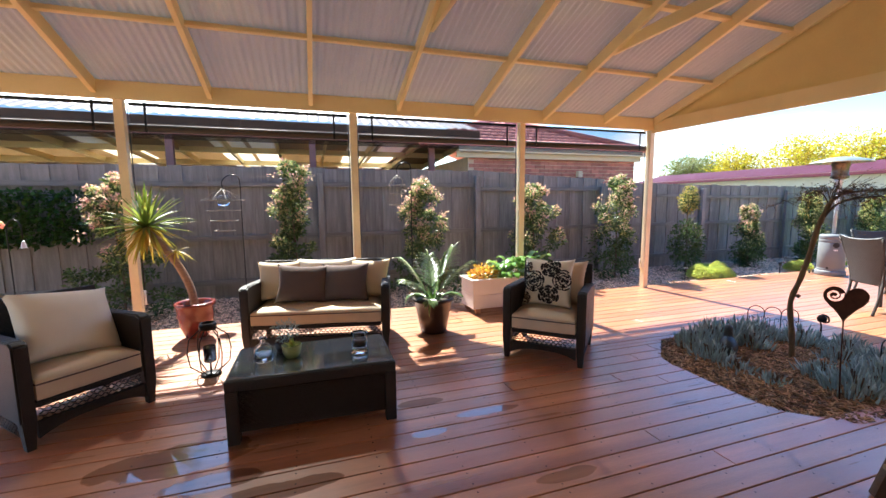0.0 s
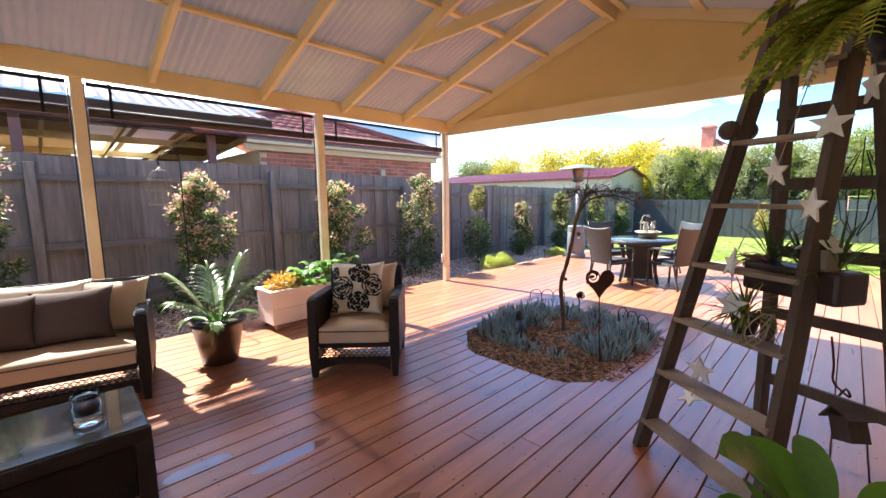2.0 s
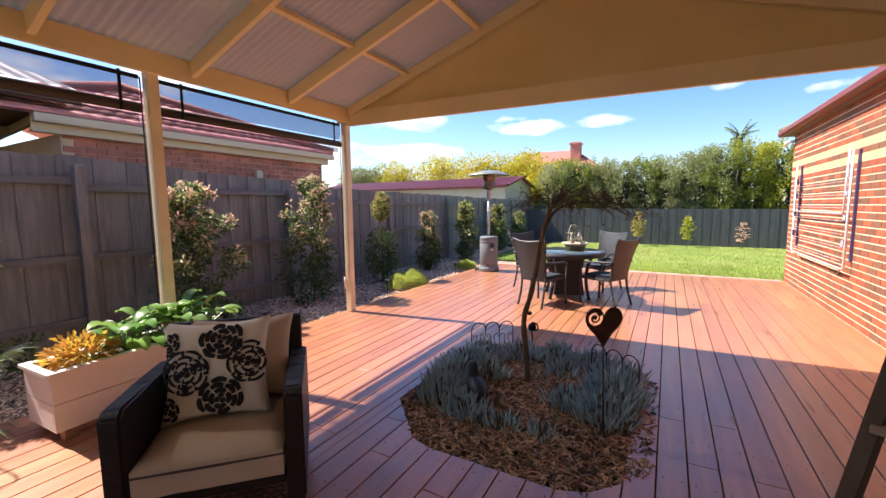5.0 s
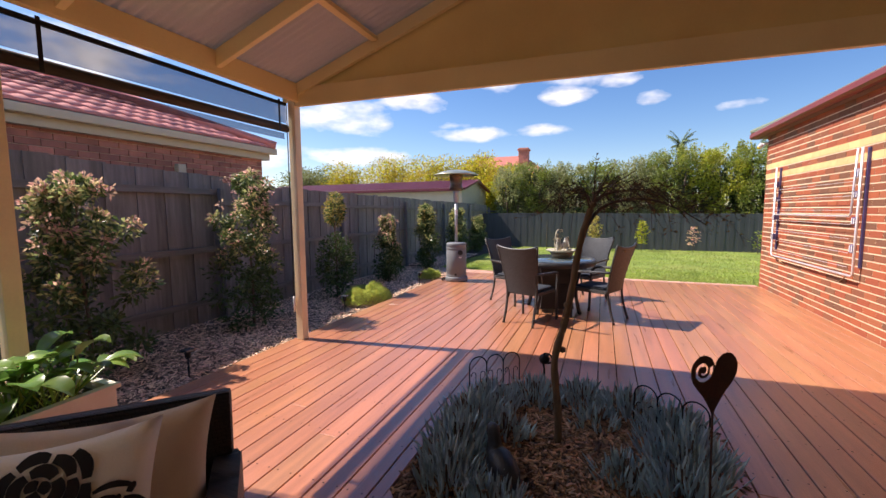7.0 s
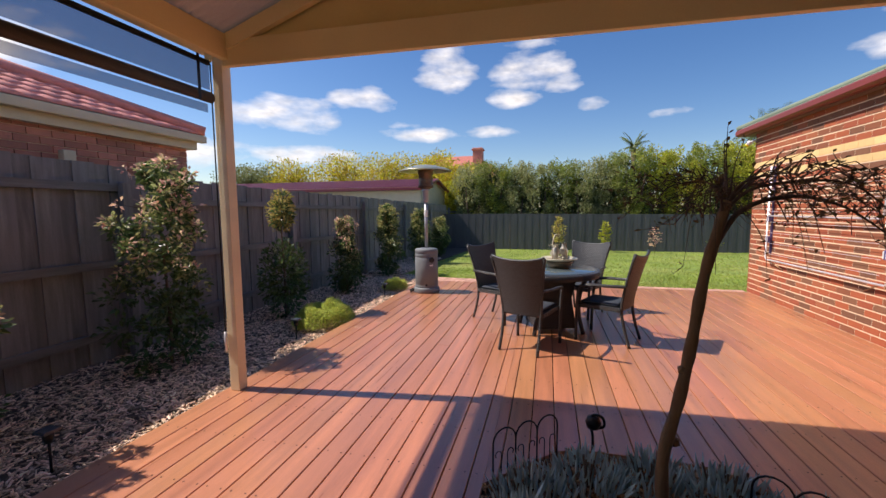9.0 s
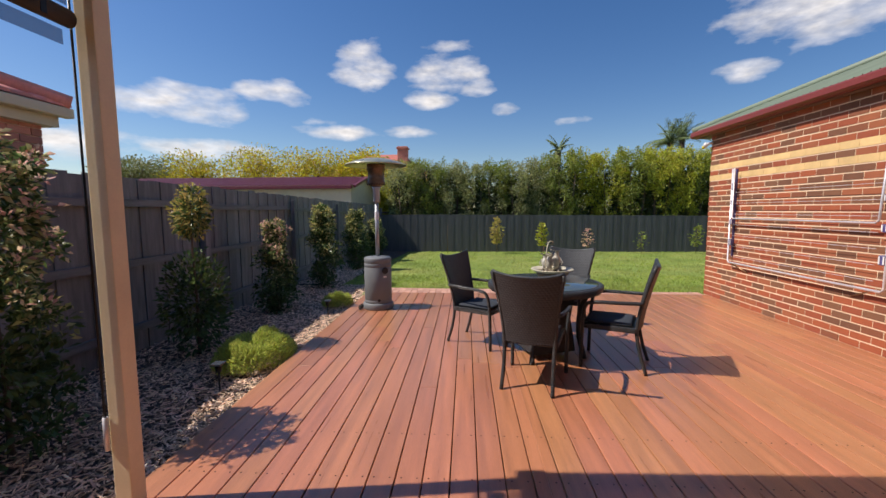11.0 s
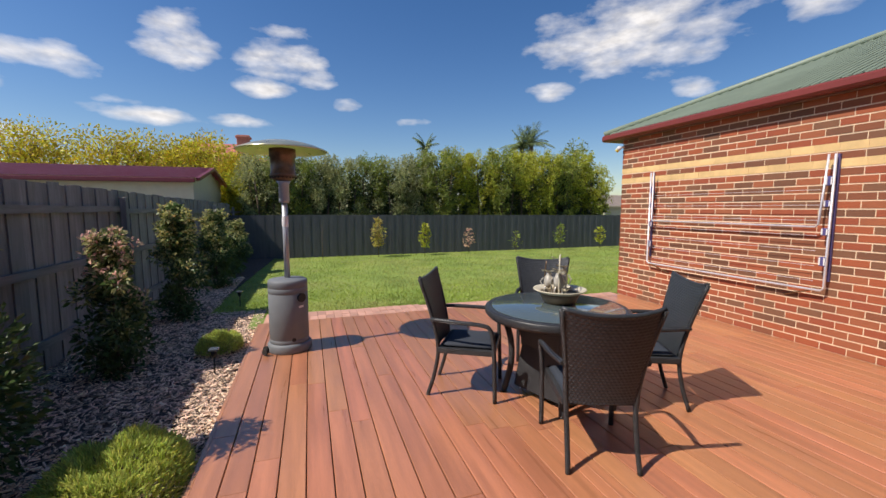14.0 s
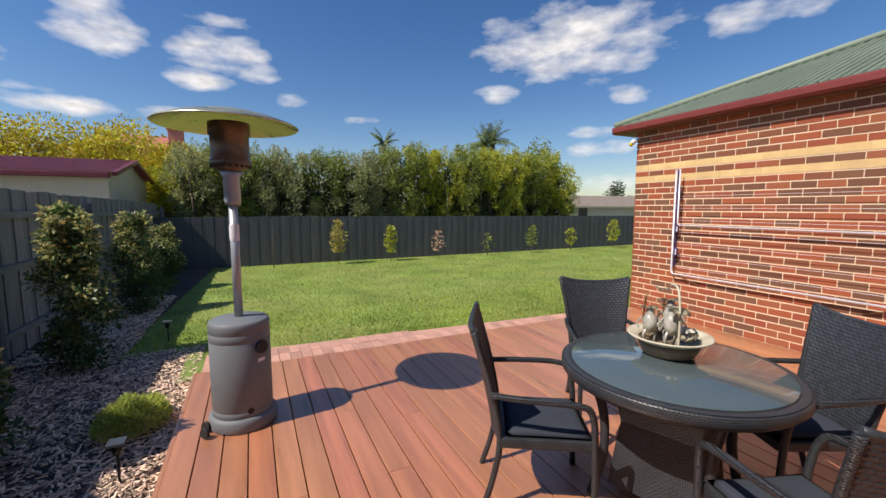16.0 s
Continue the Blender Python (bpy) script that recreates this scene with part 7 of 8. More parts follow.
def low_bush(x, y, rx, h, n, seed):
    rng = random.Random(seed)
    t = thing("low_bush", pose(x, y, -0.08), "low mounded bright green bush in bark mulch", "bush", "low bushes by the deck")
    bm = bmesh.new()
    for k in range(12):
        a = rng.uniform(0, 6.28)
        tube(bm, [(0, 0, 0), (0.4 * rx * math.cos(a), 0.4 * rx * math.sin(a), h * 0.6)], 0.005, 4)
    part("stem", bm, M["bark"], t)
    pts = []
    for _ in range(n):
        a, q = rng.uniform(0, 6.28), math.sqrt(rng.random())
        lump = 0.75 + 0.35 * noise.noise((2.2 * math.cos(a) * q + seed, 2.2 * math.sin(a) * q, 0))
        z = h * lump * (1 - q ** 4 * 0.8) * rng.uniform(0.35, 1.0) ** 0.6
        pts.append(((rx * q * math.cos(a), rx * 0.8 * q * math.sin(a), z), (math.cos(a) * q, math.sin(a) * q, 0.8)))
    leaves("foliage", pts, 0.055, M["bush_leaf"], rng, t, shape=0.13, up=0.45, droop=0.1)


low_bush(7.62, 5.95, 0.46, 0.34, 13000, 31)
low_bush(10.13, 5.88, 0.28, 0.24, 5600, 32)

M["strap_green"] = leaf_material("strap_leaves", (0.10, 0.17, 0.035), hue=0.02)
M["gold_strap"] = leaf_material("yellowing_strap_leaves", (0.42, 0.34, 0.05), hue=0.03)


def rosette(bm, c, n, length, width, droop, rng, lo=-0.3, hi=1.2):
    for k in range(n):
        a = k * 2.4 + rng.uniform(-0.2, 0.2)
        e = lo + (hi - lo) * rng.random()
        strap(bm, c, (math.cos(a) * math.cos(e), math.sin(a) * math.cos(e), math.sin(e)), length * rng.uniform(0.7, 1.1), width, droop * rng.uniform(0.5, 1.3))


M["red_glaze"] = material("red_glazed_pot", (0.20, 0.035, 0.025), 0.25, var=0.2, scale=5, bump=0.05, coat=0.4)
M["brown_pot"] = material("dark_brown_pot", (0.045, 0.026, 0.022), 0.35, var=0.15, scale=4, bump=0.05)
M["potting"] = material("potting_mix", (0.05, 0.035, 0.025), 0.95, var=0.4, scale=30, bump=0.8)
M["white_paint"] = material("white_painted_timber", (0.78, 0.74, 0.70), 0.55, var=0.06, scale=4, bump=0.12, second=(0.6, 0.52, 0.46), second_amount=0.3)
M["timber"] = material("bare_timber", (0.34, 0.19, 0.11), 0.7, var=0.2, stretch=(1, 6, 6))
M["yucca_bark"] = material("yucca_trunk", (0.34, 0.22, 0.15), 0.85, var=0.25, scale=10, stretch=(2, 2, 8), bump=0.8)
M["orange_leaf"] = leaf_material("orange_leaves", (0.64, 0.38, 0.07), hue=0.03)
M["broad_leaf"] = leaf_material("broad_green_leaves", (0.17, 0.32, 0.07), hue=0.02, rough=0.3)


def pot(name, m, profile, mat, label, soil):
    t = thing(name, m, label, "potted plant")
    bm = bmesh.new()
    lathe(bm, profile, 32)
    part("pot", bm, mat, t)
    bm = bmesh.new()
    lathe(bm, [(0, soil[1] - 0.02), (soil[0], soil[1] - 0.02), (soil[0], soil[1]), (0, soil[1] + 0.008)], 24)
    part("soil", bm, M["potting"], t)
    return t


def build_potted():
    rng = random.Random(61)
    t = pot("potted_yucca", pose(-1.25, 5.12, 0.001), [(0, 0), (0.10, 0), (0.12, 0.02), (0.165, 0.14), (0.19, 0.27), (0.185, 0.345), (0.205, 0.37), (0.205, 0.40), (0.18, 0.405), (0.165, 0.375), (0.165, 0.30), (0, 0.29)], M["red_glaze"], "yucca with a bent trunk in a red glazed pot", (0.165, 0.34))
    bm = bmesh.new()
    path = curve_pts([(0, 0, 0.3), (-0.03, 0, 0.55), (-0.12, 0, 0.80), (-0.24, -0.02, 1.02), (-0.34, -0.02, 1.17), (-0.39, -0.02, 1.26)], 4)
    tube(bm, path, [0.042 - 0.0004 * i for i in range(len(path))], 10)
    part("trunk", bm, M["yucca_bark"], t)
    for name, mat, n, lo, hi, dr, L in (("green_leaf_crown", "yucca_leaf", 84, -0.1, 1.5, 0.3, 0.48), ("yellow_leaf_skirt", "gold_strap", 64, -1.1, -0.1, 0.35, 0.44)):
        bm = bmesh.new()
        rosette(bm, (-0.39, -0.02, 1.25), n, L, 0.042, dr, rng, lo, hi)
        part(name, bm, M[mat], t)
    bm = bmesh.new()
    rosette(bm, (-0.15, 0.02, 0.98), 22, 0.24, 0.02, 0.5, rng, -0.9, 0.6)
    part("side_shoot", bm, M["gold_strap"], t)
    # palm
    t = pot("potted_palm", pose(1.33, 4.4, 0.001), [(0, 0), (0.135, 0), (0.15, 0.01), (0.185, 0.2), (0.215, 0.36), (0.24, 0.375), (0.24, 0.40), (0.215, 0.405), (0.19, 0.37), (0.185, 0.33), (0, 0.32)], M["brown_pot"], "small palm in a dark brown plastic pot", (0.19, 0.355))
    for k, (a, up, L) in enumerate(((0.3, 1.25, 0.66), (-0.45, 1.05, 0.62), (2.9, 1.15, 0.58), (3.5, 0.95, 0.46), (1.5, 1.25, 0.55), (5.0, 1.1, 0.5), (5.7, 1.4, 0.56), (0.0, 0.6, 0.32), (2.4, 0.55, 0.3), (4.3, 0.55, 0.3))):
        d = Vector((math.cos(a) * math.cos(up), math.sin(a) * math.cos(up), math.sin(up)))
        pts, p = [], Vector((0.03 * math.cos(a), 0.03 * math.sin(a), 0.35))
        for i in range(11):
            pts.append(p.copy())
            p = p + d * L / 10
            d = (d + Vector((0, 0, -0.02 - 0.022 * i * (1.75 - up)))).normalized()
        bm = bmesh.new()
        tube(bm, pts, [0.007 - 0.0005 * i for i in range(11)], 5)
        for i in range(4, 11):
            dd = (pts[min(i + 1, 10)] - pts[i - 1]).normalized()
            sd = dd.cross(Vector((0, 0, 1))).normalized()
            for q in (0.0, 0.33, 0.66):
                for sg in (-1, 1):
                    strap(bm, pts[i - 1].lerp(pts[i], q), sd * sg + dd * 1.2 + Vector((0, 0, 0.1)), (0.25 if L > 0.4 else 0.15) * (1 - abs(i - 6.5) / 9) * rng.uniform(0.85, 1.1), 0.027, 0.6, 4)
        strap(bm, pts[10], d, 0.15, 0.026, 0.5, 3)
        part("frond", bm, M["palm_leaf"], t)
    bm = bmesh.new()
    rosette(bm, (0.0, 0.0, 0.36), 22, 0.2, 0.03, 0.7, rng, 0.2, 1.2)
    part("young_leaves", bm, M["broad_leaf"], t)
    # planter box
    t = thing("planter_box", pose(2.61, 5.06, 0.001, 0, 0, 2), "white painted timber planter box with mixed plants", "planter")
    for z0, z1 in ((0.075, 0.255), (0.26, 0.44)):
        for args in ((-0.60, 0.60, -0.2, -0.178), (-0.60, 0.60, 0.178, 0.2), (-0.60, -0.578, -0.176, 0.176), (0.578, 0.60, -0.176, 0.176)):
            bm = bmesh.new()
            box(bm, *args, z0, z1, 0.003)
            part("side_board", bm, M["white_paint"], t)
    for args in ((-0.62, 0.62, -0.215, -0.165), (-0.62, 0.62, 0.165, 0.215), (-0.62, -0.57, -0.163, 0.163), (0.57, 0.62, -0.163, 0.163)):
        bm = bmesh.new()
        box(bm, *args, 0.442, 0.468, 0.003)
        part("cap_board", bm, M["white_paint"], t)
    bm = bmesh.new()
    box(bm, -0.575, 0.575, -0.175, 0.175, 0.36, 0.42)
    part("soil", bm, M["potting"], t)
    for x in (-0.52, 0.52):
        for y in (-0.15, 0.15):
            bm = bmesh.new()
            box(bm, x - 0.035, x + 0.035, y - 0.035, y + 0.035, 0, 0.074)
            part("foot", bm, M["timber"], t)
    pts = clump_points(rng, (-0.37, -0.02, 0.5), (0.19, 0.16, 0.13), 420, 0.2)
    leaves("orange_coleus", pts, 0.075, M["orange_leaf"], rng, t, "orange-yellow leafy plant", shape=0.3)
    bm = bmesh.new()
    for c, cnt in (((-0.1, -0.02, 0.42), 14), ((0.06, 0.05, 0.42), 14), ((0.2, -0.05, 0.42), 14), ((0.34, 0.05, 0.42), 15), ((0.48, -0.03, 0.42), 15)):
        for k in range(cnt):
            a, e = k * 2.4 + rng.uniform(-0.3, 0.3), rng.uniform(0.5, 1.4)
            d = Vector((math.cos(a) * math.cos(e), math.sin(a) * math.cos(e), math.sin(e)))
            q = Vector(c) + d * rng.uniform(0.12, 0.26)
            tube(bm, [c, q], 0.004, 4)
            strap(bm, q, d * 0.8 + Vector((math.cos(a), math.sin(a), 0)) * 0.4, rng.uniform(0.16, 0.24), rng.uniform(0.09, 0.13), 0.9, 6, 0.4, oval=True)
    part("broad_leaf_plant", bm, M["broad_leaf"], t, "broad green leaves")
    bm = bmesh.new()
    for k in range(46):
        a, e = rng.uniform(0, 6.28), rng.uniform(0.6, 1.4)
        strap(bm, (rng.uniform(0.2, 0.5), rng.uniform(-0.12, 0.02), 0.42), (math.cos(a) * math.cos(e), math.sin(a) * math.cos(e), math.sin(e)), rng.uniform(0.16, 0.30), 0.012, 0.5)
    part("grassy_plant", bm, M["bush_leaf"], t, "thin yellow-green blades")
    # succulent pots on the coffee table
    t = thing("succulent_pot", pose(-0.15, 2.96, TABLE_TOP), "small succulent in a pale green glass pot", "potted plant")
    bm = bmesh.new()
    lathe(bm, [(0, 0), (0.05, 0), (0.062, 0.03), (0.068, 0.085), (0.062, 0.085), (0.055, 0.06), (0, 0.055)], 20)
    part("pot", bm, material("pale_green_glass", (0.30, 0.38, 0.16), 0.15, var=0.15, coat=0.3), t)
    bm = bmesh.new()
    rosette(bm, (0, 0, 0.06), 30, 0.07, 0.022, 0.2, rng, 0.1, 1.3)
    part("leaves", bm, M["bush_leaf"], t)
    t = thing("succulent_pot", pose(-0.21, 3.08, TABLE_TOP), "grey feathery succulent in a dark pot", "potted plant")
    bm = bmesh.new()
    lathe(bm, [(0, 0), (0.05, 0), (0.06, 0.08), (0.054, 0.08), (0.05, 0.06), (0, 0.055)], 20)
    part("pot", bm, M["brown_pot"], t)
    pts = clump_points(rng, (0.02, 0, 0.15), (0.09, 0.07, 0.08), 240, 0.1)
    leaves("foliage", pts, 0.035, M["chalk"], rng, t, shape=0.25)


M["yucca_leaf"] = leaf_material("yucca_leaves", (0.20, 0.26, 0.045), hue=0.02)
M["palm_leaf"] = leaf_material("palm_leaves", (0.19, 0.28, 0.12), hue=0.015, rough=0.3)
build_potted()


def build_lantern():
    t = thing("candle_lantern", pose(-0.87, 3.9, 0.001, 0, 0, 15), "black wire lantern holding a glass candle cup", "lantern")
    for k in range(6):
        a = math.pi * k / 3
        bm = bmesh.new()
        tube(bm, [(r * math.cos(a), r * math.sin(a), z) for r, z in ((0.06, 0.02), (0.15, 0.10), (0.168, 0.22), (0.15, 0.34), (0.06, 0.42))], 0.0054, 6)
        part("rib", bm, M["black_metal"], t)
    bm = bmesh.new()
    lathe(bm, [(0, 0), (0.08, 0), (0.085, 0.01), (0.07, 0.022), (0, 0.024)], 20)
    part("base", bm, M["black_metal"], t)
    bm = bmesh.new()
    lathe(bm, [(0.055, 0.41), (0.07, 0.415), (0.07, 0.455), (0.06, 0.47), (0.052, 0.47), (0.055, 0.41)], 20)
    part("collar", bm, M["black_metal"], t)
    bm = bmesh.new()
    tube(bm, [(0, 0, 0.024), (0, 0, 0.12)], 0.008, 8)
    part("stem", bm, M["black_metal"], t)
    bm = bmesh.new()
    lathe(bm, [(0, 0.12), (0.045, 0.12), (0.05, 0.13), (0.05, 0.26), (0.047, 0.26), (0.046, 0.132), (0, 0.128)], 20)
    part("cup", bm, M["clear_glass"], t)
    bm = bmesh.new()
    lathe(bm, [(0, 0.13), (0.044, 0.13), (0.044, 0.19), (0, 0.188)], 16)
    part("candle", bm, M["wax"], t)


build_lantern()


M["aged_wire"] = material("aged_grey_wire", (0.30, 0.275, 0.24), 0.6, metal=0.3, var=0.3, scale=20)


def birdcage(m, h, r, tiers, label):
    t = thing("hanging_birdcage", m, label, "birdcage", "birdcages on garden hooks")
    bm = bmesh.new()
    tube(bm, curve_pts([(0.22, 0, -1.75 + 0.0), (0.22, 0, -0.4), (0.22, 0, 0.12), (0.17, 0, 0.22), (0.08, 0, 0.22), (0.0, 0, 0.14), (0, 0, 0.05)], 5), 0.007, 6)
    part("shepherd_hook", bm, M["black_metal"], t)
    if tiers:
        for k in range(4):
            bm = bmesh.new()
            rr, z = r * (1 - 0.17 * k), -0.12 - 0.14 * k
            tube(bm, [(rr * math.cos(a), rr * math.sin(a), z) for a in [math.pi * i / 9 for i in range(19)]], 0.006, 5)
            part("wire_ring", bm, M["aged_wire"], t)
        for k in range(10):
            a = 2 * math.pi * k / 10
            bm = bmesh.new()
            tube(bm, [(0, 0, 0.04), (r * 0.5 * math.cos(a), r * 0.5 * math.sin(a), -0.02), (r * math.cos(a), r * math.sin(a), -0.12)], 0.003, 4)
            part("wire", bm, M["aged_wire"], t)
        bm = bmesh.new()
        lathe(bm, [(0.02, -0.04), (0.08, -0.07), (0.09, -0.13), (0.06, -0.19), (0.0, -0.2)], 16)
        part("glass_ball", bm, M["clear_glass"], t)
    else:
        for k in range(14):
            a = 2 * math.pi * k / 14
            bm = bmesh.new()
            tube(bm, [(0, 0, 0.03), (r * 0.6 * math.cos(a), r * 0.6 * math.sin(a), -0.02), (r * math.cos(a), r * math.sin(a), -0.12), (r * math.cos(a), r * math.sin(a), -h)], 0.0028, 4)
            part("wire", bm, M["aged_wire"], t)
        for z in (-0.12, -h * 0.6, -h):
            bm = bmesh.new()
            tube(bm, [(r * math.cos(a), r * math.sin(a), z) for a in [math.pi * i / 9 for i in range(19)]], 0.004, 5)
            part("wire_ring", bm, M["aged_wire"], t)
        bm = bmesh.new()
        lathe(bm, [(0, -h - 0.012), (r, -h - 0.012), (r, -h), (0, -h)], 18)
        part("tray", bm, M["aged_wire"], t)


birdcage(pose(-1.1, 6.3, 1.66), 0.5, 0.26, True, "tiered grey wire hanging birdcage on a garden hook")
birdcage(pose(1.34, 6.3, 1.88), 0.42, 0.13, False, "domed wire birdcage hanging from a garden hook")


def build_ivy():
    rng = random.Random(71)
    t = thing("ivy_screen", pose(-4.15, FENCE_Y - 0.13, 1.31), "artificial green ivy screen fixed to the fence", "screen")
    bm = bmesh.new()
    for k in range(12):
        tube(bm, [(-1.1 + k * 0.2, 0, -0.4), (-1.1 + k * 0.2, 0, 0.4)], 0.004, 4)
    part("mesh_backing", bm, M["black_metal"], t)
    pts = [((rng.uniform(-1.1, 1.1), rng.uniform(-0.07, 0.02), rng.uniform(-0.4, 0.4)), (0, -1, 0)) for _ in range(3800)]
    leaves("ivy_leaves", pts, 0.075, M["ivy"], rng, t, shape=0.7, up=0.0)


M["ivy"] = leaf_material("ivy_leaves", (0.05, 0.115, 0.02), hue=0.02)
build_ivy()


def build_garden_hook():
    t = thing("garden_hook", pose(-3.35, 6.1, -0.09), "thin iron garden hook with a pink flower ornament", "ornament")
    bm = bmesh.new()
    tube(bm, curve_pts([(0, 0, 0), (0, 0, 0.9), (0.0, 0, 1.3), (0.06, 0, 1.42), (0.13, 0, 1.36), (0.14, 0, 1.2)], 5), 0.007, 6)
    part("hook", bm, M["black_metal"], t)
    bm = bmesh.new()
    for k in range(6):
        a = k * 1.047
        bmesh.ops.create_icosphere(bm, subdivisions=1, radius=0.022, matrix=Matrix.Translation((-0.05 + 0.03 * math.cos(a), -0.01, 1.36 + 0.03 * math.sin(a))))
    part("flower", bm, M["pink_leaf"], t)
    bm = bmesh.new()
    lathe(bm, [(0.03, 1.08), (0.025, 1.12), (0.012, 1.16), (0.0, 1.17)], 12, (0.14, 0, 0))
    part("bell", bm, M["galv"], t)


build_garden_hook()


M["panel_grey"] = material("solar_cell_cap", (0.06, 0.07, 0.085), 0.25, var=0.2)


def stake_light(x, y):
    t = thing("solar_light", pose(x, y, -0.09), "small black stake light in the bark mulch", "garden light", "solar lights")
    bm = bmesh.new()
    tube(bm, [(0, 0, 0), (0, 0, 0.2)], 0.008, 8)
    part("stake", bm, M["black_metal"], t)
    bm = bmesh.new()
    lathe(bm, [(0, 0.19), (0.022, 0.19), (0.027, 0.215), (0.03, 0.255), (0.0, 0.255)], 14)
    lamp = part("lamp_head", bm, M["black_metal"], t)
    bm = bmesh.new()
    box(bm, -0.046, 0.046, -0.046, 0.046, 0.255, 0.275, 0.004)
    part("solar_panel", bm, M["panel_grey"], lamp, "small square solar panel")


for x, y in ((9.39, 5.79), (4.35, 5.85), (12.4, 6.0), (6.9, 5.9)):
    stake_light(x, y)


# saplings tied to stakes at the back fence
def sapling(y, h, n, seed, mat):
    rng = random.Random(seed)
    t = thing("sapling", pose(19.3, y, -0.17), "slim young sapling at the edge of the lawn", "sapling", "saplings at the back fence")
    bm = bmesh.new()
    tube(bm, [(0, 0, 0), (0.01, 0.01, h * 0.5), (0, 0, h)], [0.014, 0.01, 0.004], 6)
    part("trunk", bm, M["bark"], t)
    pts = []
    for i in range(n):
        v = rng.random()
        a = rng.uniform(0, 6.28)
        r = 0.24 * math.sin(math.pi * min(1, v * 0.85 + 0.12)) * rng.random()
        pts.append(((r * math.cos(a), r * math.sin(a), h * (0.25 + 0.75 * v)), (math.cos(a), math.sin(a), 0.3)))
    leaves("foliage", pts + [(tuple(c + rng.gauss(0, 0.03) for c in p), d) for p, d in pts], 0.11, M[mat], rng, t)


for i, (y, h, n, mat) in enumerate([(2.55, 1.35, 260, "gold_leaf"), (0.85, 1.15, 200, "hedge_lime"), (-0.9, 0.95, 60, "pink_leaf"), (-2.9, 0.8, 40, "hedge_green"), (-4.9, 1.05, 110, "hedge_green"), (-6.9, 0.9, 100, "hedge_lime"), (-9.3, 1.2, 160, "hedge_lime"), (4.45, 1.2, 0, "hedge_green")]):
    sapling(y, h, n, 80 + i, mat)


# ---- ladder stand ----
M["ladder"] = material("dark_old_timber", (0.10, 0.066, 0.048), 0.7, var=0.3, scale=5, stretch=(6, 6, 0.7), bump=0.4)
M["tread"] = material("worn_ladder_tread", (0.36, 0.27, 0.19), 0.75, var=0.25, scale=5, bump=0.3, second=(0.2, 0.14, 0.1), second_amount=0.5)
M["star"] = material("whitewashed_timber", (0.85, 0.82, 0.76), 0.7, var=0.15, scale=12, bump=0.2)
M["string"] = material("jute_string", (0.42, 0.34, 0.24), 0.9)
M["fern"] = leaf_material("fern_leaflets", (0.42, 0.48, 0.07), hue=0.03, translucent=0.55)
M["pink"] = leaf_material("pink_petals", (0.62, 0.06, 0.22), hue=0.01)
M["lime_big"] = leaf_material("large_lime_leaves", (0.16, 0.32, 0.04), hue=0.01, island=0.1, rough=0.3)
FL, FR, LEAN_V = Vector((2.68, 1.10, 0)), Vector((2.25, 0.49, 0)), Vector((0.08, -0.2, 1.0))
LEAN_R = Vector((0.235, -0.064, 1.0))
BL, BR = Vector((3.2, 0.6, 0)), Vector((2.96, 0.03, 0))
TOP = 2.42


def bar(bm, a, b, w, d, up):
    """A squared timber from a to b; up gives its depth direction."""
    a, b = Vector(a), Vector(b)
    ax = (b - a).normalized()
    u = (Vector(up) - ax * ax.dot(Vector(up))).normalized()
    v = ax.cross(u)
    q = [bm.verts.new(p + u * i * d / 2 + v * j * w / 2) for p in (a, b) for i, j in ((-1, -1), (1, -1), (1, 1), (-1, 1))]
    for f in ((3, 2, 1, 0), (4, 5, 6, 7), (0, 1, 5, 4), (1, 2, 6, 5), (2, 3, 7, 6), (3, 0, 4, 7)):
        bm.faces.new([q[i] for i in f])


def star(bm, c, r, yaw, tilt):
    m = pose(*c, tilt, 0, yaw)
    pts = [(r * (1 if i % 2 == 0 else 0.42) * math.sin(math.pi * i / 5), r * (1 if i % 2 == 0 else 0.42) * math.cos(math.pi * i / 5)) for i in range(10)]
    f = [bm.verts.new(m @ Vector((x, -0.005, z))) for x, z in pts]
    b = [bm.verts.new(m @ Vector((x, 0.005, z))) for x, z in pts]
    bm.faces.new(f), bm.faces.new(b[::-1])
    for i in range(10):
        bm.faces.new((f[i], b[i], b[(i + 1) % 10], f[(i + 1) % 10]))


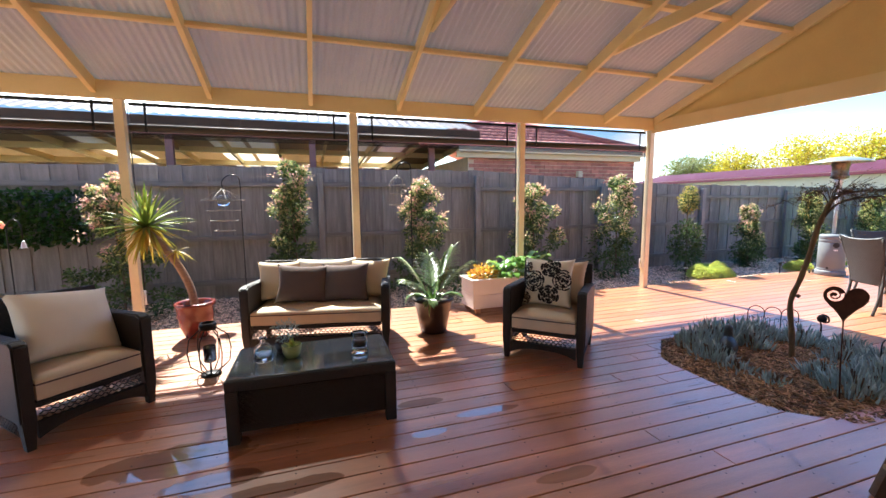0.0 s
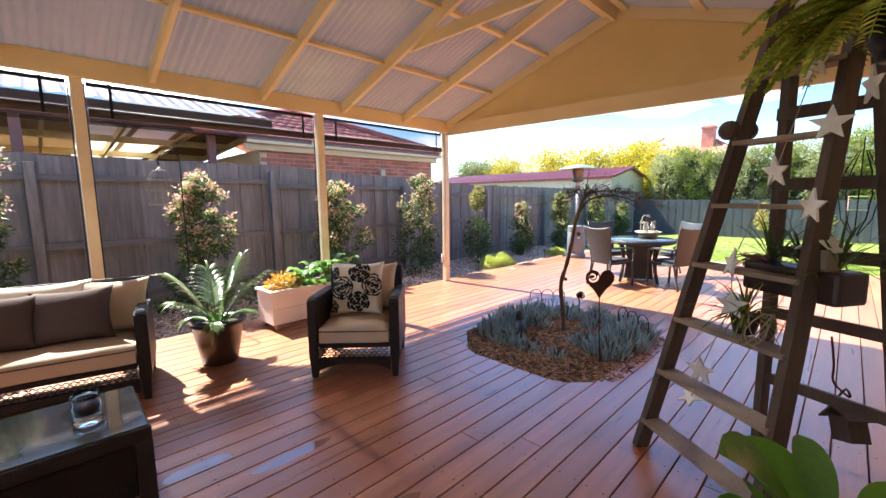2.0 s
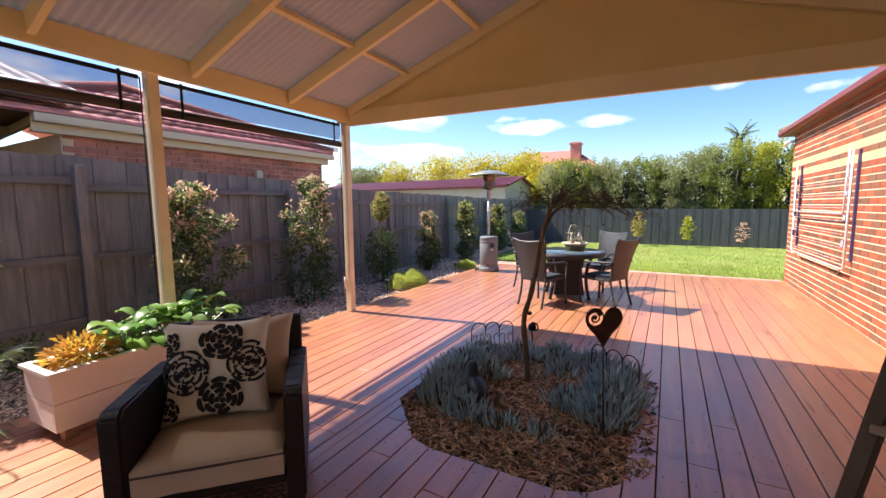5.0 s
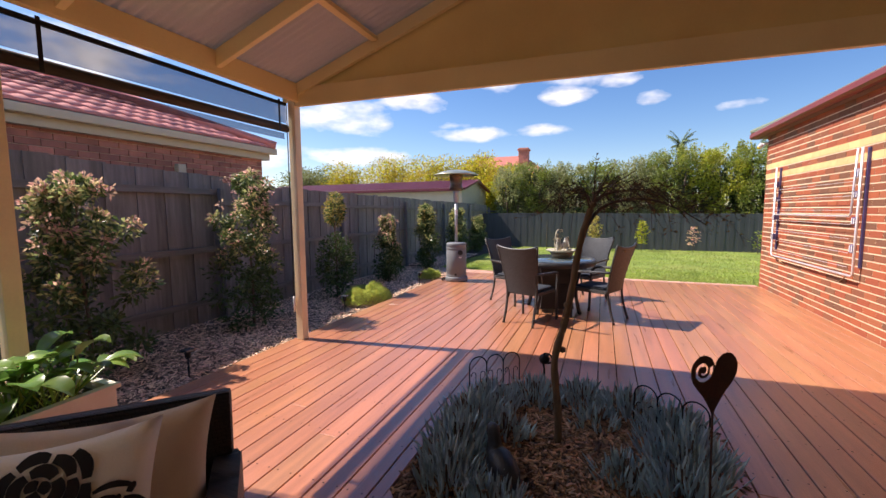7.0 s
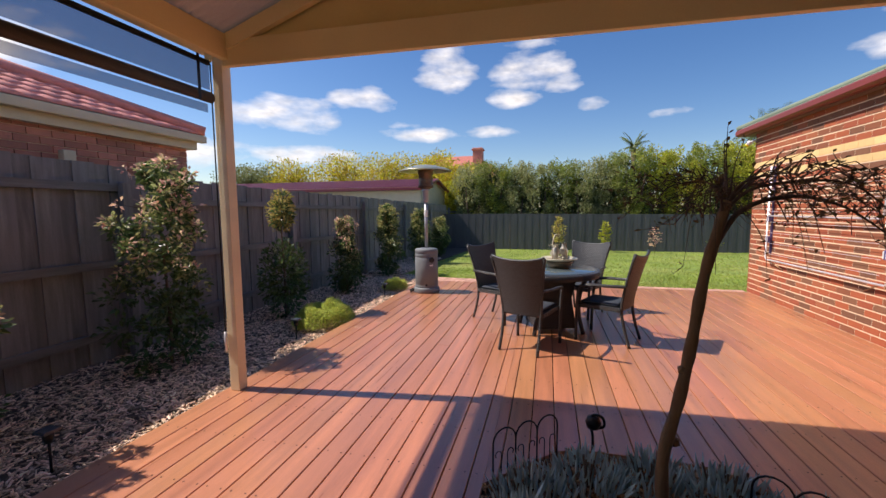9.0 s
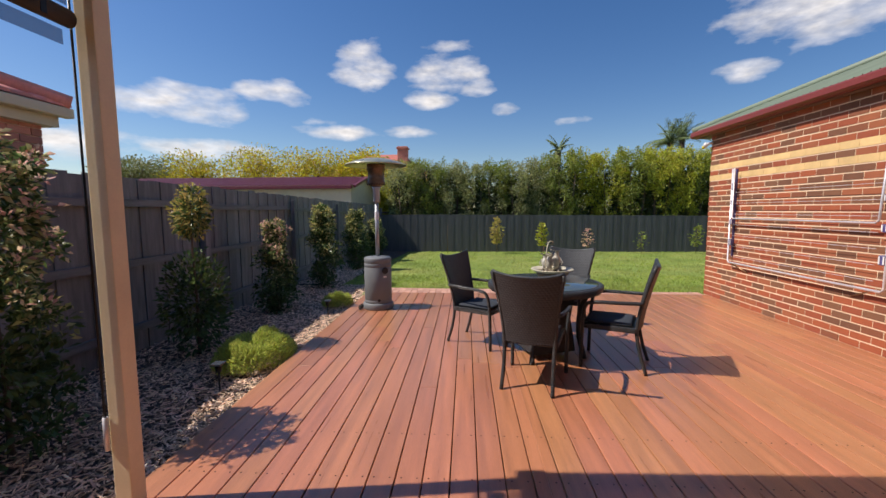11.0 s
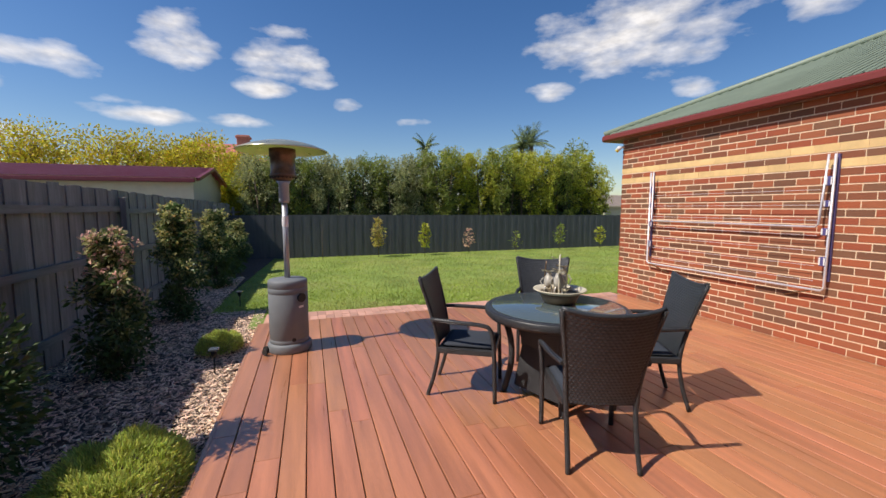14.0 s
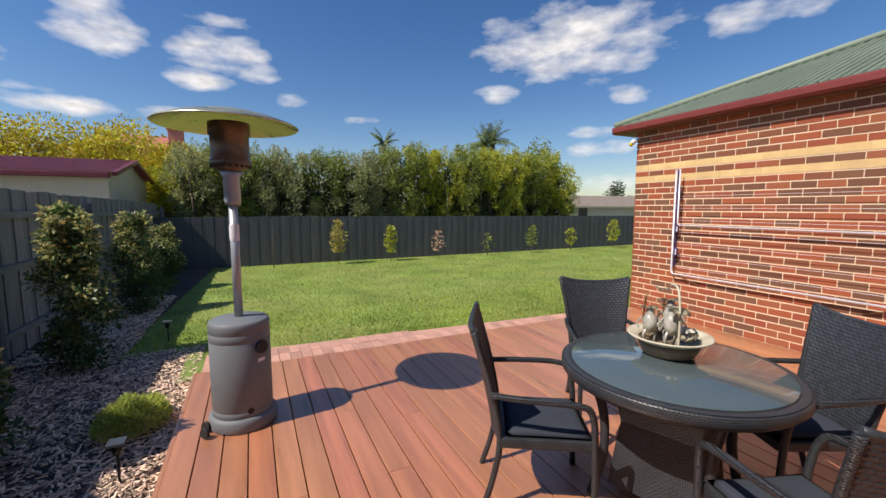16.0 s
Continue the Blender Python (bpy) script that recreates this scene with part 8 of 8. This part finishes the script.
def build_ladder():
    rng = random.Random(91)
    t = thing("step_ladder", pose(0, 0, 0), "old dark timber step ladder used as a plant stand", "ladder")
    rung = (FR - FL).normalized()
    for base, lean in ((FL, LEAN_V), (FR, LEAN_R)):
        bm = bmesh.new()
        bar(bm, base, base + lean * TOP, 0.04, 0.085, (0.84, -0.55, 0))
        part("stile", bm, M["ladder"], t)
    for base, topb in ((BL, FL + LEAN_V * TOP), (BR, FR + LEAN_R * TOP)):
        bm = bmesh.new()
        bar(bm, base, topb + Vector((0.06, -0.04, -0.1)), 0.045, 0.055, (0.84, -0.55, 0))
        part("rear_leg", bm, M["ladder"], t)
    for k in range(7):
        z = 0.18 + 0.316 * k
        a, b = FL + LEAN_V * z, FR + LEAN_R * z
        bm = bmesh.new()
        bar(bm, a - rung * 0.0, b, 0.022, 0.11, (0.84, -0.55, 0))
        part("tread", bm, M["tread"], t)
    for z in (0.45, 0.85, 1.2, 1.55, 1.9):
        k = z / (TOP - 0.1)
        a = BL.lerp(FL + LEAN_V * TOP, k)
        b = BR.lerp(FR + LEAN_R * TOP, k)
        a.z = b.z = z
        bm = bmesh.new()
        bar(bm, a, b, 0.06, 0.022, (0.84, -0.55, 0))
        part("rear_rail", bm, M["ladder"], t)
    for s in (-1, 1):
        bm = bmesh.new()
        p = FL + LEAN_V * 1.83 - rung * 0.03
        bmesh.ops.create_uvsphere(bm, u_segments=14, v_segments=8, radius=0.05, matrix=Matrix.Translation(p + Vector((0.05 * s, -0.03 * s, 0))))
        part("hinge_knob", bm, M["ladder"], t)
    # shelf trough with spider plants
    c = FL.lerp(FR, 0.55) + LEAN_V * 1.17 + Vector((0.13, -0.08, 0))
    s = thing("trough_planter", pose(c.x, c.y, 1.175, 0, 0, 57), "dark trough planter with spider plants on the ladder", "planter")
    bm = bmesh.new()
    box(bm, -0.21, 0.21, -0.085, 0.085, -0.14, 0.0, 0.02)
    part("trough", bm, M["brown_pot"], s)
    bm = bmesh.new()
    for x in (-0.14, 0.0, 0.14):
        rosette(bm, (x, 0, 0.0), 26, 0.30, 0.014, 0.75, rng, 0.2, 1.4)
    part("spider_plant", bm, M["strap_green"], s)
    bm = bmesh.new()
    for k in range(20):
        a = rng.uniform(0, 6.28)
        strap(bm, (0.2, 0.03, 0.0), (math.cos(a), math.sin(a), rng.uniform(-0.3, 0.8)), 0.1, 0.04, 0.6, 3)
    part("pink_flower", bm, M["pink"], s, "bright pink cyclamen petals")
    o = thing("house_ornament", pose(c.x, c.y, 1.176, 0, 0, 57) @ pose(-0.1, 0.03, 0), "small weathered timber house ornament on the trough", "ornament")
    bm = bmesh.new()
    box(bm, -0.05, 0.05, -0.04, 0.04, 0.0, 0.09, 0.003)
    part("house", bm, M["tread"], o)
    for sg in (-1, 1):
        bm = bmesh.new()
        bar(bm, (0, 0, 0.14), (sg * 0.075, 0, 0.085), 0.1, 0.007, (0, 0, 1))
        part("roof_panel", bm, M["star"], o)
    c = FL.lerp(FR, 0.5) + LEAN_V * 0.83
    s = thing("potted_plant", pose(c.x + 0.05, c.y, 0.842), "trailing spider plant in a small dark pot", "potted plant")
    bm = bmesh.new()
    lathe(bm, [(0, 0), (0.045, 0), (0.065, 0.09), (0.058, 0.09), (0, 0.07)], 20)
    part("pot", bm, M["brown_pot"], s)
    for name, mat, L in (("leaves", "strap_green", 0.3), ("pale_leaves", "gold_strap", 0.22)):
        bm = bmesh.new()
        rosette(bm, (0, 0, 0.08), 46, L, 0.012, 0.95, rng, -0.1, 1.3)
        part(name, bm, M[mat], s)
    bm = bmesh.new()
    for k in range(4):
        r = 0.05 + 0.015 * k
        tube(bm, [(0.0 + r * math.cos(a) - 0.08, r * 0.7 * math.sin(a) - 0.06, 0.05 + r * math.sin(a * 1.3 + k)) for a in [0.5 * i for i in range(14)]], 0.003, 4)
    part("string_loop", bm, M["string"], s)
    # fern basket
    s = thing("hanging_fern", pose(2.38, 0.2, 2.12), "fern in a black hanging pot beside the ladder", "hanging plant")
    bm = bmesh.new()
    lathe(bm, [(0, -0.16), (0.09, -0.16), (0.12, -0.1), (0.14, 0.02), (0.13, 0.02), (0.11, -0.02), (0, -0.02)], 24)
    part("pot", bm, M["black_metal"], s)
    for k in range(3):
        a = 2.1 * k
        bm = bmesh.new()
        tube(bm, [(0.13 * math.cos(a), 0.13 * math.sin(a), 0.02), (0, 0, 0.5), (0, 0, 1.25)], 0.003, 4)
        part("hanger", bm, M["black_metal"], s)
    for k in range(40):
        a = k * 2.4
        if k % 2:
            a = rng.uniform(1.0, 2.6)
        up = rng.uniform(0.1, 0.9)
        d = Vector((math.cos(a) * math.cos(up), math.sin(a) * math.cos(up), math.sin(up)))
        p = Vector((0.06 * math.cos(a), 0.06 * math.sin(a), 0.0))
        pts = []
        L = rng.uniform(0.34, 0.54)
        for i in range(13):
            pts.append(p.copy())
            p = p + d * L / 12
            d = (d + Vector((0, 0, -0.17))).normalized()
        bm = bmesh.new()
        tube(bm, pts, 0.0025, 4)
        for i in range(2, 13):
            dd = (pts[min(i + 1, 12)] - pts[i - 1]).normalized()
            sd = dd.cross(Vector((0, 0, 1)))
            sd = sd.normalized() if sd.length > 0.1 else Vector((1, 0, 0))
            for q in (0.0, 0.5):
                b = pts[i - 1].lerp(pts[i], q)
                for sg in (-1, 1):
                    strap(bm, b, sd * sg + dd * 0.35, 0.07 * (1 - abs(i - 5) / 13), 0.026, 0.2, 2)
        part("frond", bm, M["fern"], s)
    # star garland
    g = thing("star_garland", pose(0, 0, 0), "string of whitewashed wooden stars hung on the ladder", "garland")
    line = []
    for k, (fr, z) in enumerate(((0.42, 2.05), (0.40, 1.6), (0.32, 1.17), (0.42, 0.98), (0.36, 0.62), (0.36, 0.47), (0.62, 1.78), (0.68, 1.45), (0.75, 1.9))):
        p = FL.lerp(FR, fr) + LEAN_V * z + Vector((-0.05, 0.03, 0))
        p.z = z
        if k < 6:
            line.append(p)
        bm = bmesh.new()
        star(bm, p, 0.075 if k != 5 else 0.065, 57 + rng.uniform(-40, 40), rng.uniform(-15, 15) if k != 5 else 60)
        part("star", bm, M["star"], g)
    bm = bmesh.new()
    tube(bm, [(p + Vector((0.004, 0, 0.0)))[:] for p in line], 0.003, 4)
    part("string", bm, M["string"], g)
    # hanging wire cage, hook, birdhouse
    s = thing("tealight_cage", pose(2.98, 0.29, 1.70), "black wire balloon cage with a glass tealight", "candle holder")
    for k in range(10):
        a = 2 * math.pi * k / 10
        bm = bmesh.new()
        tube(bm, [(r * math.cos(a), r * math.sin(a), z) for r, z in ((0.015, 0.0), (0.06, -0.1), (0.075, -0.2), (0.055, -0.32), (0.01, -0.4))], 0.0025, 4)
        part("wire", bm, M["black_metal"], s)
    bm = bmesh.new()
    box(bm, -0.035, 0.035, -0.035, 0.035, -0.28, -0.21, 0.004)
    part("glass_cup", bm, M["clear_glass"], s)
    bm = bmesh.new()
    tube(bm, [(0, 0, 0), (0, 0, 0.06)], 0.003, 4)
    part("hanger", bm, M["black_metal"], s)
    s = thing("birdhouse", pose(3.21, 0.23, 0.28, 0, 20, 40), "small dark timber birdhouse hung on an iron hook", "birdhouse")
    bm = bmesh.new()
    box(bm, -0.06, 0.06, -0.05, 0.05, -0.1, 0.03, 0.003)
    part("house", bm, M["ladder"], s)
    for sg in (-1, 1):
        bm = bmesh.new()
        bar(bm, (0, 0, 0.085), (sg * 0.1, 0, 0.015), 0.14, 0.008, (0, 0, 1))
        part("roof_panel", bm, M["ladder"], s)
    bm = bmesh.new()
    tube(bm, curve_pts([(0, 0, 0.08), (0.03, 0, 0.12), (-0.03, 0, 0.17), (-0.04, 0, 0.13), (0.045, 0, 0.2), (0.02, 0, 0.3), (0, 0, 0.45)], 4), 0.006, 6)
    part("iron_hook", bm, M["rust"], s)
    # large-leaved plant at the ladder's foot
    s = pot("potted_plant", pose(1.82, 0.26, 0.001), [(0, 0), (0.12, 0), (0.15, 0.38), (0.175, 0.40), (0.175, 0.43), (0.15, 0.43), (0.14, 0.36), (0, 0.34)], M["brown_pot"], "plant with large bright green leaves in a dark pot", (0.14, 0.39))
    for k, (a, e, L, W) in enumerate(((115, 0.9, 0.29, 0.23), (165, 0.8, 0.30, 0.24), (205, 0.95, 0.27, 0.22), (60, 0.7, 0.26, 0.16), (250, 0.6, 0.27, 0.18), (320, 0.6, 0.25, 0.15), (20, 0.75, 0.27, 0.08), (138, 0.5, 0.26, 0.17), (40, 0.45, 0.26, 0.07))):
        a = radians(a)
        d = Vector((math.cos(a) * math.cos(e), math.sin(a) * math.cos(e), math.sin(e)))
        b0 = Vector((0, 0, 0.38)) + d * 0.13
        bm = bmesh.new()
        tube(bm, [(0, 0, 0.38), b0], 0.007, 6)
        strap(bm, b0, d, L * 1.1, W * 1.4, 0.5, 9, 0.2, True)
        part("leaf", bm, M["lime_big"] if k not in (6, 8) else M["broad_leaf"], s)


build_ladder()
